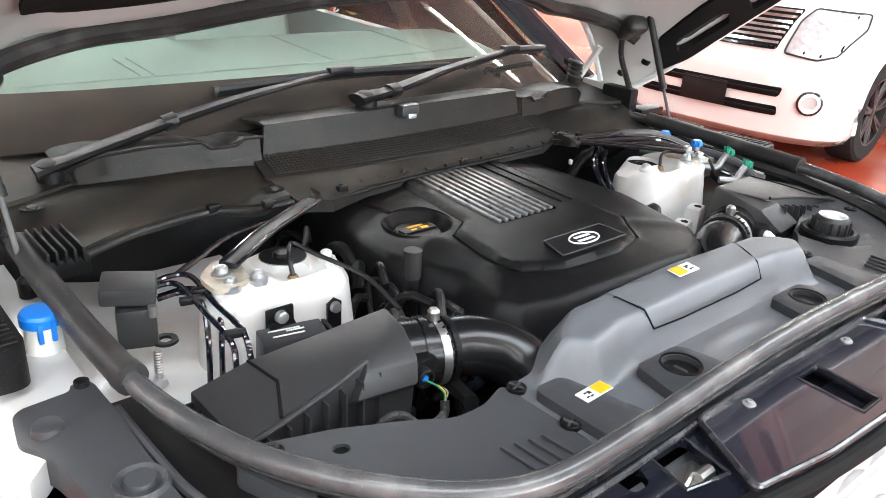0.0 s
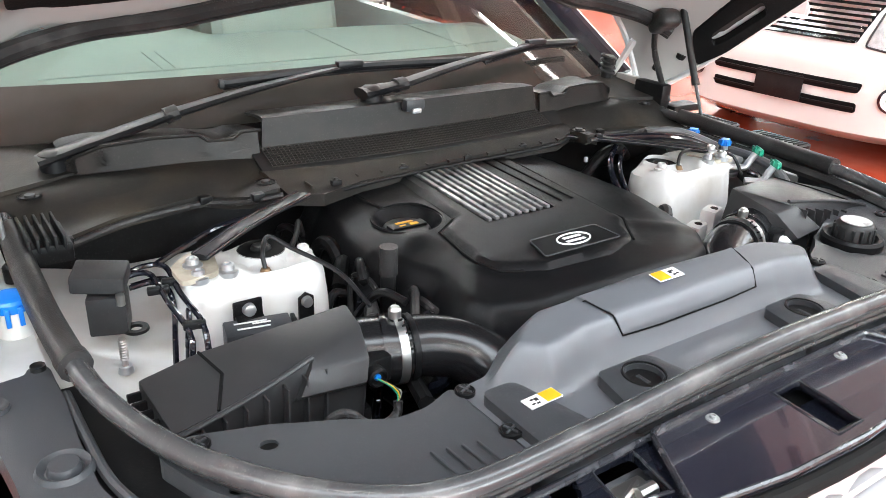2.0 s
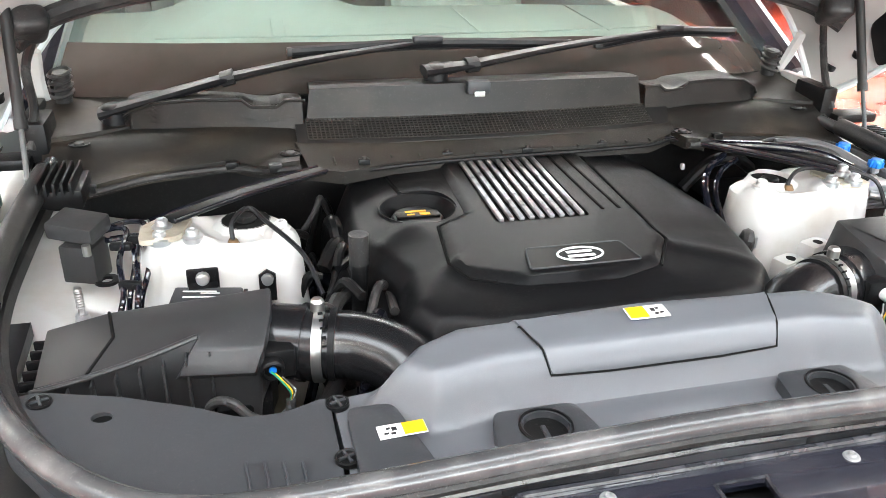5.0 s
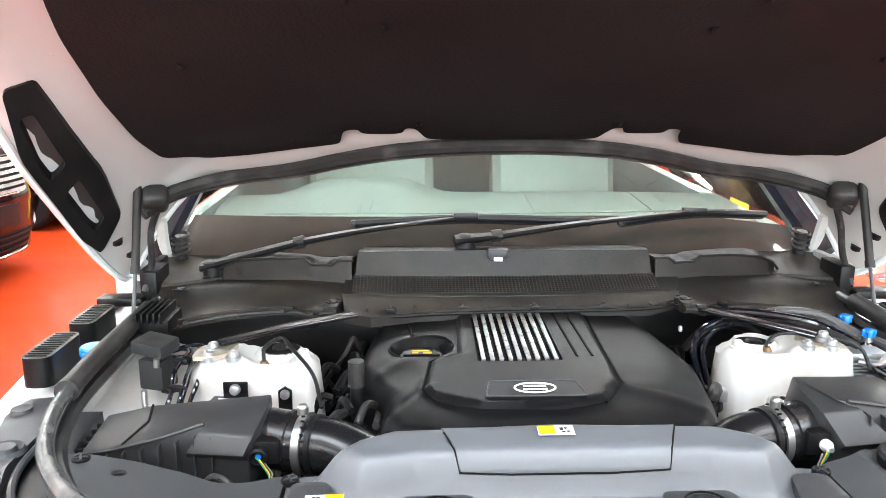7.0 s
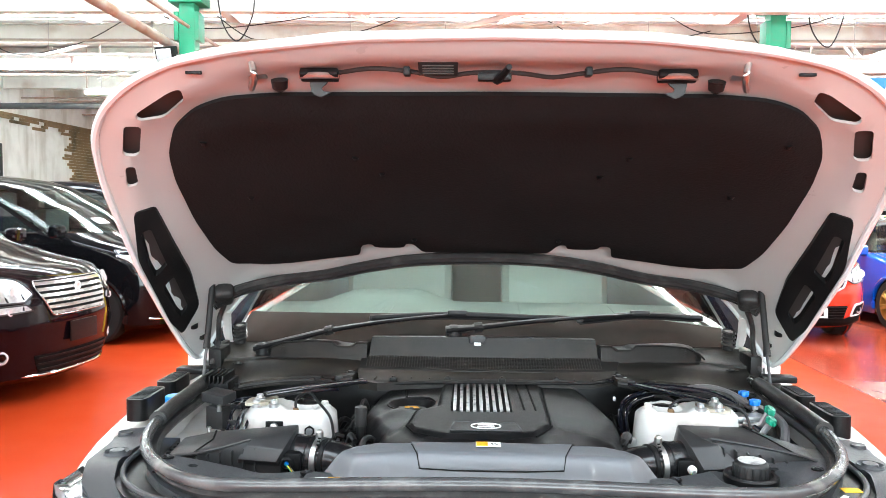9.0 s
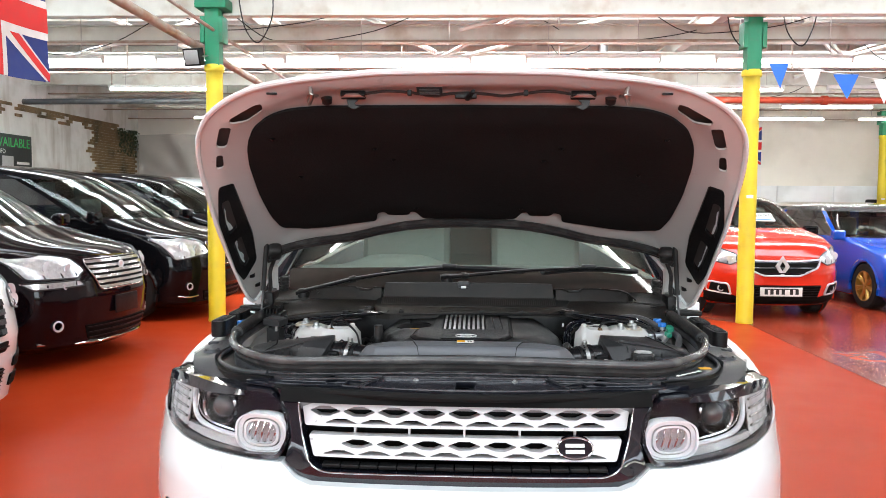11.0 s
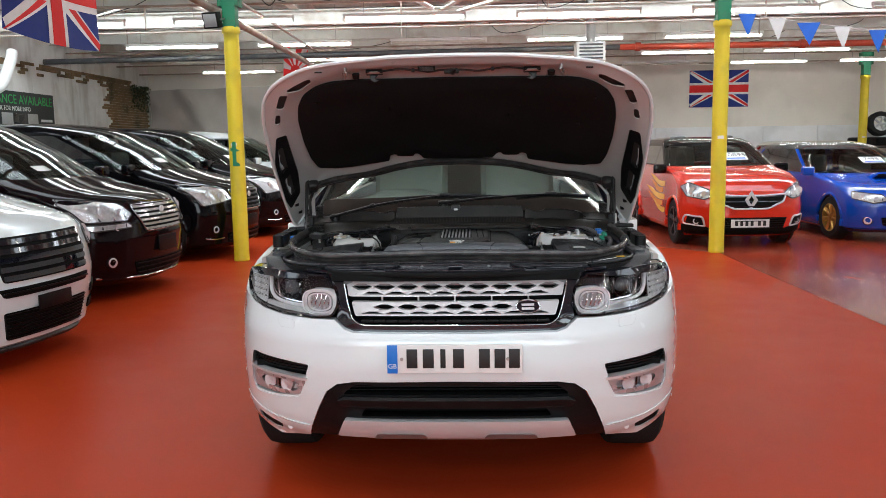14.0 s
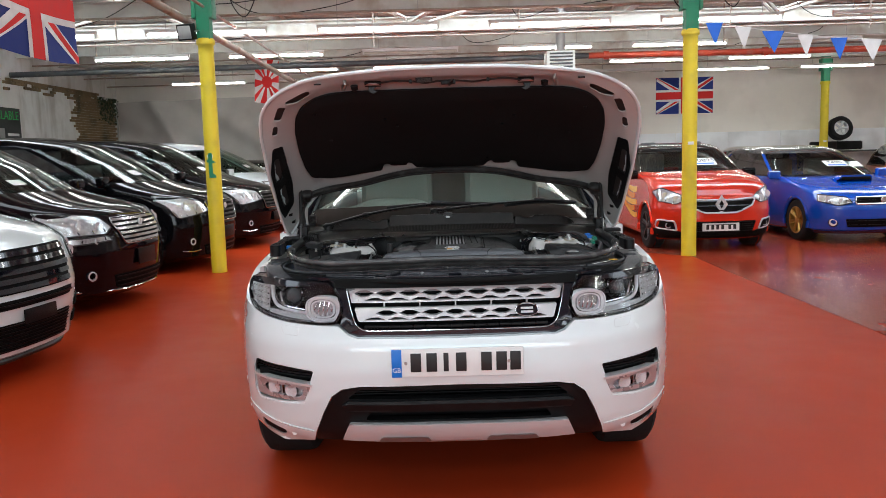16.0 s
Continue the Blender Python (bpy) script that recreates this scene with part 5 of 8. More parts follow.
two_sided(hood_side)
part("latch_cable", TB([Vector(bonnet(-0.006)(u, v)) for u, v in ((-0.29, 0.262), (-0.22, 0.24), (-0.15, 0.255), (-0.10, 0.275), (-0.05, 0.26), (0, 0.255), (0.05, 0.262), (0.10, 0.275), (0.15, 0.26), (0.22, 0.24), (0.29, 0.262))], 0.0042, 8, 6), BLACKL, hood)
part("release_body", B(bonnet(-0.015)(-0.005, 0.258), (0.06, 0.022, 0.015), 0.004), PLASTIC, hood)
part("release_lever", TB([Vector(bonnet(-0.02)(0.0, 0.26)), Vector(bonnet(-0.03)(0.005, 0.22)), Vector(bonnet(-0.035)(0.016, 0.17))], (0.009, 0.005), 8, 4), PLASTIC, hood)
for x in (-0.16, 0.16):
    part("cable_clip", B(bonnet(-0.008)(x, 0.25), (0.012, 0.025, 0.016), 0.003), PLASTIC, hood)
plq = part("data_plate", B((0, 0, 0), (0.07, 0.038, 0.003), 0.001), BLACKL, hood, "small black data plate")
plq.matrix_local = Matrix.Translation(bonnet(-0.004)(-0.105, 0.245)) @ pose(0, 0, 0, 154.4)
for k in range(4):
    part("print_bar", B((0, -0.012 + 0.008 * k, 0.0022), (0.055, 0.002, 0.001), 0), STEEL, plq)

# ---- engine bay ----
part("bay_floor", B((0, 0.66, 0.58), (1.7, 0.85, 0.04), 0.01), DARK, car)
part("bulkhead", B((0, 1.14, 0.78), (1.62, 0.05, 0.56), 0.02), PLASTIC, car, "black bulkhead panel")
for s in (-1, 1):
    # far inner wing is black to paint in the dark of that gap
    part("inner_wing", sheet(flip([(0.44, 0.62), (0.70, 0.60), (0.80, 0.54), (0.80, 1.10), (0.44, 1.10)], s), lambda u, v: (u, v, 0.948 + 0.03 * step01(0.62, 0.78, abs(u)) - 0.02 * step01(0.95, 0.8, v)), (0, 0, -0.02), step=0.03), BARE if s < 0 else PLASTIC, car, "white painted inner wing" if s < 0 else "inner wing blackened for the dark gap around it")
    part("wing_wall", B((s * 0.80, 0.98, 0.945), (0.02, 0.54, 0.10), 0.006), BARE, car)
    tower = [(0.612 if s < 0 else 0.636, 0.80), (0.57 if s < 0 else 0.595, 0.888), (0.47, 0.908), (0.385, 0.87), (0.376, 0.79), (0.392, 0.752), (0.55, 0.758), (0.598, 0.772)]
    lift = 0.0 if s < 0 else 0.008

    def tw(u, v):
        d = dist(tower, abs(u), v)
        z = 1.046 + lift - 0.022 * (1 - step01(0.0, 0.020, d)) - 0.012 * step01(0.80, 0.72, v)
        z -= 0.010 * step01(0.078, 0.060, math.hypot(abs(u) - 0.455, v - 0.845)) * step01(0.034, 0.046, math.hypot(abs(u) - 0.455, v - 0.845))
        z += 0.006 * step01(0.026, 0.016, math.hypot(abs(u) - 0.405, v - 0.80)) + 0.006 * step01(0.03, 0.018, math.hypot(abs(u) - 0.53, v - 0.783))
        return (u, v, z - 0.006 * step01(0.012, 0.004, abs(v - 0.752 - 0.15 * (abs(u) - 0.47))) * step01(0.54, 0.50, abs(u)))

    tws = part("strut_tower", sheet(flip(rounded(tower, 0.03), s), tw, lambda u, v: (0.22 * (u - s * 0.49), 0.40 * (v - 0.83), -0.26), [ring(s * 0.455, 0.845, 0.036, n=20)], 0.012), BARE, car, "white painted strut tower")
    part("tower_well", L([(0.037, 0.0), (0.035, -0.04), (0, -0.04)], pose(s * 0.455, 0.845, 1.045), 20), DARK, tws)
    part("tower_cap", L([(0.016, -0.04), (0.016, 0.008), (0.012, 0.012), (0, 0.012)], pose(s * 0.455, 0.845, 1.04), 14), PLASTIC, tws)
    for x, y in ((0.572, 0.810), (0.574, 0.780), (0.53, 0.783), (0.405, 0.80)):
        tz = 0.012 if x > 0.55 else 0.0
        bm = L([(0.0145, tz - 0.006), (0.0145, 0.002 + tz), (0.0095, 0.004 + tz), (0.009, 0.011 + tz), (0.007, 0.013 + tz), (0.0045, 0.013 + tz), (0.004, 0.010 + tz), (0, 0.010 + tz)], Matrix.Translation(tw(s * x, y)), 16)
        part("bolt", bm, ALU if x > 0.52 else BARE, tws)
    # brace from tower to bulkhead
    bar = [(s * 0.560, 0.812, 1.068), (s * 0.45, 0.895 + (0.04 if s > 0 else 0), 1.070), (s * 0.325, 0.965 + (0.09 if s > 0 else 0), 1.072)]
    br = part("brace", TB(bar, 0.0155, 10, 3, 0.32), ARM, car, "flat black strut brace with added highlight beads")
    # thin gloss beads added to make highlight lines on the brace
    for o in (-0.013, 0.013):
        part("brace_highlight", TB([(x + o * 0.55 * s, y + o * 0.8, z + 0.003) for x, y, z in bar], 0.0026, 8, 3), GLOSS, br)
    part("brace_foot", sheet(flip(rounded([(0.545, 0.775), (0.602, 0.765), (0.602, 0.82), (0.565, 0.858), (0.530, 0.845)], 0.014), s), flat(1.058), (0, 0, -0.008), step=0.03), mat("primer_steel", (0.44, 0.40, 0.32), 0.45, metal=0.2, dirt=((0.16, 0.11, 0.07), 0.6, 30)), br)
    part("breather_hose", TB([(0.462, 0.802, 1.046), (0.464, 0.806, 1.060), (0.492, 0.822, 1.070), (0.538, 0.830, 1.068), (0.590, 0.815, 1.064), (0.640, 0.800, 1.048), (0.652, 0.775, 1.01)] if s > 0 else [(s * 0.475, 0.78, 1.040), (s * 0.474, 0.79, 1.066), (s * 0.45, 0.825, 1.072), (s * 0.425, 0.80, 1.058), (s * 0.38, 0.73, 1.035), (s * 0.36, 0.67, 1.0)], 0.0036, 8, 6), ARM, car)
    part("hose_foot", L([(0.010, 0), (0.006, 0.008), (0, 0.008)], pose(s * 0.475 if s < 0 else 0.462, 0.78 if s < 0 else 0.802, 1.036 if s < 0 else 1.044), 12), mat("brass", (0.16, 0.10, 0.05), 0.5, metal=0.6), car)

# perimeter seal
half_seal = [(0.77, 1.12, 1.058), (0.772, 0.96, 1.052), (0.772, 0.80, 1.050), (0.768, 0.66, 1.048), (0.752, 0.55, 1.045), (0.715, 0.44, 1.043), (0.655, 0.345, 1.042), (0.58, 0.275, 1.040), (0.50, 0.243, 1.040), (0.36, 0.240, 1.042), (0.18, 0.246, 1.045), (0, 0.25, 1.046)]
sealp = [(-x, y, z) for x, y, z in half_seal] + half_seal[::-1][1:]
seal = part("perimeter_seal", TB(sealp, 0.0130, 14, 6), SEAL, car, "grey black rubber weather seal")
part("seal_flange", TB([(x * 0.985, y + 0.012, z - 0.024) for x, y, z in sealp], 0.012, 6, 5), RUBBER, seal)
for s in (-1, 1):
    part("seal_sleeve", TB([(s * 0.77, 1.06, 1.062), (s * 0.774, 0.90, 1.056), (s * 0.773, 0.76, 1.053), (s * 0.768, 0.640, 1.05)], 0.0185, 12, 5), RUBBER, seal)
    part("sleeve_end", TB([(s * 0.768, 0.652, 1.050), (s * 0.766, 0.632, 1.050)], 0.0200, 12, 0), RUBBER, seal)
comb = part("seal_bracket", B((-0.735, 1.01, 1.05), (0.07, 0.10, 0.03), 0.004), PLASTIC, car)
for k in range(5):
    part("fin", B((-0.712 - 0.012 * k, 1.0, 1.073), (0.004, 0.11, 0.022), 0.001), PLASTIC, comb)

# radiator cover
RID = both([(0, 0.376), (0.20, 0.376), (0.25, 0.364), (0.278, 0.360), (0.315, 0.392), (0.33, 0.408), (0.29, 0.448), (0.235, 0.472), (0, 0.48)])


def rad(u, v):
    return (u, v, 1.0 + 0.055 * step01(-0.018, 0.026, dist(RID, u, v)) + 0.006 * step01(0.40, 0.46, v) - 0.010 * step01(1.0, 0.25, math.hypot(u / 0.118, (v - 0.310) / 0.036)))


RADO = both([(0, 0.262), (0.30, 0.262), (0.375, 0.268), (0.378, 0.425), (0.33, 0.43), (0.285, 0.458), (0.235, 0.482), (0, 0.490)])
RADL = [(-0.172, 0.482), (-0.140, 0.380), (0.145, 0.380), (0.182, 0.482)]
radc = part("radiator_cover", sheet(rounded(RADO, 0.01), rad, (0, 0, -0.05), step=0.0068), GREYSHEEN, car, "black moulded radiator cover with its sheen coloured in grey")
part("cover_lid", sheet(rounded(RADL, 0.006), lambda u, v: (u, v, rad(u, v)[2] + 0.0028), (0, 0, -0.004), step=0.0085), GREYSHEEN, radc)
part("lid_gap", TB([(u, v, rad(u, v)[2] + 0.0030) for u, v in ((-0.173, 0.478), (-0.160, 0.437), (-0.147, 0.396), (-0.141, 0.380), (-0.07, 0.3785), (0, 0.3785), (0.07, 0.3785), (0.146, 0.380), (0.151, 0.395), (0.157, 0.411), (0.164, 0.430), (0.172, 0.452), (0.183, 0.478))], 0.0013, 6, 0), DARK, radc)
for s in (-1, 1):
    pod = rounded([(s * 0.172 - 0.066, 0.258), (s * 0.172 + 0.066, 0.258), (s * 0.172 + 0.046, 0.350), (s * 0.172 - 0.046, 0.350)], 0.012)
    # pods and trays coloured darker, since the ridge catches more light
    part("latch_pod", sheet(pod, lambda u, v: (u, v, 1.019 - 0.004 * step01(0.006, 0.0, dist(pod, u, v))), (0, 0, -0.03), [ring(s * 0.172, 0.312, 0.024, n=24)], 0.012), PLATE, radc)
    tray = rounded([(s * 0.288 - 0.0, 0.268), (s * 0.368, 0.268), (s * 0.368, 0.392), (s * 0.318, 0.392)] if s > 0 else [(-0.368, 0.268), (-0.288, 0.268), (-0.318, 0.392), (-0.368, 0.392)], 0.014)
    part("label_step", sheet(tray, lambda u, v: (u, v, 1.018 - 0.004 * step01(0.006, 0.0, dist(tray, u, v))), (0, 0, -0.03), step=0.012), PLATE, radc)
    part("latch_well", L([(0.0245, 0.004), (0.0225, -0.002), (0.018, -0.004), (0.016, 0.001), (0.008, 0.001), (0.007, -0.003), (0, -0.003)], pose(s * 0.172, 0.312, 1.007), 24), PLASTIC, radc)
    part("well_rim", L([(0.0295, 0.0), (0.0285, 0.003), (0.0265, 0.003), (0.0255, -0.004)], pose(s * 0.172, 0.312, 1.018), 24), PLASTIC, radc)
    part("latch_key", B((s * 0.172, 0.312, 1.010), (0.006, 0.020, 0.005), 0.001), PLATE, radc)


def label(parent, at, w, h, flipped=False):
    q = part("warning_label", B((0, 0, 0), (w, h, 0.0015), 0), WLABEL, parent, "yellow and white warning label")
    q.matrix_local = at
    s = -1 if flipped else 1
    part("yellow_half", B((-s * w * 0.25, 0, 0.0008), (w * 0.46, h * 0.92, 0.0012), 0), YELLOWL, q)
    for k, (x, y, a, b) in enumerate(((0.16, 0.1, 0.10, 0.25), (0.28, 0.18, 0.08, 0.12), (0.34, -0.2, 0.1, 0.1), (0.2, -0.25, 0.1, 0.12))):
        part("print_bar", B((s * w * x, h * y, 0.001), (w * a, h * b, 0.0012), 0), BLACKL, q)


label(radc, pose(-0.003, 0.432, 1.0655, 5), 0.051, 0.023)
label(radc, pose(-0.318, 0.338, 1.0195, 0, 0, 3), 0.050, 0.020, True)


def turn_clip(parent, x, y, z, r=0.0118):
    c = part("turn_clip", L([(r * 1.1, -0.004), (r * 1.1, 0.0010), (r * 0.95, 0.0018), (r * 0.85, 0.0006), (0, 0.0006)], pose(x, y, z), 20), PLASTIC, parent)
    for a in (20, 110):
        part("cross", B((0, 0, 0), (r * 1.6, r * 0.26, 0.003), 0.0008), PLATE, c).matrix_local = pose(x, y, z + 0.0015, 0, 0, a)
    return c


def corner_plate(s):
    out = [(0.382, 0.275), (0.382, 0.432), (0.43, 0.412), (0.475, 0.412), (0.53, 0.445), (0.60, 0.475), (0.69, 0.492), (0.728, 0.475), (0.70, 0.40), (0.645, 0.325), (0.58, 0.268), (0.50, 0.252), (0.40, 0.256)]
    if s > 0:
        out = [(0.382, 0.275), (0.382, 0.435), (0.44, 0.46), (0.50, 0.50), (0.60, 0.53), (0.70, 0.55), (0.742, 0.53), (0.72, 0.44), (0.645, 0.325), (0.58, 0.268), (0.50, 0.252), (0.40, 0.256)]
    holes = [ring(s * 0.617, 0.440, 0.011, 0.009, 14), ring(s * 0.672, 0.385, 0.010, 0.008, 14)]
    if s > 0:
        holes = [ring(0.60, 0.49, 0.009, n=12)]

    def fn(u, v):
        z = 1.004 + 0.012 * step01(0.55, 0.75, abs(u))
        for k in range(4):
            z -= 0.004 * step01(0.004, 0.001, abs(abs(u) - (0.412 + 0.018 * k) - 0.08 * (v - 0.30))) * step01(0.275, 0.285, v) * step01(0.335, 0.325, v)
        if s > 0:
            z -= 0.012 * step01(0.075, 0.06, math.hypot(u - 0.536, v - 0.446))
        return (u, v, z)

    c = part("corner_cover", sheet(flip(rounded(out, 0.015), s), fn, (0, 0, -0.035), [h for h in holes], 0.012), PLATE, car, "grey black moulded corner cover")
    # black discs stand in for the shade down the holes
    for x, y in ((0.617, 0.440), (0.672, 0.385)) if s < 0 else ((0.60, 0.49),):
        part("hole_shadow", L([(0.0135, -0.012), (0.0135, -0.005), (0, -0.005)], pose(s * x, y, fn(s * x, y)[2]), 14), DARK, c)
    for k in range(4):
        part("fin", B((s * (0.418 + 0.018 * k), 0.302 + 0.004 * k, 1.006), (0.0030, 0.05, 0.004), 0.001, Euler((0, 0, -0.08 * s)).to_matrix()), PLATE, c)
    for x, y in ((0.374, 0.414), (0.376, 0.323), (0.682, 0.472)):
        turn_clip(c, s * x, y, 1.0065 if x < 0.5 else 1.014)
    return c


two_sided(corner_plate)
cc = part("coolant_cap", L([(0.034, 0.0), (0.034, 0.030), (0.031, 0.035), (0.027, 0.037), (0, 0.037)], pose(0.536, 0.446, 1.0), 28), BLACKL, car, "black coolant cap with white printed top")
part("cap_print", L([(0.027, 0.0372), (0.027, 0.0385), (0, 0.0385)], pose(0.536, 0.446, 1.0), 28), mat("worn_print", (0.48, 0.48, 0.47), 0.5, var=0.2, scale=80, dirt=((0.08, 0.08, 0.08), 0.8, 60)), cc)
for k in range(14):
    a = 2 * math.pi * k / 14
    part("grip", B((0.536 + 0.034 * math.cos(a), 0.446 + 0.034 * math.sin(a), 1.016), (0.005, 0.005, 0.027), 0.001), BLACKL, cc)
part("cap_collar", L([(0.054, -0.008), (0.055, 0.006), (0.051, 0.011), (0.044, 0.010), (0.038, 0.001)], pose(0.536, 0.446, 1.0), 28), PLASTIC, cc)

# engine cover
ENG = [(-0.335, 0.78), (-0.335, 0.86), (-0.315, 1.00), (-0.28, 1.11), (0.275, 1.11), (0.315, 1.0), (0.335, 0.90), (0.355, 0.79), (0.345, 0.68), (0.32, 0.58), (0.275, 0.525), (0.19, 0.495), (0, 0.487), (-0.16, 0.492), (-0.25, 0.52), (-0.285, 0.575), (-0.275, 0.66), (-0.30, 0.71)]
PANEL = [(-0.112, 1.058), (-0.118, 0.90), (-0.122, 0.80), (-0.172, 0.768), (-0.186, 0.648), (-0.166, 0.612), (-0.10, 0.580), (0.035, 0.574), (0.108, 0.598), (0.150, 0.662), (0.152, 0.73), (0.156, 1.06)]


def eng(u, v):
    """The cover's moulded top: flats falling away from the centre panel, rolled down at the rim, with a mound round the oil cap."""
    d, p = dist(ENG, u, v), dist(PANEL, u, v)
    out = max(0.0, -p)
    z = 1.040 - 0.118 * (1 - step01(-0.025, 0.046, d)) - 0.008 * (1 - step01(0.0, 0.10, d)) + 0.05 * (v - 0.72)
    z -= 0.10 * out + 0.003 * step01(0.0, 0.018, out) * step01(0.76, 0.70, v)
    z += 0.004 * step01(0.12, 0.07, math.hypot(u + 0.188, v - 0.845)) * step01(0.0, 0.03, out)
    # folds running out to the front corners, and a valley beside the cap
    for x0, y0, x1, y1, w in ((-0.186, 0.648, -0.275, 0.545, 0.016), (0.150, 0.662, 0.30, 0.60, 0.018), (-0.215, 0.78, -0.30, 0.72, 0.016)):
        t = max(0.0, min(1.0, ((u - x0) * (x1 - x0) + (v - y0) * (y1 - y0)) / ((x1 - x0) ** 2 + (y1 - y0) ** 2)))
        q = math.hypot(u - x0 - t * (x1 - x0), v - y0 - t * (y1 - y0))
        z += 0.0035 * math.exp(-(q / w) ** 2) * step01(0.0, 0.04, d)
    return (u, v, z)


ecov = part("engine_cover", sheet(rounded(ENG, 0.03), eng, lambda u, v: (0, 0, -0.03 - 0.05 * (1 - step01(0, 0.03, dist(ENG, u, v)))), [ring(-0.188, 0.845, 0.062, n=40)], 0.0078), COVER, car, "black moulded engine cover with silver slats")
SLOTP = [(-0.088, 0.748), (0.066, 0.748), (0.062, 1.03), (-0.085, 1.03)]
cp = part("centre_panel", sheet(rounded(PANEL, 0.012), lambda u, v: (u, v, eng(u, v)[2] + 0.0005 + 0.0085 * step01(0.0, 0.010, dist(PANEL, u, v))), (0, 0, -0.012), [rounded(SLOTP, 0.008)], 0.009), COVER, ecov)
for edge in (((-0.122, 0.80), (-0.174, 0.766), (-0.1875, 0.648), (-0.167, 0.610), (-0.135, 0.594)), ((0.110, 0.597), (0.152, 0.662), (0.1545, 0.73), (0.155, 0.82), (0.158, 0.95), (0.158, 1.05))):
    part("panel_groove", TB([(u, v, eng(u, v)[2] + 0.0008) for u, v in resample(list(edge), 0.03)[:-3]], 0.0026, 6, 0), DARK, ecov)
part("slat_tray", sheet(SLOTP, lambda u, v: (u, v, eng(u, v)[2] + 0.002), (0, 0, -0.004), step=0.04), DARK, ecov)
for x in (0.094, 0.122):
    part("cover_groove", TB([(x - 0.035 * (v - 0.80), v, eng(x, v)[2] + 0.0085) for v in (0.765, 0.80, 0.90, 1.0, 1.055)], 0.0030, 6, 3), DARK, ecov)
part("cover_groove", TB([(-0.205 - 0.1 * (v - 0.9), v, eng(-0.21, v)[2] + 0.0005) for v in (0.905, 0.96, 1.03)], 0.004, 6, 3), DARK, ecov)
for k in range(9):
    x = -0.077 + 0.0165 * k
    part("silver_slat", B((x, 0.888, eng(0, 0.888)[2] + 0.0090), (0.0080, 0.268, 0.006), 0.0015, Euler((math.atan2(eng(0, 1.0)[2] - eng(0, 0.77)[2], 0.23), 0, 0)).to_matrix()), mat("worn_silver", (0.33, 0.33, 0.335), 0.35, metal=0.6, dirt=((0.03, 0.03, 0.03), 0.95, 55)), ecov)
part("oil_cap_dish", L([(0, -0.034), (0.046, -0.034), (0.0645, -0.002), (0.0635, 0.0004), (0.060, -0.0005), (0.054, -0.009), (0.047, -0.024), (0.042, -0.030), (0, -0.030)], pose(-0.188, 0.845, eng(-0.188, 0.845)[2]), 40), COVER, ecov)
oc = part("oil_cap", L([(0.043, -0.014), (0.043, 0.004), (0.039, 0.009), (0, 0.010)], pose(-0.188, 0.845, 1.020), 28), PLASTIC, ecov, "black oil cap with yellow symbol")
part("cap_grip", B((-0.188, 0.845, 1.0305), (0.070, 0.022, 0.006), 0.002), PLASTIC, oc)
for x, y, a, b in ((-0.190, 0.852, 0.034, 0.006), (-0.177, 0.841, 0.016, 0.008), (-0.200, 0.840, 0.012, 0.003)):
    part("yellow_mark", B((x, y, 1.0342), (a, b, 0.001), 0), YELLOWL, oc)
bp = part("badge_plinth", sheet(rounded([(-0.086, 0.600), (0.080, 0.600), (0.068, 0.652), (-0.076, 0.652)], 0.005), lambda u, v: (u, v, eng(0, 0.62)[2] + 0.0135 + 0.10 * (v - 0.625)), (0, 0, -0.02), step=0.02), PLASTIC, ecov)
plinth = rounded([(-0.086, 0.600), (0.080, 0.600), (0.068, 0.652), (-0.076, 0.652)], 0.005)
part("plinth_edge", TB([(u, v, eng(0, 0.62)[2] + 0.0135 + 0.10 * (v - 0.625)) for u, v in plinth + plinth[:1]], 0.0013, 6, 0), PLATE, bp)
part("badge_oval", TB([(-0.003 + 0.034 * math.cos(a), 0.626 + 0.0165 * math.sin(a), eng(0, 0.62)[2] + 0.0145 + 0.10 * 0.0165 * math.sin(a)) for a in [2 * math.pi * k / 28 for k in range(29)]], 0.0016, 6, 0), WLABEL, bp)
for y, w in ((0.6315, 0.038), (0.6205, 0.040)):
    part("badge_mark", B((-0.003, y, eng(0, 0.62)[2] + 0.0148 + 0.10 * (y - 0.626)), (w, 0.0062, 0.001), 0), WLABEL, bp)


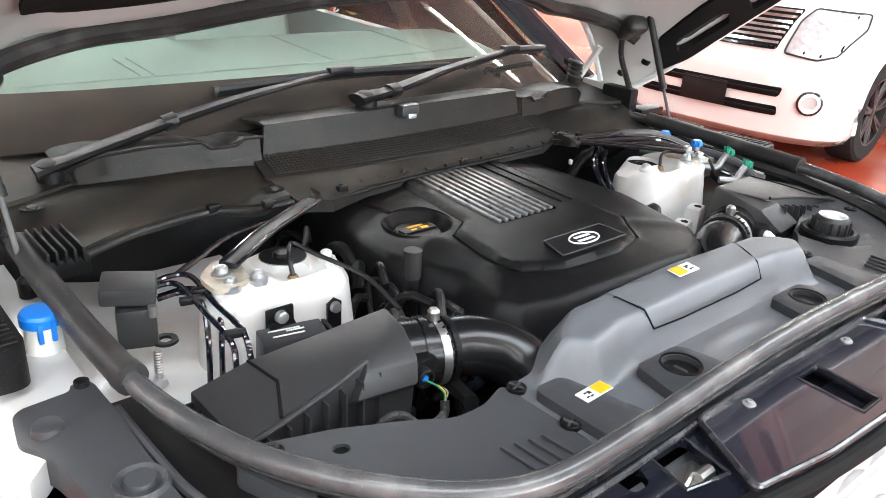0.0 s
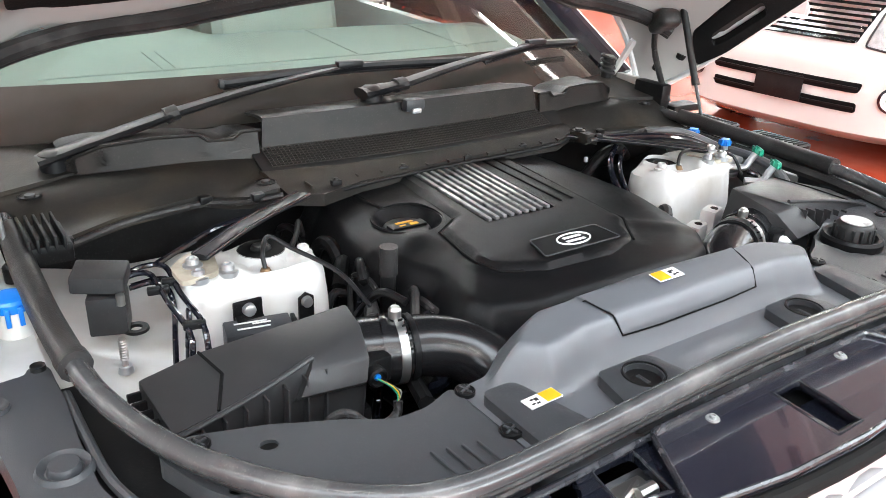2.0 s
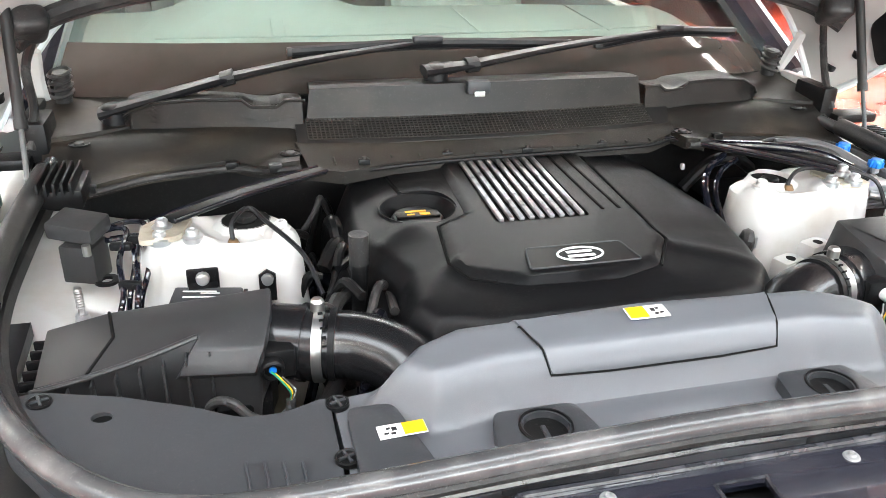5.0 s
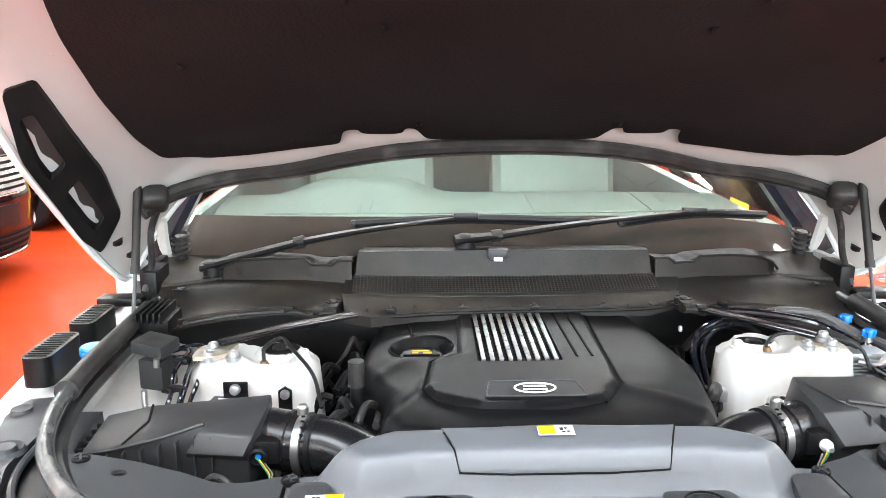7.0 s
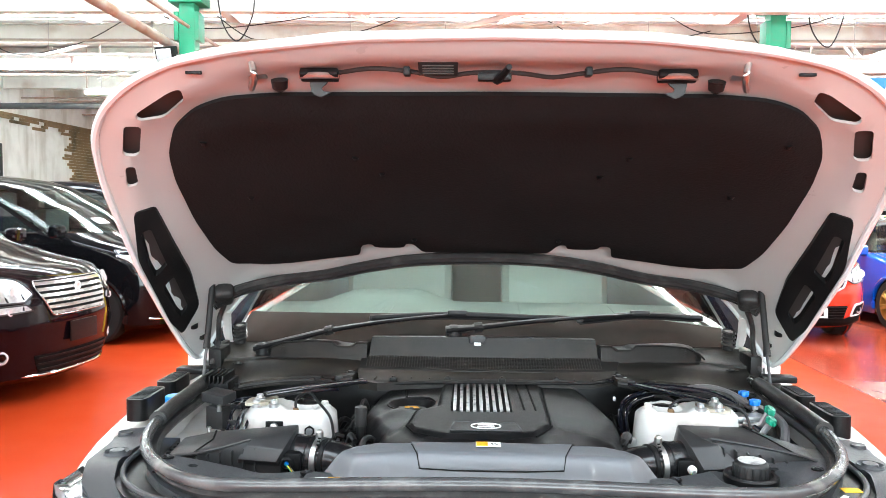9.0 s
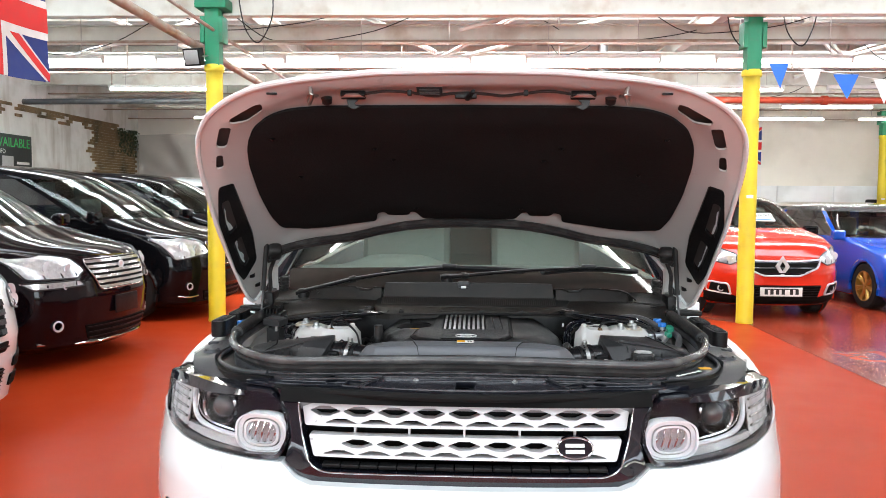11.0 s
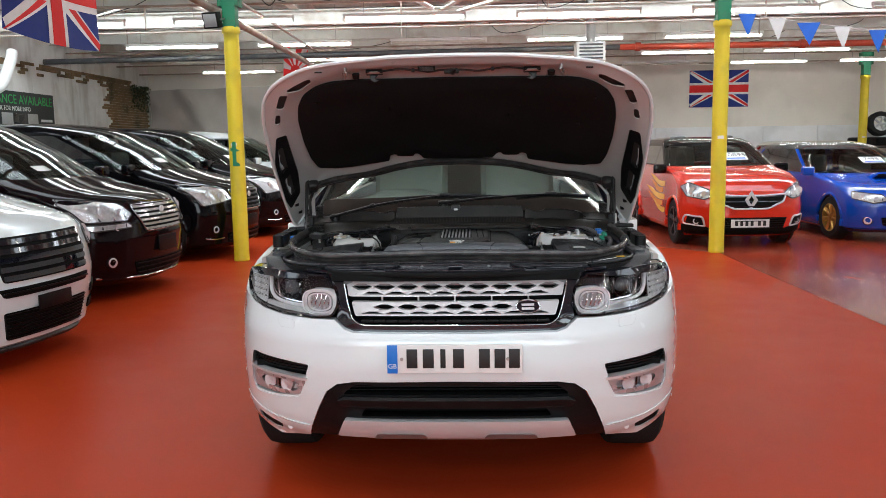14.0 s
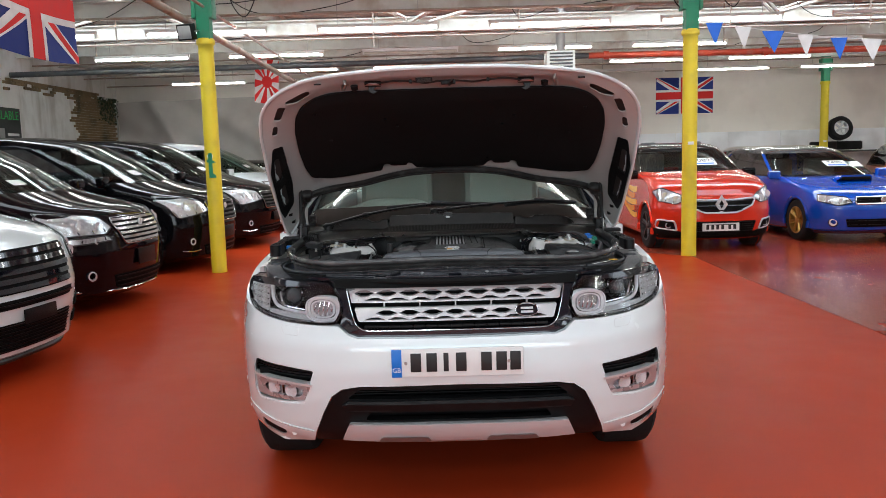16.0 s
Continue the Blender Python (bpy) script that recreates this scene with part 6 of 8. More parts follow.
# air boxes and ducts
LIDP = mat("lid_plastic", (0.027, 0.027, 0.028), 0.34, var=0.15, scale=45, bump=0.12, bscale=1000, dirt=((0.035, 0.034, 0.033), 0.25, 14), spec=0.35, specks=0.05)
ZINC = mat("zinc_clamp", (0.36, 0.36, 0.35), 0.36, metal=0.9, var=0.2, scale=40)
def airbox(s):
    def prism(pts, zlow, grow=0.0):
        """A faceted block below the corner points."""
        bm = bmesh.new()
        cx, cy = sum(p[0] for p in pts) / len(pts), sum(p[1] for p in pts) / len(pts)
        hi = [bm.verts.new((s * x, y, z)) for x, y, z in pts]
        lo = [bm.verts.new((s * (x + grow * (x - cx)), y + grow * (y - cy), zlow)) for x, y, z in pts]
        n = len(pts)
        for k in range(n):
            bm.faces.new((hi[k], hi[(k + 1) % n], lo[(k + 1) % n], lo[k]))
        mid = bm.verts.new((s * cx, cy, sum(p[2] for p in pts) / n))
        for k in range(n):
            bm.faces.new((hi[k], hi[(k + 1) % n], mid))
        bm.faces.new(lo)
        bmesh.ops.recalc_face_normals(bm, faces=bm.faces)
        sharp = [e for e in bm.edges if len(e.link_faces) == 2 and e.calc_face_angle(0) > 0.5]
        bmesh.ops.bevel(bm, geom=sharp, offset=0.004, segments=2, affect="EDGES", profile=0.6)
        return bm

    def moulded():
        """The lid: a flat top with a folded front edge, and a rounded nose beside the duct."""
        bm = bmesh.new()
        v = lambda x, y, z: bm.verts.new((s * x, y, z))
        A, Bk, C, D, E, F = v(0.698, 0.512, 1.005), v(0.703, 0.632, 1.010), v(0.628, 0.632, 1.026), v(0.431, 0.613, 1.050), v(0.517, 0.533, 1.039), v(0.642, 0.521, 1.009)
        G = v(0.618, 0.575, 1.022)
        if s > 0:
            D.co, C.co, E.co, Bk.co, G.co = (0.438, 0.650, 1.054), (0.590, 0.662, 1.048), (0.478, 0.556, 1.050), (0.706, 0.600, 1.022), (0.622, 0.600, 1.040)
            F.co, A.co = (0.655, 0.530, 1.028), (0.700, 0.520, 1.016)
        n1, n2, n3, n4 = v(0.528, 0.520, 1.028), v(0.546, 0.512, 0.998), v(0.548, 0.528, 0.985), v(0.548, 0.535, 0.88)
        d1, d2, d3, d4 = v(0.434, 0.566, 1.041), v(0.446, 0.520, 1.020), v(0.458, 0.503, 0.996), v(0.458, 0.518, 0.984)
        d5, db = v(0.458, 0.522, 0.88), v(0.431, 0.613, 0.88)
        a0, b0, c0 = v(0.698, 0.522, 0.88), v(0.703, 0.632, 0.88), v(0.628, 0.632, 0.88)
        f0 = v(0.642, 0.530, 0.88)
        if s > 0:
            db.co, d1.co, d2.co, n1.co = (0.400, 0.655, 0.88), (0.430, 0.600, 1.050), (0.440, 0.545, 1.034), (0.500, 0.542, 1.040)
        for q in ((A, F, G, Bk), (Bk, G, C), (G, F, E, C), (C, E, D), (E, n1, d1, D), (n1, d2, d1), (n1, n2, d3, d2), (n2, n3, d4, d3), (n3, n4, d5, d4),
                  (A, a0, f0, F), (F, f0, n4, n3), (F, n3, n2, n1, E), (A, Bk, b0, a0), (Bk, C, c0, b0), (C, D, db, c0), (D, d1, d2, d3, d4, d5, db)):
            bm.faces.new(q)
        bmesh.ops.triangulate(bm, faces=[f for f in bm.faces if len(f.verts) > 4])
        bmesh.ops.recalc_face_normals(bm, faces=bm.faces)
        sharp = [e for e in bm.edges if len(e.link_faces) == 2 and e.calc_face_angle(0) > 0.5]
        bmesh.ops.bevel(bm, geom=sharp, offset=0.0045, segments=2, affect="EDGES", profile=0.6)
        return bm

    b = part("air_box", moulded(), LIDP, car, "black plastic air filter box with ribs", angle=28)
    part("box_edge", TB([(s * 0.700, 0.506, 1.003), (s * 0.642, 0.517, 1.008), (s * 0.575, 0.525, 1.022), (s * 0.520, 0.531, 1.038)] if s < 0 else [(0.700, 0.517, 1.015), (0.655, 0.527, 1.027), (0.570, 0.542, 1.040), (0.482, 0.553, 1.050)], 0.0036, 8, 3), LIDP, b)
    part("box_groove", TB([(0.590, 0.660, 1.048), (0.622, 0.600, 1.0402), (0.655, 0.531, 1.0285)] if s > 0 else [(s * 0.628, 0.630, 1.0262), (s * 0.618, 0.575, 1.0225), (s * 0.642, 0.523, 1.0095)], 0.0022, 6, 0), DARK, b)
    for k in range(8):
        x = 0.690 - 0.026 * k
        y = 0.520 + 0.06 * (0.69 - x)
        part("rib", B((s * x, y - 0.004 + (0.014 if s > 0 else 0), (0.950 if s < 0 else 0.962) + 0.12 * (0.69 - x)), (0.0026, 0.022 if s < 0 else 0.030, 0.084 + 0.1 * (0.69 - x)), 0.0008), LIDP, b)
    for k in range(6):
        part("side_clip", B((s * 0.708, 0.515 + 0.022 * k, 0.992), (0.022, 0.006, 0.012), 0.002), PLASTIC, b)
    part("box_lower", prism([(0.712, 0.500, 0.940), (0.712, 0.64, 0.940), (0.44, 0.62, 0.940), (0.44, 0.525, 0.940), (0.52, 0.512, 0.940)], 0.86), PLASTIC, b, angle=25)
    if s < 0:
        part("box_bracket", sheet([(0, 0), (0.024, 0), (0.024, 0.042), (0.012, 0.050), (0, 0.042)], lambda u, v: (-0.420 - u, 0.735, 0.962 + v), (0, 0.004, 0), step=0.03), PLASTIC, b)
        part("bracket_bolt", L([(0.009, 0), (0.008, 0.007), (0, 0.008)], pose(-0.432, 0.735, 0.998, 90), 12), ALU, b)
    # flow sensor tube, clamp and curved duct
    d = part("intake_duct", TB([(s * 0.415, 0.585, 0.985), (s * 0.375, 0.572, 0.983), (s * 0.325, 0.560, 0.980), (s * 0.275, 0.530, 0.965), (s * 0.245, 0.480, 0.935), (s * 0.235, 0.43, 0.90)], 0.044, 20, 6), BLACKG, car, "black intake duct with steel clamp")
    part("sensor_tube", TB([(s * 0.435, 0.592, 0.985), (s * 0.375, 0.572, 0.983)], 0.048, 20, 0), BLACKG, d)
    part("clamp", TB([(s * 0.381, 0.574, 0.983), (s * 0.369, 0.571, 0.983)], 0.0492, 26, 0), ZINC, d, "slotted steel hose clamp")
    for k in range(9):
        a = math.radians(28 + 13 * k)
        part("clamp_slot", B((s * 0.375, 0.5725 - 0.0494 * math.cos(a), 0.983 + 0.0494 * math.sin(a)), (0.006, 0.004, 0.0022), 0, Euler((-a, 0, 0)).to_matrix()), DARK, d)
    part("duct_collar", TB([(s * 0.398, 0.580, 0.984), (s * 0.390, 0.577, 0.984)], 0.0505, 24, 0), BLACKG, d)
    part("duct_print", B((s * 0.300, 0.5185, 1.000), (0.020, 0.002, 0.004), 0, Euler((0.5, 0, 0)).to_matrix()), ZINC, d)
    part("clamp_band", TB([(s * 0.362, 0.569, 0.983), (s * 0.354, 0.567, 0.983)], 0.0475, 22, 0), PLASTIC, d)
    part("clamp_screw", L([(0.009, 0), (0.009, 0.012), (0.006, 0.016), (0, 0.016)], pose(s * 0.377, 0.575, 1.032), 12), STEEL, d)
    sn = part("sensor", B((s * 0.428, 0.540, 0.990), (0.036, 0.030, 0.038), 0.004), PLASTIC, d)
    plug = L([(0.014, -0.012), (0.014, 0.010), (0.011, 0.012), (0.010, 0.006), (0, 0.006)] if s < 0 else [(0.009, -0.010), (0.010, 0.004), (0.007, 0.010), (0.005, 0.016), (0, 0.016)], pose(s * 0.438, 0.522, 0.990, 90), 16)
    part("sensor_plug", plug, PLASTIC if s < 0 else WLABEL, sn)
    part("plug_seal", L([(0.0042, 0.012), (0.004, 0.018), (0, 0.018)] if s > 0 else [(0.0048, 0.006), (0.0045, 0.009), (0, 0.009)], pose(s * 0.438, 0.522, 0.990, 90), 14), BLUE if s < 0 else ALU, sn)
    for k, mt in enumerate((GREEN, YELLOWL, BLACKL, ALU)):
        part("wire", TB([(s * (0.440 - 0.004 * k), 0.512, 0.990 - 0.003 * k), (s * (0.430 - 0.004 * k), 0.500, 0.984 - 0.003 * k), (s * (0.420 - 0.002 * k), 0.496, 0.970), (s * 0.420, 0.494, 0.958)], 0.0013, 6, 4), mt, sn)
    loom = [(s * 0.420, 0.494, 0.960), (s * 0.424, 0.489, 0.945), (s * 0.445, 0.487, 0.937), (s * 0.468, 0.490, 0.945), (s * 0.485, 0.495, 0.962), (s * 0.502, 0.500, 0.966), (s * 0.515, 0.508, 0.948), (s * 0.512, 0.51, 0.90)]
    part("sensor_loom", TB(loom, 0.0062, 10, 6), RUBBER, sn)
    for q in smooth_path(loom, 6)[3:30:4]:
        part("loom_tape", L([(0.0068, -0.0018), (0.0070, 0.0), (0.0068, 0.0018)], Matrix.Translation(q) @ pose(0, 0, 0, 0, 60, 0), 10), PLATE, sn)
    part("duct_bellows", TB([(s * 0.30, 0.545, 0.96), (s * 0.265, 0.575, 0.94), (s * 0.24, 0.60, 0.91)], 0.036, 14, 5), RUBBER, d)


two_sided(airbox)

# ---- cowl, wipers and small parts ----
def cowl_z(u, v):
    return lerp([(0.98, 1.074), (1.0, 1.077), (1.045, 1.094), (1.10, 1.116), (1.155, 1.164), (1.175, 1.169), (1.30, 1.172)], v - 0.25 * u * u) - 0.02 * u * u


part("cowl_lip", sheet([(-0.345, 0.985), (-0.29, 0.955), (-0.20, 0.985), (0, 0.995), (0.20, 1.0), (0.30, 1.005), (0.36, 1.03), (0.38, 1.075), (0.20, 1.05), (0, 1.04), (-0.20, 1.05), (-0.36, 1.075)], lambda u, v: (u, v, 1.070 + 0.018 * step01(0.97, 1.03, v - 0.2 * u * u)), (0, 0, -0.022), step=0.02), DUSTY, car, "dusty grey cowl edge strip")
for k in range(13):
    x = -0.30 + 0.05 * k
    y = 0.992 + 0.05 * abs(x) - (0.02 if x < -0.22 else 0)
    if k % 3 == 1:
        cl = part("cowl_clip", B((x, y + 0.004, 1.074), (0.020, 0.012, 0.012), 0.003), PLASTIC, car)
        part("clip_pin", L([(0.005, 0), (0.004, 0.004), (0, 0.004)], pose(x, y + 0.004, 1.080), 10), COWL, cl)
    else:
        part("cowl_rib", B((x, y + 0.010, 1.076), (0.0035, 0.030, 0.006), 0.001), DUSTY, car)
part("drip_rail", TB([(-0.33, 0.985, 1.066), (-0.27, 0.972, 1.064), (-0.16, 0.984, 1.066), (0, 0.991, 1.067), (0.18, 0.996, 1.067), (0.30, 1.004, 1.068), (0.355, 1.024, 1.070)], 0.0040, 8, 5), PLASTIC, car)


def cowl_front(u, v):
    """The upright face of the centre panel, then its top going back to the glass."""
    e = (u / 0.33) ** 2
    if v < 1:
        return (u, 1.098 + 0.022 * e + 0.012 * v, 1.116 - 0.016 * e + (0.057 + 0.010 * e) * v)
    w = v - 1
    return (u, 1.110 + 0.022 * e + 0.15 * w, 1.173 - 0.006 * e - 0.016 * step01(0.05, 0.9, w))


part("cowl_centre", sheet(rounded([(-0.335, 0.0), (0.335, 0.0), (0.325, 1.05), (0.315, 2.0), (-0.315, 2.0), (-0.325, 1.05)], 0.01), cowl_front, (0, 0.006, -0.006), step=0.035), COWL, car, "smooth grey black cowl centre panel")
MESHP = rounded([(-0.355, 1.062), (-0.2, 1.042), (0, 1.036), (0.2, 1.042), (0.37, 1.066), (0.395, 1.125), (0.36, 1.13), (0.2, 1.106), (0, 1.10), (-0.2, 1.106), (-0.355, 1.13)], 0.008)
mesh_mat = mat("intake_mesh", (0.012, 0.012, 0.012), 0.6)
mp = part("intake_mesh", sheet(MESHP, lambda u, v: (u, v, cowl_z(u, v) - 0.001), (0, 0, -0.006), step=0.03), mesh_mat, car, "fine black honeycomb intake mesh")
bm = bmesh.new()
for k in range(88):
    x = -0.335 + 0.0077 * k
    if x < 0.35:
        y0 = 1.042 + 0.25 * x * x
        tube(bm, [(x, y0, cowl_z(x, y0) + 0.002), (x, y0 + 0.056, cowl_z(x, y0 + 0.056) + 0.002)], 0.0013, 4, 0)
for k in range(9):
    y = 1.043 + 0.0066 * k
    tube(bm, [(x, y + 0.25 * x * x, cowl_z(x, y + 0.25 * x * x) + 0.0022) for x in [-0.335 + 0.067 * i for i in range(11)]], 0.0011, 4, 0)
tagged(part("mesh_weave", bm, mat("weave_grey", (0.034, 0.032, 0.030), 0.4, dirt=((0.07, 0.058, 0.045), 0.4, 9)), mp), kind="stuff")


def cowl_side(s):
    out = [(0.36, 0.975), (0.35, 1.115), (0.50, 1.145), (0.64, 1.185), (0.67, 1.215), (0.73, 1.20), (0.785, 1.17), (0.785, 1.12), (0.765, 1.035), (0.70, 1.03), (0.60, 1.05), (0.47, 1.055), (0.43, 1.03), (0.41, 0.99)]

    def fn(u, v):
        a = abs(u)
        z = 1.058 + 0.040 * step01(1.02, 1.13, v - 0.10 * (a - 0.36)) + 0.03 * step01(0.45, 0.37, a) * step01(1.09, 1.0, v) - 0.012 * step01(0.6, 0.75, a)
        return (u, v, z + 0.005 * math.sin(12 * a + 8 * v))

    wall_line = [(0.335, 1.112, 1.150), (0.37, 1.117, 1.150), (0.385, 1.119, 1.138), (0.43, 1.127, 1.138), (0.445, 1.131, 1.150), (0.52, 1.151, 1.148), (0.60, 1.175, 1.138), (0.645, 1.195, 1.118), (0.668, 1.215, 1.098)]
    base = [(q[0], q[1]) for q in wall_line]

    def back(u, v):
        """The raised step of the wiper trough: up its face, then back to the glass."""
        x = abs(u)
        y0 = lerp([(q[0], q[1]) for q in wall_line], x)
        zt = lerp([(q[0], q[2]) for q in wall_line], x)
        if v < 1:
            return (u, y0 + 0.010 * v, 1.090 + (zt - 1.090) * v)
        w = v - 1
        yg = 1.215 + 0.24 * (x / 0.8) ** 2 + 0.05
        return (u, y0 + 0.010 + (yg - y0 - 0.010) * w, zt + (1.128 - zt) * step01(0.0, 0.9, w))

    c = part("cowl_side", sheet(flip(rounded(out, 0.012), s), fn, (0, 0, -0.022), step=0.016), DUSTY, car, "dusty black cowl side panel")
    part("wiper_trough", sheet(flip([(0.340, 0.0), (0.655, 0.0), (0.655, 1.0), (0.655, 2.0), (0.340, 2.0)], s), back, (0, 0.004, -0.004), step=0.022), COWL, c, "raised black wiper trough")
    part("trough_lip", TB([(s * x, y + 0.006, z) for x, y, z in wall_line], 0.003, 6, 0), COWL, c)
    deck = [(0.64, 1.20), (0.80, 1.15), (0.82, 1.42), (0.72, 1.40), (0.64, 1.36)]
    part("cowl_end", sheet(flip(deck, s), lambda u, v: (u, v, 1.094 + 0.10 * (v - 1.2)), (0, 0, -0.02), step=0.03), DUSTY, c)
    for x, y in ((0.726, 1.147), (0.372, 1.017)):
        z = fn(s * x, y)[2]
        part("screw_well", L([(0.019, 0.001), (0.017, 0.003), (0.013, -0.001), (0, -0.001)], pose(s * x, y, z), 18), PLASTIC, c)
        part("screw", L([(0.009, 0.0), (0.008, 0.005), (0, 0.005)], pose(s * x, y, z), 12), BLACKL, c)
    part("cowl_seal", TB([(s * x, y, fn(s * x, y)[2] - 0.010) for x, y in ((0.765, 1.028), (0.70, 1.023), (0.60, 1.042), (0.48, 1.048), (0.425, 1.02), (0.40, 0.985), (0.36, 0.97))], 0.006, 8, 5), RUBBER, c)
    for x, y in ((0.70, 1.026), (0.47, 1.048), (0.40, 0.985)):
        part("lug", B((s * x, y, fn(s * x, y)[2] - 0.004), (0.022, 0.016, 0.014), 0.003), PLASTIC, c)
    # bellows and bracket by the hinge
    for k in range(4):
        part("bellows_ring", L([(0.020, -0.004), (0.024, 0.0), (0.020, 0.004)], pose(s * 0.775, 1.335, 1.125 + 0.013 * k, 12, s * 10, 0), 16), RUBBER, car)
    part("bellows_core", TB([(s * 0.775, 1.338, 1.105), (s * 0.770, 1.328, 1.166)], 0.016, 12, 0), RUBBER, car)
    part("hinge_bracket", B((s * 0.815, 1.25, 1.07), (0.02, 0.16, 0.10), 0.006), BARE if s > 0 else PLASTIC, car)
    part("bracket_box", B((s * 0.79, 1.18, 1.085), (0.035, 0.10, 0.08), 0.008), PLASTIC, car)
    # wing vents and corner plate
    for y, ln in ((0.815, 0.15), (1.005, 0.14)) if s < 0 else ((0.835, 0.15), (1.03, 0.14)):
        vb = part("wing_vent", sheet(rounded([(s * 0.868 - 0.026, y - ln / 2), (s * 0.868 + 0.026, y - ln / 2), (s * 0.868 + 0.026, y + ln / 2), (s * 0.868 - 0.026, y + ln / 2)], 0.022), flat(1.068 if s < 0 else 1.049), (0, 0, -0.055), step=0.02), PLASTIC, car, "black rubber intake box with slatted top")
        for i in range(11):
            part("slat", B((s * 0.868, y - ln / 2 + 0.014 + i * (ln - 0.028) / 10, 1.0672 if s < 0 else 1.0495), (0.038, 0.0035, 0.006), 0.001), PLASTIC, vb)
    part("wing_rest", B((s * 0.85, 1.13, 1.062), (0.10, 0.05, 0.02), 0.006), PLASTIC, car)
    pl = [(0.876, 0.715), (0.813, 0.713), (0.808, 0.728), (0.790, 0.728), (0.784, 0.715), (0.784, 0.69), (0.782, 0.64), (0.785, 0.56), (0.784, 0.462), (0.755, 0.375), (0.705, 0.305), (0.65, 0.262), (0.68, 0.245), (0.75, 0.285), (0.82, 0.37), (0.850, 0.46), (0.854, 0.52), (0.862, 0.60), (0.871, 0.63), (0.884, 0.66)]
    cp = part("wing_corner_cover", sheet(flip(rounded(pl, 0.012), s), lambda u, v: (u, v, 1.008 - 0.9 * max(0, abs(u) - 0.85) ** 1.3 - 0.04 * step01(0.45, 0.25, v)), (0, 0, -0.04), [], 0.02), PLATE, car, "grey black moulded corner cover")
    part("rubber_stop", L([(0.030, -0.004), (0.026, 0.004), (0.018, -0.003), (0.015, 0.006), (0, 0.007)], pose(s * 0.808, 0.510, 1.010), 22), PLATE, cp)
    part("plug", L([(0.018, -0.004), (0.016, 0.005), (0.010, 0.003), (0, 0.003)], pose(s * 0.853, 0.656, 1.008), 18), PLATE, cp)
    part("lobe_plug", L([(0.010, -0.004), (0.009, 0.004), (0.005, 0.002), (0, 0.002)], pose(s * 0.797, 0.720, 1.010), 14), PLASTIC, cp)
    # gutter between cover and seal
    gut = [(0.79, 0.69), (0.788, 0.60), (0.788, 0.47), (0.76, 0.38), (0.705, 0.305), (0.63, 0.262), (0.56, 0.243), (0.54, 0.275), (0.60, 0.312), (0.66, 0.388), (0.705, 0.48), (0.73, 0.58), (0.735, 0.69)]
    part("gutter", sheet(flip(gut, s), flat(0.990), (0, 0, -0.02), step=0.03), PLASTIC, car)
    part("gutter_lip", TB([(s * u, v, 1.000) for u, v in ((0.778, 0.66), (0.776, 0.56), (0.770, 0.47), (0.742, 0.39), (0.69, 0.318), (0.63, 0.272), (0.565, 0.252))], 0.006, 8, 5), PLATE, car)


two_sided(cowl_side)

# slam panel ahead of the seal
RIMG = mat("worn_gloss_rim", (0.022, 0.022, 0.026), 0.20, var=0.2, coat=0.5, dirt=((0.16, 0.16, 0.17), 0.3, 40))
SLAM = both([(0, 0.104), (0.15, 0.112), (0.29, 0.132), (0.44, 0.16), (0.52, 0.19), (0.62, 0.238), (0.60, 0.272), (0.50, 0.250), (0.36, 0.250), (0, 0.258)])
slam_z = lambda v: 0.981 + 0.03 * (v - 0.10)
holes = [rounded([(-0.036, 0.126), (0.032, 0.126), (0.040, 0.226), (-0.034, 0.226)], 0.006)] + [q for p in ([(0.272, 0.172), (0.338, 0.185), (0.328, 0.242), (0.262, 0.242)], [(0.362, 0.215), (0.392, 0.215), (0.392, 0.246), (0.350, 0.246)]) for q in (rounded(p, 0.01), rounded(mirror(p), 0.01))]
slam = part("slam_panel", sheet(SLAM, lambda u, v: (u, v, slam_z(v)), (0, 0, -0.012), holes, 0.02), GLOSS, car, "gloss black slam panel with openings")
TRAP = rounded([(-0.228, 0.246), (0.228, 0.246), (0.285, 0.135), (0.15, 0.115), (0, 0.108), (-0.15, 0.115), (-0.285, 0.135)], 0.012)
part("slam_insert", sheet(TRAP, lambda u, v: (u, v, slam_z(v) + 0.006), (0, 0, -0.008), [rounded([(-0.028, 0.130), (0.024, 0.130), (0.032, 0.222), (-0.026, 0.222)], 0.006)], 0.02), mat("scuffed_gloss", (0.016, 0.016, 0.024), 0.16, var=0.15, coat=1.0, dirt=((0.10, 0.10, 0.11), 0.25, 8), specks=0.05), slam)
part("insert_rim", TB([(u, v, slam_z(v) + 0.010) for u, v in TRAP + TRAP[:1]], 0.0042, 8, 0), RIMG, slam)
part("slam_front", sheet([(-0.50, 0.950), (0.50, 0.950), (0.50, 0.984), (-0.50, 0.984)], nose(-0.004), (0, 0.012, 0), step=0.03), DARK, slam)
part("front_lip", TB([(u, v - 0.006, 0.975) for u, v in ((-0.52, 0.192), (-0.44, 0.16), (-0.29, 0.132), (-0.15, 0.112), (0, 0.104), (0.15, 0.112), (0.29, 0.132), (0.44, 0.16), (0.52, 0.192))], 0.011, 10, 5), mat("matt_rubber", (0.010, 0.010, 0.010), 0.85, spec=0.1), slam)
# black plate hides the bright tray, painting the opening's depth dark
part("insert_well_shade", B((0.002, 0.180, 0.958), (0.16, 0.135, 0.004), 0), DARK, slam)
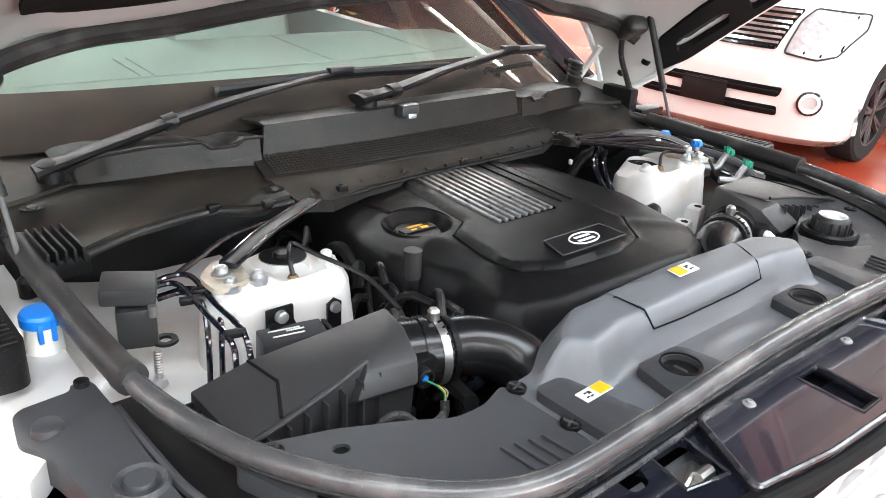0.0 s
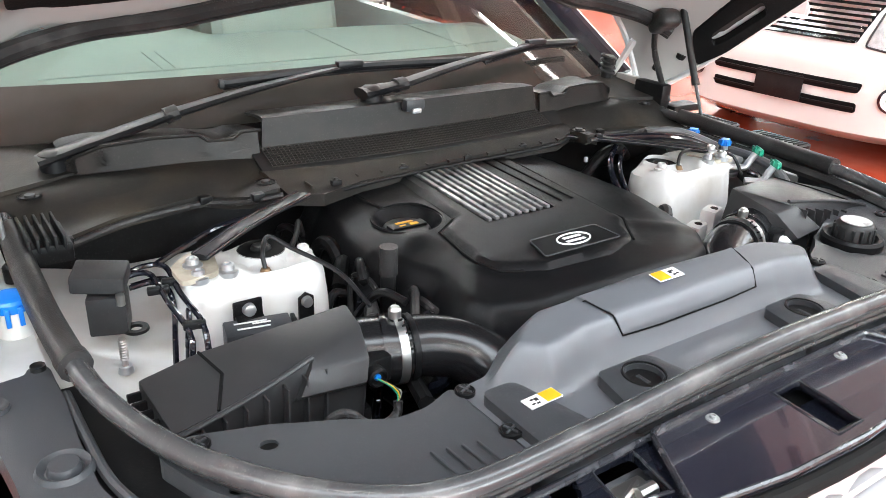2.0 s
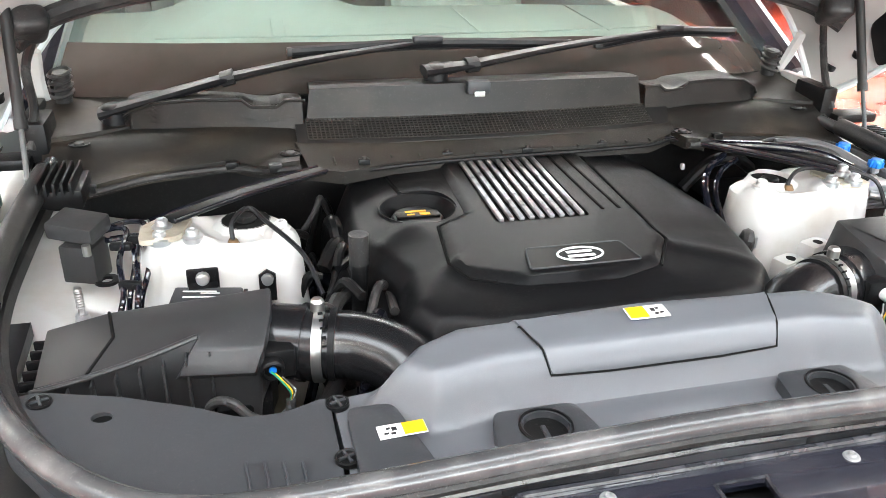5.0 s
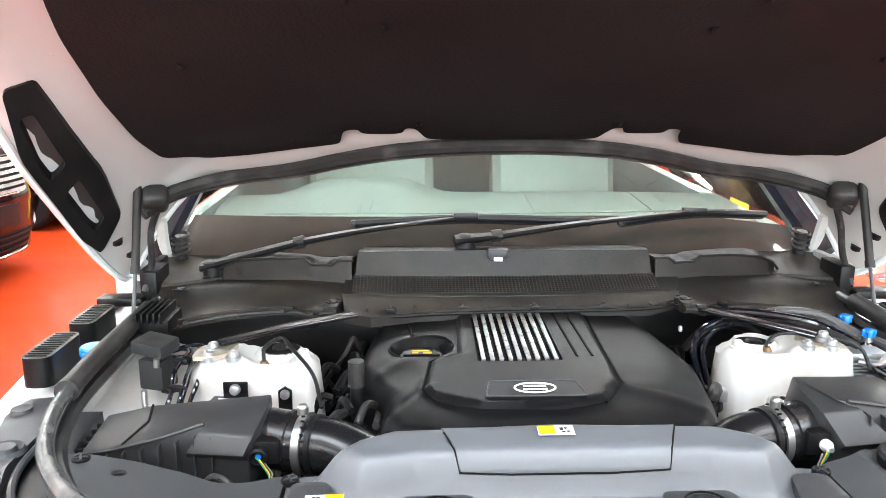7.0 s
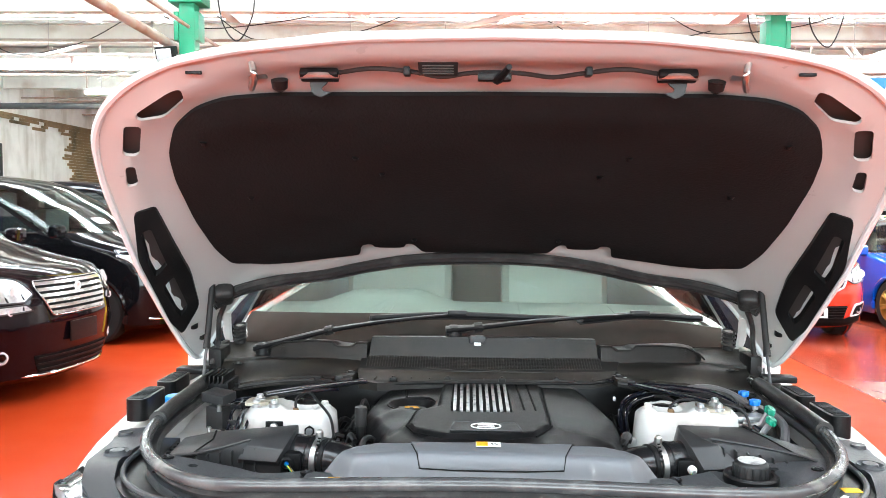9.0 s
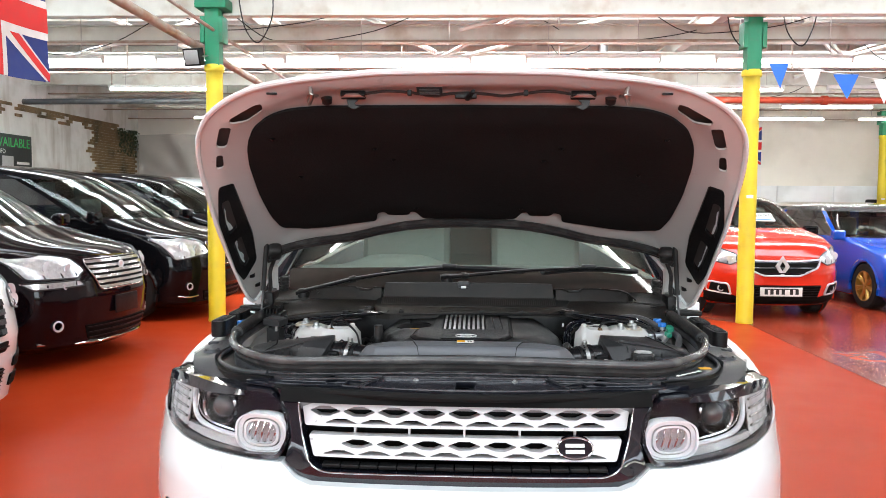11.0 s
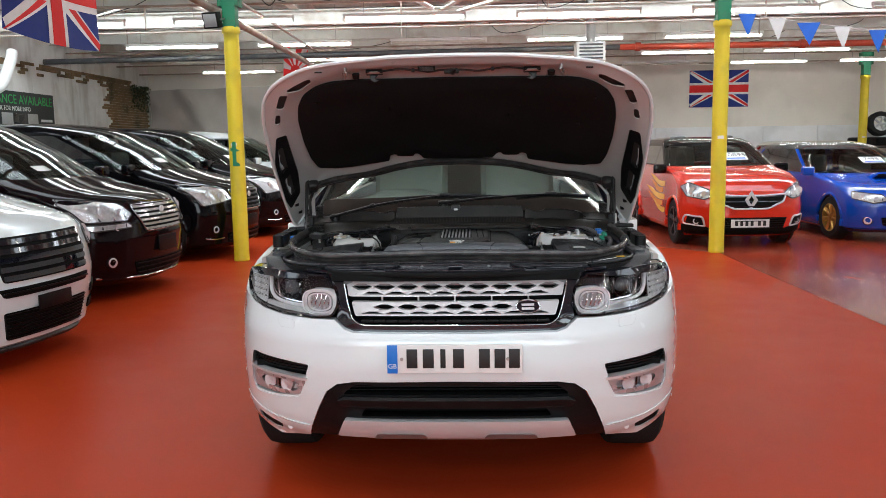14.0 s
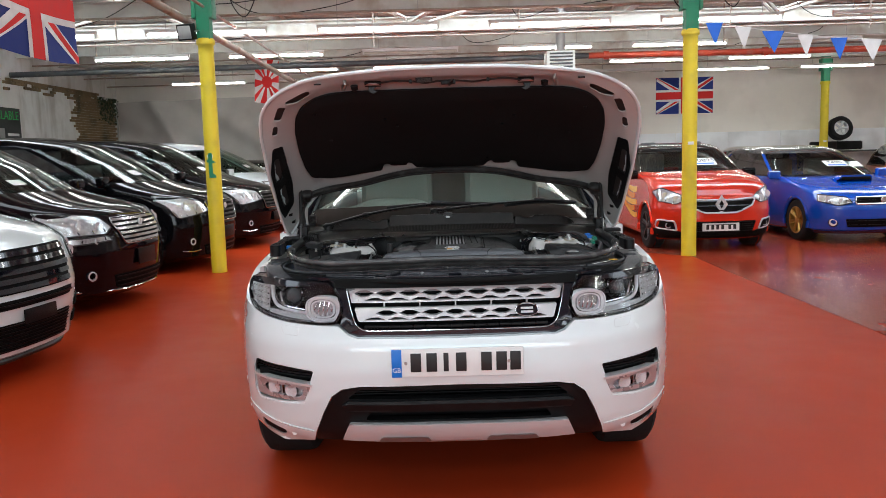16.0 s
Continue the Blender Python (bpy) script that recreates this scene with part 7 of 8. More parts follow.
for pts in ([(-0.028, 0.130), (0.024, 0.130), (0.032, 0.222), (-0.026, 0.222), (-0.028, 0.130)], [(0.272, 0.172), (0.338, 0.185), (0.328, 0.242), (0.262, 0.242), (0.272, 0.172)], [(-0.272, 0.172), (-0.338, 0.185), (-0.328, 0.242), (-0.262, 0.242), (-0.272, 0.172)]):
    part("opening_rim", TB([(u, v, slam_z(v) + (0.006 if abs(u) < 0.1 else 0.0)) for u, v in pts], 0.0025, 6, 0), RIMG, slam)
for s in (-1, 1):
    part("insert_bolt", L([(0.009, 0), (0.008, 0.0018), (0.0045, 0.002), (0.0042, 0.005), (0.003, 0.0052), (0.0026, 0.003), (0, 0.003)], pose(s * 0.138, 0.228, slam_z(0.228) + 0.006), 18), mat("dull_fixing", (0.22, 0.22, 0.22), 0.45), slam)
    part("slam_rail", TB([(0, 0.262, 1.004), (s * 0.20, 0.258, 1.003), (s * 0.40, 0.252, 1.000), (s * 0.52, 0.256, 0.998), (s * 0.60, 0.285, 0.996)], 0.0055, 8, 5), RIMG, slam)
    part("slam_rail", TB([(0, 0.248, 0.992), (s * 0.20, 0.245, 0.991), (s * 0.40, 0.240, 0.988), (s * 0.52, 0.244, 0.986)], 0.0045, 8, 5), RIMG, slam)
part("slam_tray", B((0, 0.200, 0.935), (1.0, 0.10, 0.02), 0.004), mat("tray_metal", (0.22, 0.22, 0.23), 0.5, metal=0.5), slam)
for s in (-1, 1):
    lt = part("lock", B((s * 0.30, 0.205, 0.955), (0.06, 0.035, 0.03), 0.004), STEEL, slam, "zinc plated bonnet lock")
    part("lock_spring", TB([(s * 0.275, 0.195, 0.972), (s * 0.30, 0.195, 0.972)], 0.009, 10, 0), STEEL, lt)
    part("lock_arm", TB([(s * 0.335, 0.195, 0.965), (s * 0.31, 0.200, 0.972), (s * 0.28, 0.215, 0.966)], 0.005, 8, 4), STEEL, lt)
    if s > 0:
        part("yellow_tag", B((0.70, 0.365, 1.008), (0.035, 0.022, 0.002), 0), YELLOWL, car)
    for k in range(5 if s > 0 else 0):
        part("label_bar", B((0.60 + 0.018 * k, 0.268 + 0.016 * k, 1.006), (0.018, 0.010, 0.001), 0, Euler((0, 0, 0.8)).to_matrix()), WLABEL, car)


# wipers
def wiper(pivot, knee, clip, tip_a, tip_b):
    w = new("wiper")
    w.parent = car
    tagged(w, "black wiper arm and blade")
    pv, kn, cl = Vector(pivot), Vector(knee), Vector(clip)
    d = (kn - pv).normalized()
    part("arm_head", TB([pv - d * 0.025, pv + d * 0.03, kn - d * 0.035, kn], (0.027, 0.020), 10, 4, 0.42), ARM, w)
    part("arm_joint", TB([kn - d * 0.012, kn + d * 0.012], 0.019, 10, 0, 0.75), BLACKL, w)
    part("arm", TB([kn, kn + (cl - kn) * 0.35 + Vector((0, 0, 0.006)), kn + (cl - kn) * 0.7 + Vector((0, 0, 0.006)), cl + Vector((0, 0, 0.004))], (0.020, 0.010), 8, 5, 0.42), ARM, w)
    part("arm_cap", L([(0.023, -0.03), (0.023, 0.006), (0.014, 0.012), (0, 0.012)], Matrix.Translation(pv), 18), ARM, w)
    part("blade", TB([tip_a, clip, tip_b], 0.0085, 8, 8, 1.2), ARM, w)
    part("blade_clip", B(cl + Vector((0, -0.004, 0.008)), (0.060, 0.020, 0.016), 0.005), ARM, w)
    for tp in (tip_a, tip_b):
        part("blade_end", B(Vector(tp), (0.02, 0.014, 0.018), 0.005), BLACKL, w)
    part("rubber_edge", TB([Vector(q) - Vector((0, -0.004, 0.011)) for q in (tip_a, clip, tip_b)], 0.003, 5, 8), RUBBER, w)


wiper((-0.672, 1.225, 1.118), (-0.466, 1.215, 1.172), (-0.078, 1.258, 1.217), (-0.342, 1.279, 1.203), (0.223, 1.262, 1.208))
wiper((-0.085, 1.150, 1.190), (-0.015, 1.155, 1.196), (0.494, 1.330, 1.214), (0.30, 1.275, 1.203), (0.704, 1.404, 1.197))
nz = part("washer_jet", B((-0.018, 1.098, 1.168), (0.046, 0.024, 0.026), 0.008), PLATE, car)
part("jet_tip", B((-0.018, 1.084, 1.158), (0.020, 0.006, 0.010), 0.002), ALU, nz)

# near side items
blue = part("washer_cap", L([(0.026, -0.006), (0.026, 0.006), (0.023, 0.010), (0, 0.012)], pose(-0.803, 0.842, 1.046), 24), BLUE, car, "bright blue washer filler cap")
for x in (-0.818, -0.802):
    part("cap_tab", B((x + 0.006, 0.816, 1.036), (0.006, 0.006, 0.026), 0.001), BLUE, blue)
part("filler_neck", L([(0.024, -0.05), (0.022, -0.005), (0.020, 0.0)], pose(-0.803, 0.842, 1.040), 20), mat("milky_plastic", (0.66, 0.66, 0.62), 0.4), car)
jb = part("junction_box", B((-0.686, 0.838, 1.004), (0.052, 0.046, 0.058), 0.004, Euler((0, 0, -0.35)).to_matrix()), LIDP, car, "black terminal box")
part("box_lid", B((-0.690, 0.846, 1.054), (0.072, 0.054, 0.026), 0.005, Euler((0.1, 0.06, -0.42)).to_matrix()), LIDP, jb)
part("box_tab", L([(0.018, 0), (0.017, 0.004), (0.009, 0.004), (0.008, 0)], pose(-0.658, 0.815, 0.976), 18), PLASTIC, jb)
part("lid_stud", L([(0.006, 0), (0.006, 0.016), (0, 0.016)], pose(-0.676, 0.803, 1.026), 10), STEEL, jb)
for pts in ([(-0.66, 0.872, 1.036), (-0.625, 0.872, 1.044), (-0.600, 0.850, 1.046), (-0.604, 0.77, 1.040), (-0.599, 0.700, 1.028), (-0.602, 0.672, 0.998), (-0.604, 0.665, 0.95)],
            [(-0.665, 0.858, 1.036), (-0.640, 0.852, 1.044), (-0.624, 0.832, 1.045), (-0.626, 0.75, 1.040), (-0.618, 0.693, 1.020), (-0.624, 0.670, 0.990), (-0.626, 0.665, 0.94)],
            [(-0.655, 0.84, 1.03), (-0.625, 0.83, 1.036), (-0.613, 0.800, 1.036), (-0.612, 0.780, 1.015), (-0.622, 0.755, 0.975), (-0.628, 0.745, 0.93)],
            [(-0.65, 0.85, 1.028), (-0.61, 0.84, 1.034), (-0.597, 0.805, 1.034), (-0.594, 0.775, 1.010), (-0.606, 0.750, 0.975), (-0.612, 0.74, 0.93)]):
    part("brake_pipe", TB(pts, 0.0042, 8, 6), GLOSS, car)
for x, y, z in ((-0.628, 0.790, 1.042), (-0.604, 0.803, 1.044), (-0.609, 0.700, 1.026)):
    part("pipe_clip", B((x, y, z), (0.030, 0.011, 0.011), 0.003, Euler((0, 0, -0.2)).to_matrix()), PLASTIC, car)
part("pipe_feed", TB([(-0.60, 0.90, 1.03), (-0.55, 0.93, 1.035), (-0.48, 0.97, 1.04), (-0.40, 0.985, 1.045)], 0.005, 8, 6), GLOSS, car)
bm = TB([(-0.689, 0.763, 0.94), (-0.689, 0.763, 0.998)], 0.0045, 10, 0)
for k in range(8):
    lathe(bm, [(0.0052, -0.0015), (0.0062, 0), (0.0052, 0.0015)], pose(-0.689, 0.763, 0.966 + 0.004 * k), 10)
part("stud", bm, STEEL, car, "threaded steel stud")
part("stud_base", L([(0.011, 0), (0.009, 0.010), (0, 0.010)], pose(-0.689, 0.763, 0.945), 12), ALU, car)
ecu = part("control_unit", B((-0.516, 0.716, 0.970), (0.094, 0.040, 0.046), 0.003, Euler((radians(6), 0, -0.20)).to_matrix()), PLATE, car, "small black control unit with white print")
part("unit_bracket", B((-0.520, 0.742, 1.003), (0.044, 0.006, 0.034), 0.003), PLASTIC, ecu)
part("bracket_web", B((-0.520, 0.734, 0.994), (0.040, 0.020, 0.005), 0.001, Euler((0.5, 0, 0)).to_matrix()), PLASTIC, ecu)
part("unit_rib", B((-0.466, 0.702, 0.972), (0.006, 0.036, 0.044), 0.001, Euler((0, 0, -0.2)).to_matrix()), PLASTIC, ecu)
part("unit_bolt", L([(0.010, 0), (0.009, 0.008), (0.006, 0.010), (0, 0.010)], pose(-0.520, 0.739, 1.007, 90), 12), ALU, ecu)
for k in range(3):
    part("print_bar", B((-0.525 + 0.014 * (k % 2), 0.708 + 0.007 * k, 0.9936 + 0.0007 * k), (0.046 - 0.02 * (k % 2), 0.0026, 0.0012), 0, Euler((0, 0, -0.2)).to_matrix()), WLABEL, ecu)
dip = part("filler_stub", TB([(-0.303, 0.715, 0.94), (-0.303, 0.715, 1.02)], 0.012, 12, 0), PLASTIC, car, "black capped service stub")
part("stub_cap", TB([(-0.303, 0.715, 1.02), (-0.303, 0.715, 1.066)], 0.0145, 12, 0), RUBBER, dip)
rnd = random.Random(7)
for k in range(26):
    a = Vector((-0.36 + 0.07 * rnd.random(), 0.60 + 0.40 * rnd.random(), 0.90 + 0.10 * rnd.random()))
    b = a + Vector((rnd.uniform(-0.06, 0.05), rnd.uniform(-0.12, 0.12), rnd.uniform(-0.06, 0.04)))
    c = b + Vector((rnd.uniform(-0.05, 0.05), rnd.uniform(-0.10, 0.10), rnd.uniform(-0.08, 0.02)))
    part("hose", TB([a, (a + b) / 2 + Vector((0, 0, 0.03)), b, c], rnd.choice((0.005, 0.007, 0.012)), 8, 5), rnd.choice((RUBBER, PLASTIC, PLASTIC, RUBBER, GLOSS)), car)
for k in range(14):
    a = Vector((0.34 + 0.03 * rnd.random(), 0.74 + 0.29 * rnd.random(), 0.89 + 0.07 * rnd.random()))
    b = a + Vector((rnd.uniform(-0.03, 0.05), rnd.uniform(-0.12, 0.12), rnd.uniform(-0.08, 0.04)))
    part("hose", TB([a, (a + b) / 2 + Vector((0, 0, 0.03)), b, b + Vector((0, 0.02, -0.1))], rnd.choice((0.005, 0.008, 0.011)), 8, 5), rnd.choice((RUBBER, PLASTIC)), car)
part("hose_connector", B((0.352, 0.965, 1.035), (0.007, 0.009, 0.012), 0.003), SILVER, car)

# far side: cooler, valves and pipes
cool = part("oil_cooler", B((0.668, 0.836, 1.024), (0.075, 0.046, 0.016), 0.006), ALU, car, "aluminium plate cooler with coolant pipes")
for k in range(4):
    part("cooler_plate", B((0.668, 0.836, 0.990 + 0.007 * k), (0.080, 0.052, 0.0045), 0.0015), ALU, cool)
for x, y, z, mt, r in ((0.694, 0.955, 1.050, BLUE, 0.012), (0.690, 0.860, 1.050, BLUE, 0.012), (0.694, 0.778, 1.052, GREEN, 0.0125), (0.674, 0.716, 1.042, GREEN, 0.0115)):
    tip = pose(x, y, z, 18, 24, 0) if mt == GREEN else pose(x, y, z)
    v = part("service_cap", L([(r, 0), (r, 0.010), (r * 0.8, 0.015), (0, 0.015)], tip, 14), mt, car, "coloured service valve cap")
    for k in range(6):
        a = math.pi * k / 3
        part("cap_grip", B(tip @ Vector((r * math.cos(a), r * math.sin(a), 0.006)), (0.004, 0.004, 0.011), 0.001), mt, v)
    if mt == BLUE:
        part("cap_wing", B((x, y, z + 0.010), (r * 2.4, 0.008, 0.009), 0.002), mt, v)
    part("valve_stem", TB([tip @ Vector((0, 0, 0.002)), tip @ Vector((0, 0, -0.022)), (x - 0.018, y + 0.012, z - 0.034), (x - 0.045, y + 0.035, z - 0.036)], 0.0078, 10, 4), ALU, v)
SHEEN = mat("dull_hose", (0.10, 0.10, 0.105), 0.32, var=0.1, spec=0.4)
for pts, r, mt in (([(0.56, 0.985, 1.062), (0.608, 0.965, 1.068), (0.640, 0.938, 1.064), (0.664, 0.915, 1.055), (0.690, 0.875, 1.040)], 0.010, SHEEN), ([(0.45, 0.98, 1.06), (0.55, 0.955, 1.065), (0.63, 0.925, 1.06), (0.66, 0.90, 1.04)], 0.009, RUBBER),
                   ([(0.42, 0.995, 1.066), (0.52, 0.950, 1.070), (0.60, 0.905, 1.065), (0.64, 0.86, 1.05)], 0.008, GLOSS), ([(0.720, 0.90, 1.030), (0.728, 0.82, 1.030), (0.722, 0.75, 1.024), (0.705, 0.70, 1.005), (0.69, 0.66, 0.97)], 0.011, SHEEN),
                   ([(0.70, 0.80, 1.00), (0.69, 0.75, 0.985), (0.665, 0.70, 0.975), (0.64, 0.66, 0.95)], 0.021, RUBBER), ([(0.655, 0.765, 1.02), (0.670, 0.735, 1.01), (0.668, 0.70, 0.99), (0.655, 0.67, 0.96)], 0.006, GLOSS),
                   ([(0.43, 0.955, 1.056), (0.375, 0.915, 1.046), (0.352, 0.880, 1.020), (0.350, 0.840, 0.985), (0.362, 0.790, 0.93)], 0.0065, GLOSS), ([(0.45, 0.945, 1.050), (0.395, 0.905, 1.044), (0.366, 0.868, 1.020), (0.364, 0.825, 0.975), (0.372, 0.78, 0.92)], 0.0050, GLOSS),
                   ([(0.40, 1.06, 1.050), (0.47, 1.01, 1.058), (0.56, 0.93, 1.060), (0.615, 0.868, 1.056), (0.655, 0.83, 1.04)], 0.007, RUBBER), ([(0.47, 1.04, 1.046), (0.56, 1.005, 1.054), (0.66, 0.99, 1.056), (0.70, 0.965, 1.05)], 0.008, RUBBER),
                   ([(0.375, 0.99, 0.98), (0.42, 0.985, 1.03), (0.48, 0.99, 1.035), (0.54, 1.02, 1.0)], 0.012, PLASTIC), ([(0.50, 1.03, 1.03), (0.57, 1.01, 1.06), (0.615, 1.0, 1.062), (0.65, 1.02, 1.05)], 0.006, SHEEN)):
    part("pipe", TB(pts, r, 10, 6), mt, car)
for x, y, z in ((0.446, 0.690, 0.968), (0.398, 0.686, 0.945)):
    foot = part("bracket_foot", B((x, y, z), (0.050, 0.034, 0.060), 0.010, Euler((0, 0, 0.3)).to_matrix()), BARE, car)
    part("foot_hole", L([(0.008, 0), (0.007, -0.004), (0, -0.004)], pose(x, y - 0.004, z + 0.0305), 12), DARK, foot)
part("brace_sticker", B((0.385, 1.045, 1.078), (0.03, 0.010, 0.001), 0, Euler((0, 0, -0.55)).to_matrix()), WLABEL, car)
part("pipe_joint", B((0.352, 0.735, 0.985), (0.022, 0.02, 0.022), 0.003), ALU, car)

# ---- the other cars ----
HEADIN = mat("lamp_chamber", (0.78, 0.79, 0.80), 0.16, metal=0.35, coat=0.6, var=0.45, scale=30)


class Shell:
    """A car body as a stack of level slices: rows of (z, front, rear, half width)."""

    def __init__(self, rows, depth, power):
        self.rows, self.depth, self.power = rows, depth, power
        self.f = [(r[0], r[1]) for r in rows]
        self.r = [(r[0], r[2]) for r in rows]
        self.w = [(r[0], r[3]) for r in rows]

    def front(self, x, z, off=0.0):
        w, n = lerp(self.w, z), self.power
        q = min(0.995, abs(x) / w)
        return lerp(self.f, z) + self.depth * (1 - (1 - q ** n) ** (1 / n)) - off

    def lay(self, off):
        return lambda u, v: (u, self.front(u, v, off), v)

    def half(self, z):
        f, r, w, n, d = lerp(self.f, z), lerp(self.r, z), lerp(self.w, z), self.power, self.depth
        d = min(d, (r - f) * 0.4)
        out = []
        for k in range(15):
            a = math.pi / 2 * k / 14
            out.append((w * math.sin(a) ** (2 / n), f + d * (1 - math.cos(a) ** (2 / n)), z))
        for k in range(1, 64):
            t = k / 64
            out.append((w * (1 - 0.035 * math.sin(math.pi * t) * 0 - 0.03 * t), f + d + (r - 0.3 - f - d) * t, z))
        for k in range(9):
            a = math.pi / 2 * k / 8
            out.append((w * 0.97 * math.cos(a) ** (2 / 4), r - 0.3 + 0.3 * math.sin(a) ** (2 / 4), z))
        return out


def subdivide(rows, step=0.04):
    out = []
    for a, b in zip(rows, rows[1:]):
        n = max(1, int((b[0] - a[0]) / step))
        out += [tuple(a[i] + (b[i] - a[i]) * k / n for i in range(4)) for k in range(n)]
    return out + [rows[-1]]


def background_car(name, label, m, paint, rows, depth=0.5, power=2.6, belt=1.15, eaves=1.78, wheels=(0.9, 3.7), wr=0.34, pillars=(), rim=None, spokes=5,
                   heads=(), reflect=(), grilles=(), intakes=(), fogs=(), strips=(), plate=None, plate_mat=None, emblem=None, roof=None, mirror_at=None, group="parked cars", mirror_mat=None, stickers=(), trim=False):
    rim = rim or ALU
    car = thing(name, label, "car", m, group)
    sh = Shell(rows, depth, power)
    zs = [r[0] for r in subdivide(rows)]
    glass_w, side, glass_r, body, top = bmesh.new(), {-1: bmesh.new(), 1: bmesh.new()}, bmesh.new(), bmesh.new(), bmesh.new()
    rings = [sh.half(z) for z in zs]
    n = len(rings[0])

    def quad(bm, pts):
        bm.faces.new([bm.verts.new(p) for p in pts])

    for a, b in zip(rings, rings[1:]):
        zc = (a[0][2] + b[0][2]) / 2
        for k in range(n - 1):
            for s in (-1, 1):
                pts = [(s * p[0], p[1], p[2]) for p in (a[k], a[k + 1], b[k + 1], b[k])]
                where = body
                if roof and zc > eaves - 0.02:
                    where = top
                elif belt < zc < eaves:
                    if roof is BLACKP and k == 13:
                        where = top
                    elif k < 13:
                        where = glass_w
                    elif 14 <= k < n - 11:
                        where = side[s]
                    elif k > n - 8:
                        where = glass_r
                quad(where, pts)
    for s in (-1, 1):
        cap = [(s * p[0], p[1], p[2]) for p in rings[-1]]
        tgt = top if roof else body
        tgt.faces.new([tgt.verts.new(p) for p in cap + [(0, cap[-1][1], cap[-1][2])]])
        cap = [(s * p[0], p[1], p[2]) for p in rings[0]]
        body.faces.new([body.verts.new(p) for p in cap + [(0, cap[-1][1], cap[-1][2])]])
    for bm in (body, top, glass_w, glass_r, *side.values()):
        bmesh.ops.remove_doubles(bm, verts=bm.verts, dist=0.002)
    # upright pillars between the side windows
    panes, posts = [], []
    for s in (-1, 1):
        for y in pillars:
            for o in (-0.05, 0.05):
                bmesh.ops.bisect_plane(side[s], geom=side[s].verts[:] + side[s].edges[:] + side[s].faces[:], plane_co=(0, y + o, 0), plane_no=(0, 1, 0))
        row = [bmesh.new() for _ in range(len(pillars) + 1)]
        post = [bmesh.new() for _ in pillars]
        for f in side[s].faces:
            yc = f.calc_center_median().y
            near = [i for i, y in enumerate(pillars) if abs(yc - y) < 0.05]
            quad(post[near[0]] if near else row[sum(yc > y for y in pillars)], [v.co for v in f.verts])
        side[s].free()
        panes += row
        posts += post
    for bm in (*posts, *panes):
        bmesh.ops.remove_doubles(bm, verts=bm.verts, dist=0.002)
    # wheel arches
    for bm in (body,):
        for yw in wheels:
            gone = [f for f in bm.faces if abs(f.calc_center_median().x) > 0.6 and math.hypot(f.calc_center_median().y - yw, f.calc_center_median().z - wr) < wr * 1.06]
            bmesh.ops.delete(bm, geom=gone, context="FACES")
            for v in {v for e in bm.edges if e.is_boundary for v in e.verts}:
                dy, dz = v.co.y - yw, v.co.z - wr
                q = math.hypot(dy, dz)
                if abs(v.co.x) > 0.6 and 0.5 * wr < q < wr * 1.28 and v.co.z > 0.17:
                    v.co.y, v.co.z = yw + dy / q * wr * 1.10, wr + dz / q * wr * 1.10
    part("body", body, paint, car, angle=40)
    for bm in posts:
        if len(bm.faces):
            part("window_pillar", bm, GLOSS, car)
        else:
            bm.free()
    part("window_trim", TB([(lerp(sh.w, belt) * (1 - 0.03 * t) + 0.003, lerp(sh.f, belt) + depth + (lerp(sh.r, belt) - 0.3 - lerp(sh.f, belt) - depth) * t, belt) for t in (0.0, 0.25, 0.5, 0.75, 1.0)], 0.010, 6, 0), CHROME if trim else PLASTIC, car)
    part("window_trim", TB([(-lerp(sh.w, belt) * (1 - 0.03 * t) - 0.003, lerp(sh.f, belt) + depth + (lerp(sh.r, belt) - 0.3 - lerp(sh.f, belt) - depth) * t, belt) for t in (0.0, 0.25, 0.5, 0.75, 1.0)], 0.010, 6, 0), CHROME if trim else PLASTIC, car)
    if roof:
        part("roof", top, roof, car)
    else:
        top.free()
    for nm, bm in [("windscreen", glass_w), ("rear_window", glass_r)] + [("side_window", q) for q in panes]:
        if len(bm.faces):
            bmesh.ops.recalc_face_normals(bm, faces=bm.faces)
            bmesh.ops.solidify(bm, geom=bm.faces[:], thickness=0.006)
            part(nm, bm, GLASS if nm == "windscreen" else DGLASS, car)
        else:
            bm.free()
    # arch liners, underbody and cabin
    wmax = max(r[3] for r in rows)
    ymax = max(r[2] for r in rows)
    part("underbody", B((0, ymax / 2 + 0.25, 0.28), (wmax * 1.5, ymax * 0.72, 0.16), 0.03), DARK, car)
    for yw in wheels:
        for s in (-1, 1):
            arch = [(yw + wr * 1.12 * math.cos(a), wr + wr * 1.12 * math.sin(a)) for a in [math.pi * k / 16 - 0.25 + 0.5 * k / 16 for k in range(17)]]
            bm = bmesh.new()
            tube(bm, [(s * (wmax - 0.015), p[0], p[1]) for p in arch], 0.028, 6, 0)
            part("arch_lip", bm, paint, car)
            part("arch_liner", arch_shell(wmax - 0.02, yw, wr, wr * 1.12, 0.26, s), DARK, car)
            wheel_part(car, s * (wmax - 0.125), yw, wr, 0.22, rim, spokes, s)
    yb = lerp(sh.f, belt) + 0.15
    part("dashboard", B((0, yb + 0.42, belt - 0.12), (wmax * 1.7, 0.75, 0.22), 0.06), DARK, car)
    for s in (-1, 1):
        bm = B((s * 0.38, yb + 1.15, belt - 0.05), (0.5, 0.2, 0.62), 0.07)
        box(bm, (s * 0.38, yb + 1.2, belt + 0.36), (0.26, 0.1, 0.18), 0.04)
        part("seat", bm, CLOTHSEAT, car)
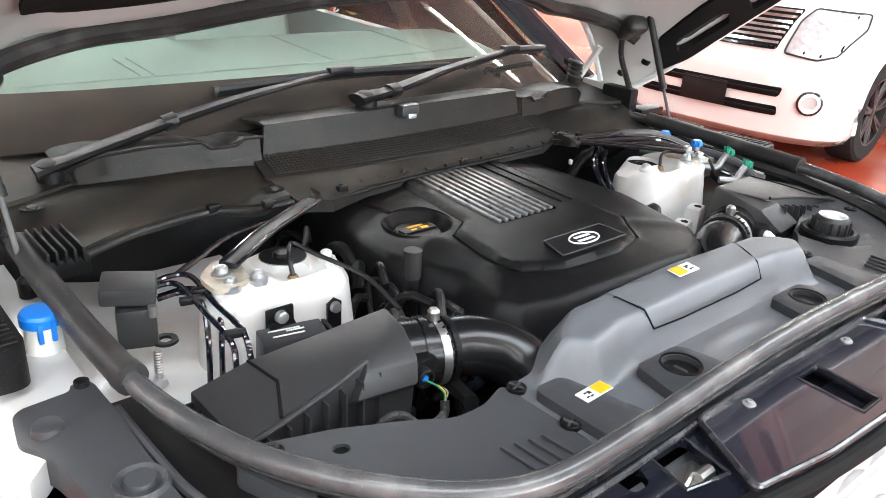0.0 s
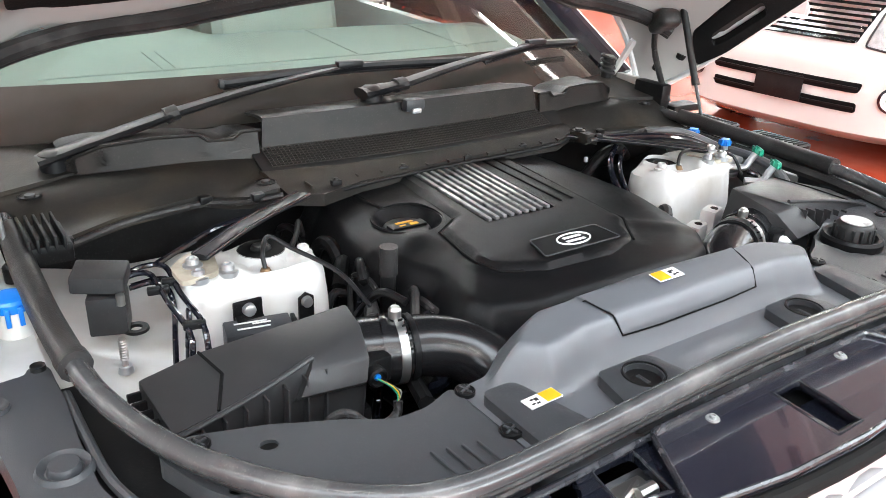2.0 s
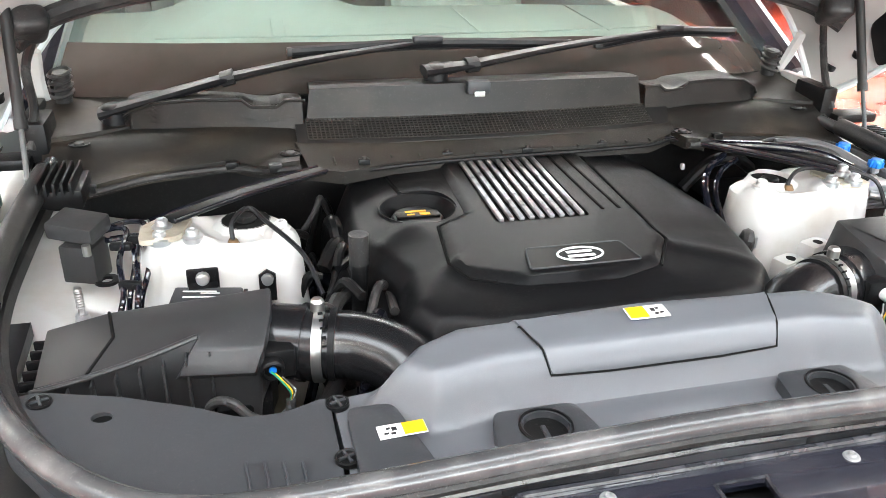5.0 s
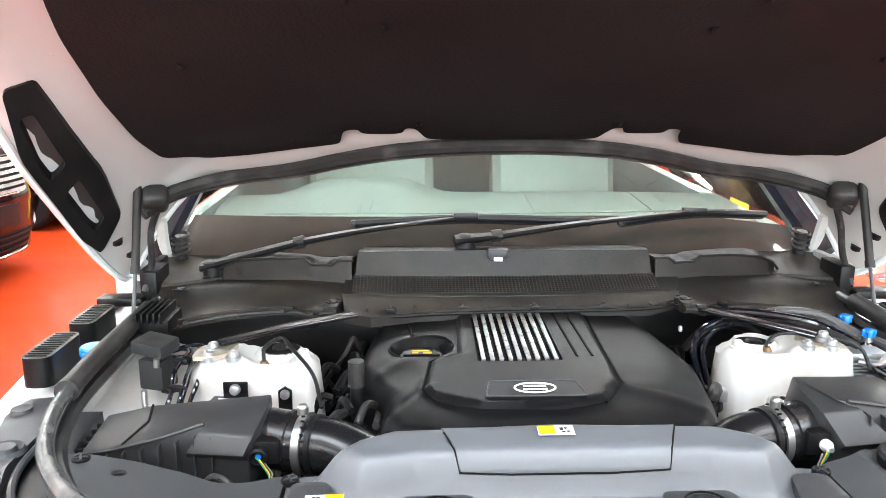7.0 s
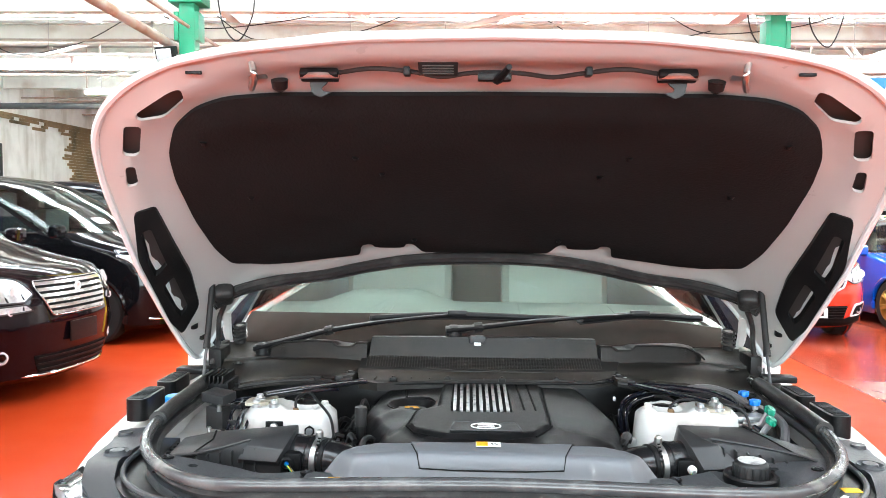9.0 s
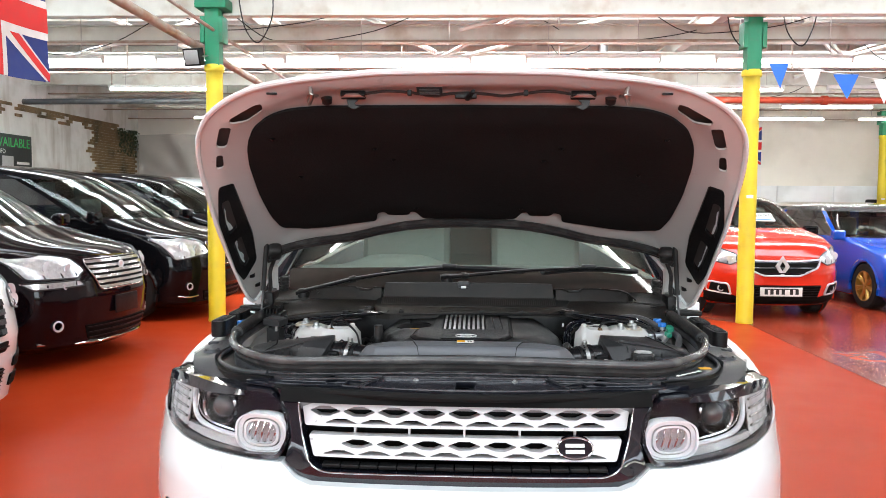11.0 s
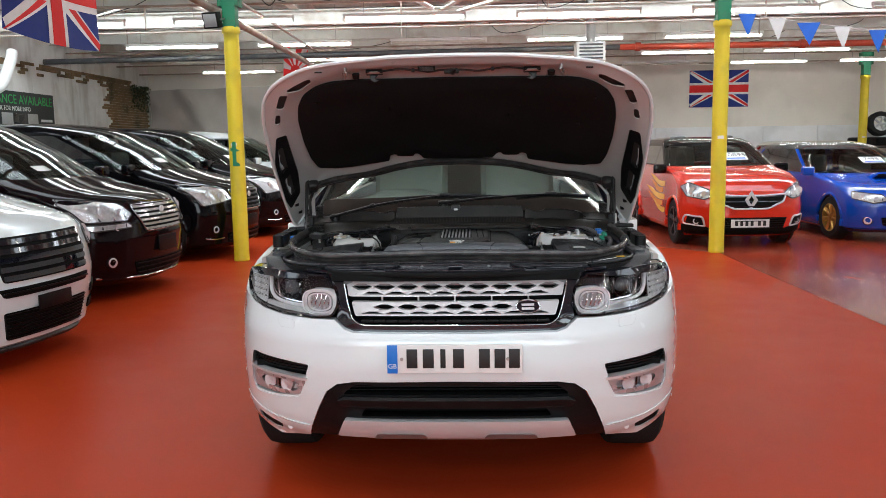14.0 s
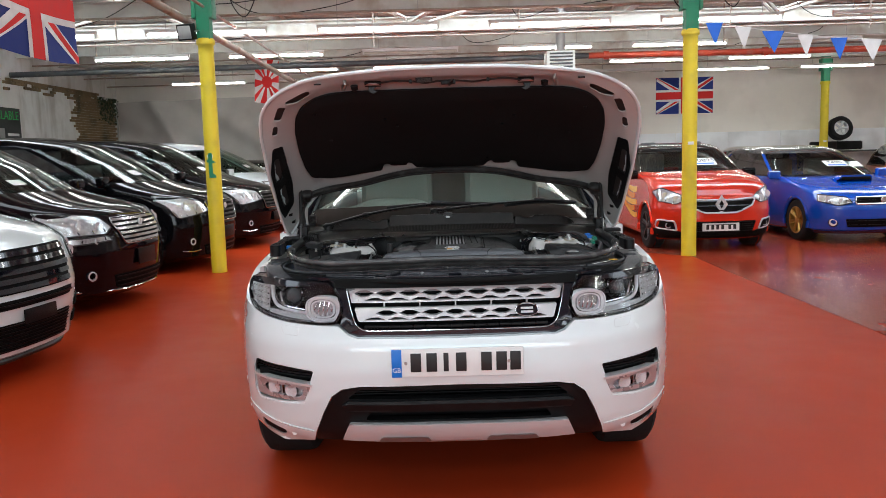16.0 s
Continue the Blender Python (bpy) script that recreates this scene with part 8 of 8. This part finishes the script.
    # front end
    for poly in heads:
        for pp in (poly, mirror(poly)):
            h = part("headlight", sheet(rounded(pp, 0.02), sh.lay(0.012), (0, 0.035, 0), step=0.04), HEADIN, car, "clear headlight with chrome reflectors")
            for (cx, cz, r) in reflect:
                if inside(pp, cx, cz) or inside(pp, -cx, cz):
                    sx = cx if inside(pp, cx, cz) else -cx
                    at = pose(sx, sh.front(sx, cz, 0.004), cz, 90, 0, 0)
                    part("reflector", L([(r, 0.012), (r * 0.85, 0.0), (r * 0.5, -0.03), (0, -0.035)], at, 18), LAMP, h)
                    part("bulb", L([(r * 0.45, -0.02), (r * 0.35, 0.006), (0, 0.012)], at, 14), LENS, h)
            loop = resample(rounded(pp, 0.02), 0.04)
            part("lamp_gasket", TB([(u, sh.front(u, v, 0.014), v) for u, v in loop + loop[:1]], 0.007, 6, 0), BLACKL, h)
            xs, vs = [q[0] for q in pp], [q[1] for q in pp]
            for f in (0.3, 0.55, 0.8):
                ux = min(xs) + f * (max(xs) - min(xs))
                col = [v for v in [min(vs) + 0.01 * i for i in range(60)] if inside(pp, ux, v)]
                if len(col) > 5:
                    part("lamp_divider", TB([(ux, sh.front(ux, col[0], 0.012), col[0] + 0.01), (ux + 0.01, sh.front(ux, col[-1], 0.012), col[-1] - 0.01)], 0.007, 6, 0), GLOSS, h)
            part("lens", sheet(rounded(pp, 0.02), sh.lay(0.020), (0, 0.005, 0), step=0.05), LENS, h)
    for g in grilles:
        gp = part("grille", sheet(rounded(g["poly"], 0.02), sh.lay(0.010), (0, 0.035, 0), step=0.05), DARK, car, g.get("label", ""))
        us, vs = [p[0] for p in g["poly"]], [p[1] for p in g["poly"]]
        for k in range(g["bars"]):
            z = min(vs) + (max(vs) - min(vs)) * (k + 0.5) / g["bars"]
            xs = [u * 0.01 for u in range(-100, 101) if inside(g["poly"], u * 0.01, z)]
            if not xs:
                continue
            hgt = (max(vs) - min(vs)) / g["bars"] * g.get("fill", 0.3)
            part("bar", sheet([(xs[0], z - hgt / 2), (xs[-1], z - hgt / 2), (xs[-1], z + hgt / 2), (xs[0], z + hgt / 2)], sh.lay(0.022), (0, 0.02, 0), step=0.08), g["mat"], gp)
        if g.get("rim"):
            loop = resample(rounded(g["poly"], 0.03), 0.05)
            part("surround", TB([(u, sh.front(u, v, 0.012), v) for u, v in loop + loop[:1]], g.get("rim_r", 0.012), 6, 0), g["rim"], gp)
    for poly in intakes:
        part("intake", sheet(rounded(poly, 0.015), sh.lay(0.014), (0, 0.03, 0), step=0.025), DARK, car)
    for x, z, r in fogs:
        for s in (-1, 1):
            h = part("fog_light", L([(r * 1.35, -0.01), (r * 1.35, 0.012), (r, 0.016), (r * 0.85, -0.005), (0, -0.012)], pose(s * x, sh.front(x, z, 0.0), z, 90, 0, s * 25), 20), LAMP, car)
            part("fog_bezel", L([(r * 1.7, -0.012), (r * 1.65, 0.006), (r * 1.3, 0.010), (r * 1.3, -0.01)], pose(s * x, sh.front(x, z, 0.0), z, 90, 0, s * 25), 20), GLOSS, h)
            part("lens", L([(r * 0.9, 0.0), (r * 0.7, 0.014), (0, 0.018)], pose(s * x, sh.front(x, z, 0.0), z, 90, 0, s * 25), 18), LENS, h)
    for pts, r, mt in strips:
        for s in (-1, 1):
            part("trim_strip", TB([(s * u, sh.front(u, v, 0.008), v) for u, v in pts], r, 6, 3), mt, car)
            if pts[0][0] < 0 or (pts[0][0] == 0 and pts[-1][0] == 0):
                break
    if plate:
        x, z, w, hgt = plate
        y = sh.front(x, z, 0.02)
        pl = part("number_plate", B((x, y, z), (w, 0.012, hgt), 0.002), plate_mat or PLASTIC, car)
        if plate_mat:
            for k in range(6):
                part("print_bar", B((x - w * 0.36 + k * w * 0.135 + (0.03 if k > 3 else 0), y - 0.008, z), (w * 0.075, 0.004, hgt * 0.6), 0), BLACKL, pl)
    if emblem:
        x, z, r, mt = emblem
        part("emblem", L([(r, 0.0), (r, 0.012), (r * 0.8, 0.016), (r * 0.72, 0.008), (0, 0.008)], pose(x, sh.front(x, z, 0.022), z, 90, 0, 0), 20), mt, car)
    if mirror_at:
        y, z = mirror_at
        for s in (-1, 1):
            x = s * (lerp(sh.w, z) + 0.09)
            mr = part("door_mirror", B((x, y, z), (0.20, 0.10, 0.14), 0.04, seg=3), mirror_mat or paint, car)
            part("mirror_glass", B((x, y + 0.052, z), (0.16, 0.004, 0.10), 0.001), CHROME, mr)
            part("mirror_arm", B((x - s * 0.11, y + 0.01, z - 0.05), (0.12, 0.05, 0.04), 0.01), PLASTIC, mr)
    for (x, z, w, hgt, kind) in stickers:
        y = sh.front(x, z, 0.012)
        dy = (sh.front(x, z + 0.1) - sh.front(x, z)) / 0.1
        tilt = math.degrees(math.atan2(dy, 1))
        at = pose(x, y, z, 90 - tilt, 0, 0)
        card = part("price_card" if kind else "windscreen_card", B((0, 0, 0), (w, hgt, 0.003), 0), WLABEL, car)
        card.matrix_local = at
        if kind:
            text("digits", kind, hgt * 0.62, pose(0, hgt * 0.14, 0.003), BLACKL, card, 0.001)
            bar = part("print_bar", B((0, -hgt * 0.3, 0.003), (w * 0.8, hgt * 0.16, 0.002), 0), PENB, card)
    return car


BLACKP = mat("black_car_paint", (0.004, 0.004, 0.005), 0.06, var=0.05, spec=0.23)
PLUM = mat("plum_black_paint", (0.006, 0.003, 0.0045), 0.06, var=0.05, spec=0.25)
REDP = mat("red_car_paint", (0.64, 0.026, 0.008), 0.18, var=0.04, coat=1.0)
BLUEP = mat("blue_car_paint", (0.004, 0.07, 0.46), 0.18, var=0.05, coat=1.0)
BARS = mat("dull_chrome_bar", (0.50, 0.50, 0.50), 0.18, metal=0.85)
ORANGEP = mat("orange_car_paint", (0.50, 0.12, 0.02), 0.2, coat=1.0)
GREYCAR = mat("grey_car_paint", (0.05, 0.055, 0.06), 0.2, coat=1.0)
GOLD = mat("gold_alloy", (0.55, 0.36, 0.10), 0.3, metal=0.8)
BLACKALLOY = mat("black_alloy", (0.03, 0.03, 0.032), 0.3, metal=0.5)

MPV = [(0.16, 0.16, 4.70, 0.84), (0.22, 0.07, 4.80, 0.90), (0.45, 0.02, 4.85, 0.915), (0.62, 0.0, 4.85, 0.915), (0.80, 0.03, 4.85, 0.915), (0.93, 0.09, 4.85, 0.915), (1.0, 0.17, 4.85, 0.91),
       (1.06, 0.36, 4.84, 0.905), (1.12, 0.60, 4.83, 0.90), (1.18, 0.82, 4.82, 0.89), (1.22, 0.95, 4.82, 0.88), (1.5, 1.42, 4.78, 0.83), (1.74, 1.92, 4.72, 0.77), (1.82, 2.2, 4.6, 0.70), (1.87, 2.6, 4.4, 0.55), (1.885, 3.0, 4.2, 0.3)]


def mpv(label, m, paint, style):
    kw = dict(depth=0.62, power=2.3, belt=1.22, eaves=1.72, wheels=(0.93, 3.85), wr=0.35, pillars=(2.05, 3.1, 4.1), mirror_at=(1.28, 1.24))
    if style == "chrome":
        background_car("people_carrier", label, m, paint, MPV, rim=ALU,
                       heads=([(0.47, 0.86), (0.56, 0.80), (0.86, 0.80), (0.905, 0.98), (0.87, 1.04), (0.54, 0.97)], [(0.50, 0.735), (0.84, 0.712), (0.885, 0.772), (0.55, 0.783)]),
                       reflect=((0.60, 0.88, 0.045), (0.74, 0.90, 0.05), (0.66, 0.735, 0.028)),
                       grilles=[dict(poly=[(-0.34, 0.68), (0.34, 0.68), (0.44, 0.90), (0.43, 0.95), (-0.43, 0.95), (-0.44, 0.90)], bars=6, fill=0.55, mat=BARS, rim=BARS, rim_r=0.006, label="chrome barred grille"),
                                dict(poly=[(-0.42, 0.24), (0.42, 0.24), (0.48, 0.38), (-0.48, 0.38)], bars=3, fill=0.3, mat=PLASTIC)],
                       fogs=((0.70, 0.40, 0.036),), strips=(([(0.0, 0.215), (0.4, 0.22), (0.8, 0.25)], 0.012, CHROME),), emblem=(0.0, 0.88, 0.036, SILVER), plate=(0, 0.53, 0.36, 0.16), stickers=((-0.35, 1.32, 0.22, 0.1, ""),), **kw)
    elif style == "dark":
        background_car("people_carrier", label, m, paint, MPV, rim=BLACKALLOY,
                       heads=([(0.46, 0.82), (0.84, 0.74), (0.905, 0.98), (0.86, 1.05), (0.52, 0.95)],), reflect=((0.62, 0.87, 0.05), (0.76, 0.90, 0.055)),
                       grilles=[dict(poly=[(-0.42, 0.66), (0.42, 0.66), (0.46, 0.94), (-0.46, 0.94)], bars=5, fill=0.4, mat=BLACKALLOY, rim=CHROME, rim_r=0.008),
                                dict(poly=[(-0.5, 0.22), (0.5, 0.22), (0.55, 0.36), (-0.55, 0.36)], bars=2, fill=0.3, mat=PLASTIC)],
                       fogs=((0.72, 0.42, 0.034),), strips=(([(0.60, 0.30), (0.7, 0.285), (0.80, 0.30)], 0.008, CHROME),), emblem=(0.0, 0.86, 0.04, SILVER), plate=(0, 0.5, 0.36, 0.16), stickers=((-0.3, 1.35, 0.25, 0.12, ""),), **kw)
    elif style == "bodykit":
        background_car("people_carrier", label, m, paint, MPV, rim=BLACKALLOY,
                       heads=([(0.56, 0.80), (0.80, 0.76), (0.89, 0.96), (0.84, 1.0), (0.60, 0.90)],), reflect=((0.66, 0.83, 0.045), (0.78, 0.87, 0.05)),
                       grilles=[dict(poly=[(-0.42, 0.64), (0.42, 0.64), (0.47, 0.93), (-0.47, 0.93)], bars=5, fill=0.6, mat=GLOSS, label="gloss black slatted grille"),
                                dict(poly=[(-0.42, 0.54), (0.42, 0.54), (0.46, 0.60), (-0.46, 0.60)], bars=1, fill=0.2, mat=PLASTIC),
                                dict(poly=[(-0.38, 0.25), (0.38, 0.25), (0.42, 0.44), (-0.42, 0.44)], bars=8, fill=0.2, mat=PLASTIC)],
                       intakes=([(0.52, 0.30), (0.72, 0.30), (0.76, 0.36), (0.54, 0.37)], [(-0.72, 0.30), (-0.52, 0.30), (-0.54, 0.37), (-0.76, 0.36)],
                                [(0.54, 0.42), (0.78, 0.42), (0.80, 0.50), (0.56, 0.48)], [(-0.78, 0.42), (-0.54, 0.42), (-0.56, 0.48), (-0.80, 0.50)]),
                       strips=(([(0.0, 0.19), (0.4, 0.19), (0.84, 0.22)], 0.025, BLACKALLOY),), plate=(0, 0.47, 0.34, 0.10), **kw)
    else:
        tall = [(z * 1.06, f, r, w) for z, f, r, w in MPV]
        background_car("people_carrier", label, m, paint, tall, rim=BLACKALLOY, spokes=7,
                       heads=([(0.50, 0.79), (0.70, 0.765), (0.80, 0.80), (0.885, 0.97), (0.87, 1.06), (0.58, 1.07), (0.54, 1.00)],), reflect=((0.62, 0.86, 0.05), (0.73, 0.93, 0.062), (0.64, 1.0, 0.035)),
                       grilles=[dict(poly=[(-0.44, 0.80), (0.44, 0.80), (0.52, 1.06), (-0.52, 1.06)], bars=8, fill=0.5, mat=CHROME, label="chrome barred grille"),
                                dict(poly=[(-0.52, 0.50), (0.52, 0.50), (0.54, 0.565), (-0.54, 0.565)], bars=1, fill=0.2, mat=PLASTIC),
                                dict(poly=[(-0.52, 0.37), (0.52, 0.37), (0.52, 0.435), (-0.52, 0.435)], bars=1, fill=0.2, mat=PLASTIC)],
                       fogs=((0.71, 0.485, 0.050),), emblem=(0.0, 0.95, 0.085, SILVER), plate=(0, 0.465, 0.34, 0.17), **{**kw, "power": 3.2, "depth": 0.5, "wr": 0.365, "wheels": (0.86, 3.85)})


# row along the west wall, noses out
mpv("white people carrier with black slatted grille and body kit", pose(-2.87, 2.35, 0, 0, 0, 82), WHITE, "bodykit")
mpv("plum black people carrier with chrome barred grille", pose(-3.19, 5.20, 0, 0, 0, 84), PLUM, "chrome")
mpv("black people carrier with dark grille parked in the row", pose(-3.1, 8.1, 0, 0, 0, 84), BLACKP, "dark")
mpv("black people carrier parked beyond the yellow pillar", pose(-3.0, 10.9, 0, 0, 0, 84), BLACKP, "dark")
mpv("white people carrier at the far end of the row", pose(-2.9, 13.6, 0, 0, 0, 84), WHITE, "dark")
# white one facing across from the east
mpv("white people carrier with chrome grille and alloy wheels", pose(4.08, 2.90, 0, 0, 0, -86), mat("cream_white_paint", (0.60, 0.62, 0.60), 0.25, var=0.01, big=0.02, coat=1.0), "plain")

HATCH = [(0.17, 0.16, 4.0, 0.77), (0.24, 0.06, 4.08, 0.83), (0.42, 0.01, 4.12, 0.85), (0.60, 0.0, 4.12, 0.855), (0.78, 0.04, 4.12, 0.85), (0.92, 0.13, 4.11, 0.845), (1.02, 0.40, 4.10, 0.84), (1.08, 0.80, 4.08, 0.83),
         (1.12, 1.0, 4.06, 0.81), (1.3, 1.32, 3.95, 0.75), (1.47, 1.65, 3.8, 0.68), (1.53, 1.9, 3.7, 0.62), (1.56, 2.3, 3.5, 0.45), (1.57, 2.7, 3.3, 0.25)]
cap = background_car("hatchback", "red small crossover car with black roof and chrome grille", pose(3.84, 8.02, 0, 0, 0, 1), REDP, HATCH, depth=0.55, belt=1.13, eaves=1.46, wheels=(0.83, 3.42), wr=0.33,
                     pillars=(2.15, 3.05), rim=BLACKALLOY, roof=BLACKP,
                     heads=([(0.46, 0.76), (0.60, 0.69), (0.80, 0.73), (0.84, 0.86), (0.76, 0.92), (0.55, 0.83)],), reflect=((0.60, 0.76, 0.045), (0.73, 0.80, 0.055)),
                     grilles=[dict(poly=[(-0.50, 0.76), (-0.46, 0.66), (-0.22, 0.56), (0.22, 0.56), (0.46, 0.66), (0.50, 0.76), (0.2, 0.74), (-0.2, 0.74)], bars=3, fill=0.2, mat=GLOSS, rim=SILVER, rim_r=0.014),
                              dict(poly=[(-0.48, 0.28), (0.48, 0.28), (0.52, 0.44), (-0.52, 0.44)], bars=5, fill=0.3, mat=PLASTIC)],
                     intakes=([(-0.83, 0.19), (0.83, 0.19), (0.845, 0.335), (0.56, 0.305), (0.50, 0.285), (-0.50, 0.285), (-0.56, 0.305), (-0.845, 0.335)], [(0.60, 0.325), (0.80, 0.355), (0.79, 0.455), (0.64, 0.435)], [(-0.80, 0.355), (-0.60, 0.325), (-0.64, 0.435), (-0.79, 0.455)]),
                     fogs=((0.69, 0.385, 0.030),), strips=(([(0.585, 0.318), (0.70, 0.330), (0.815, 0.350), (0.808, 0.46), (0.70, 0.452), (0.625, 0.440), (0.585, 0.318)], 0.013, SILVER),),
                     plate=(0.0, 0.36, 0.52, 0.111), plate_mat=WLABEL, mirror_at=(1.35, 1.08), mirror_mat=BLACKP, stickers=((0.18, 1.26, 0.34, 0.22, "10895"),))
part("emblem", sheet([(0, 0.55), (0.088, 0.68), (0, 0.81), (-0.088, 0.68)], lambda u, v: (u, -0.02, v), (0, 0.02, 0), holes=[[(0, 0.615), (0.038, 0.68), (0, 0.745), (-0.038, 0.68)]], step=0.05), SILVER, cap, "chrome diamond emblem")
# painted flames along the sides of the red car
FLAME = mat("flame_orange", (0.75, 0.30, 0.03), 0.3, coat=0.5)
FLAMEY = mat("flame_yellow", (0.85, 0.55, 0.08), 0.3, coat=0.5)
for s in (-1, 1):
    for k in range(5):
        y0, z0, ln = 1.32 + 0.13 * (k % 2), 0.46 + 0.10 * k, 0.75 + 0.25 * ((k * 7) % 3)
        lick = [(y0, z0 - 0.04), (y0 + 0.2 * ln, z0 - 0.055), (y0 + 0.5 * ln, z0 - 0.02), (y0 + 0.75 * ln, z0 + 0.05), (y0 + ln, z0 + 0.13), (y0 + 0.68 * ln, z0 + 0.10), (y0 + 0.45 * ln, z0 + 0.045), (y0 + 0.22 * ln, z0 + 0.03), (y0, z0 + 0.04)]
        part("flame", sheet(rounded(lick, 0.03), lambda u, v, s=s: (s * (lerp([(r[0], r[3]) for r in HATCH], v) * (1 - 0.03 * (u - 0.6) / 3.2) + 0.004), u, v), (-s * 0.01, 0, 0), step=0.06), FLAME if k % 2 else FLAMEY, cap, "painted orange flame")

SALOON = [(0.15, 0.18, 4.3, 0.78), (0.22, 0.06, 4.38, 0.84), (0.40, 0.01, 4.42, 0.865), (0.55, 0.0, 4.42, 0.87), (0.68, 0.05, 4.42, 0.87), (0.78, 0.16, 4.41, 0.865), (0.84, 0.40, 4.40, 0.86), (0.92, 0.85, 4.40, 0.85),
          (0.97, 1.15, 4.38, 0.83), (1.2, 1.6, 4.2, 0.73), (1.38, 2.0, 4.0, 0.62), (1.44, 2.3, 3.8, 0.52), (1.47, 2.7, 3.5, 0.35)]


def saloon(label, m, paint, rim, price="", scoop=False, roof=None):
    c = background_car("saloon_car", label, m, paint, SALOON, depth=0.6, belt=0.98, eaves=1.37, wheels=(0.88, 3.5), wr=0.32, pillars=(2.62, 3.35), rim=rim, spokes=7, roof=roof,
                       heads=([(0.44, 0.62), (0.62, 0.58), (0.82, 0.64), (0.80, 0.74), (0.50, 0.70)],), reflect=((0.58, 0.645, 0.04), (0.72, 0.67, 0.045)),
                       grilles=[dict(poly=[(-0.40, 0.60), (0.40, 0.60), (0.38, 0.70), (-0.38, 0.70)], bars=3, fill=0.3, mat=PLASTIC, rim=CHROME, rim_r=0.012),
                                dict(poly=[(-0.48, 0.26), (0.48, 0.26), (0.52, 0.38), (-0.52, 0.38)], bars=2, fill=0.2, mat=PLASTIC)],
                       fogs=((0.66, 0.33, 0.04),), emblem=(0.0, 0.65, 0.05, CHROME), mirror_at=(1.5, 1.0), stickers=((0.12, 1.16, 0.36, 0.2, price), (0.45, 1.14, 0.22, 0.2, "")) if price else ())
    if scoop:
        sc = part("bonnet_scoop", sheet(rounded([(-0.28, 0.72), (0.28, 0.72), (0.30, 1.12), (-0.30, 1.12)], 0.06), lambda u, v: (u, v, 0.90 + 0.075 * step01(1.12, 0.78, v) * step01(0.31, 0.22, abs(u)) + 0.02), (0, 0, -0.03), step=0.04), paint, c)
        part("opening", B((0, 0.715, 0.945), (0.46, 0.012, 0.045), 0.004), DARK, sc)
    return c


# grey roof stands in for a dark reflection on the blue paint
saloon("blue saloon car with bonnet scoop and gold wheels", pose(6.33, 8.40, 0, 0, 0, 4), BLUEP, GOLD, "7495", True, roof=GREYCAR)
saloon("dark grey saloon car parked behind", pose(6.4, 13.0, 0, 0, 0, -16), GREYCAR, ALU)
saloon("orange saloon car parked behind the blue one", pose(9.6, 11.6, 0, 0, 0, -16), ORANGEP, ALU)
saloon("black saloon car parked near the rear wall", pose(-2.2, 15.2, 0, 0, 0, 60), BLACKP, ALU)
saloon("dark saloon car parked behind the red one", pose(3.4, 12.6, 0, 0, 0, -17), GREYCAR, ALU)
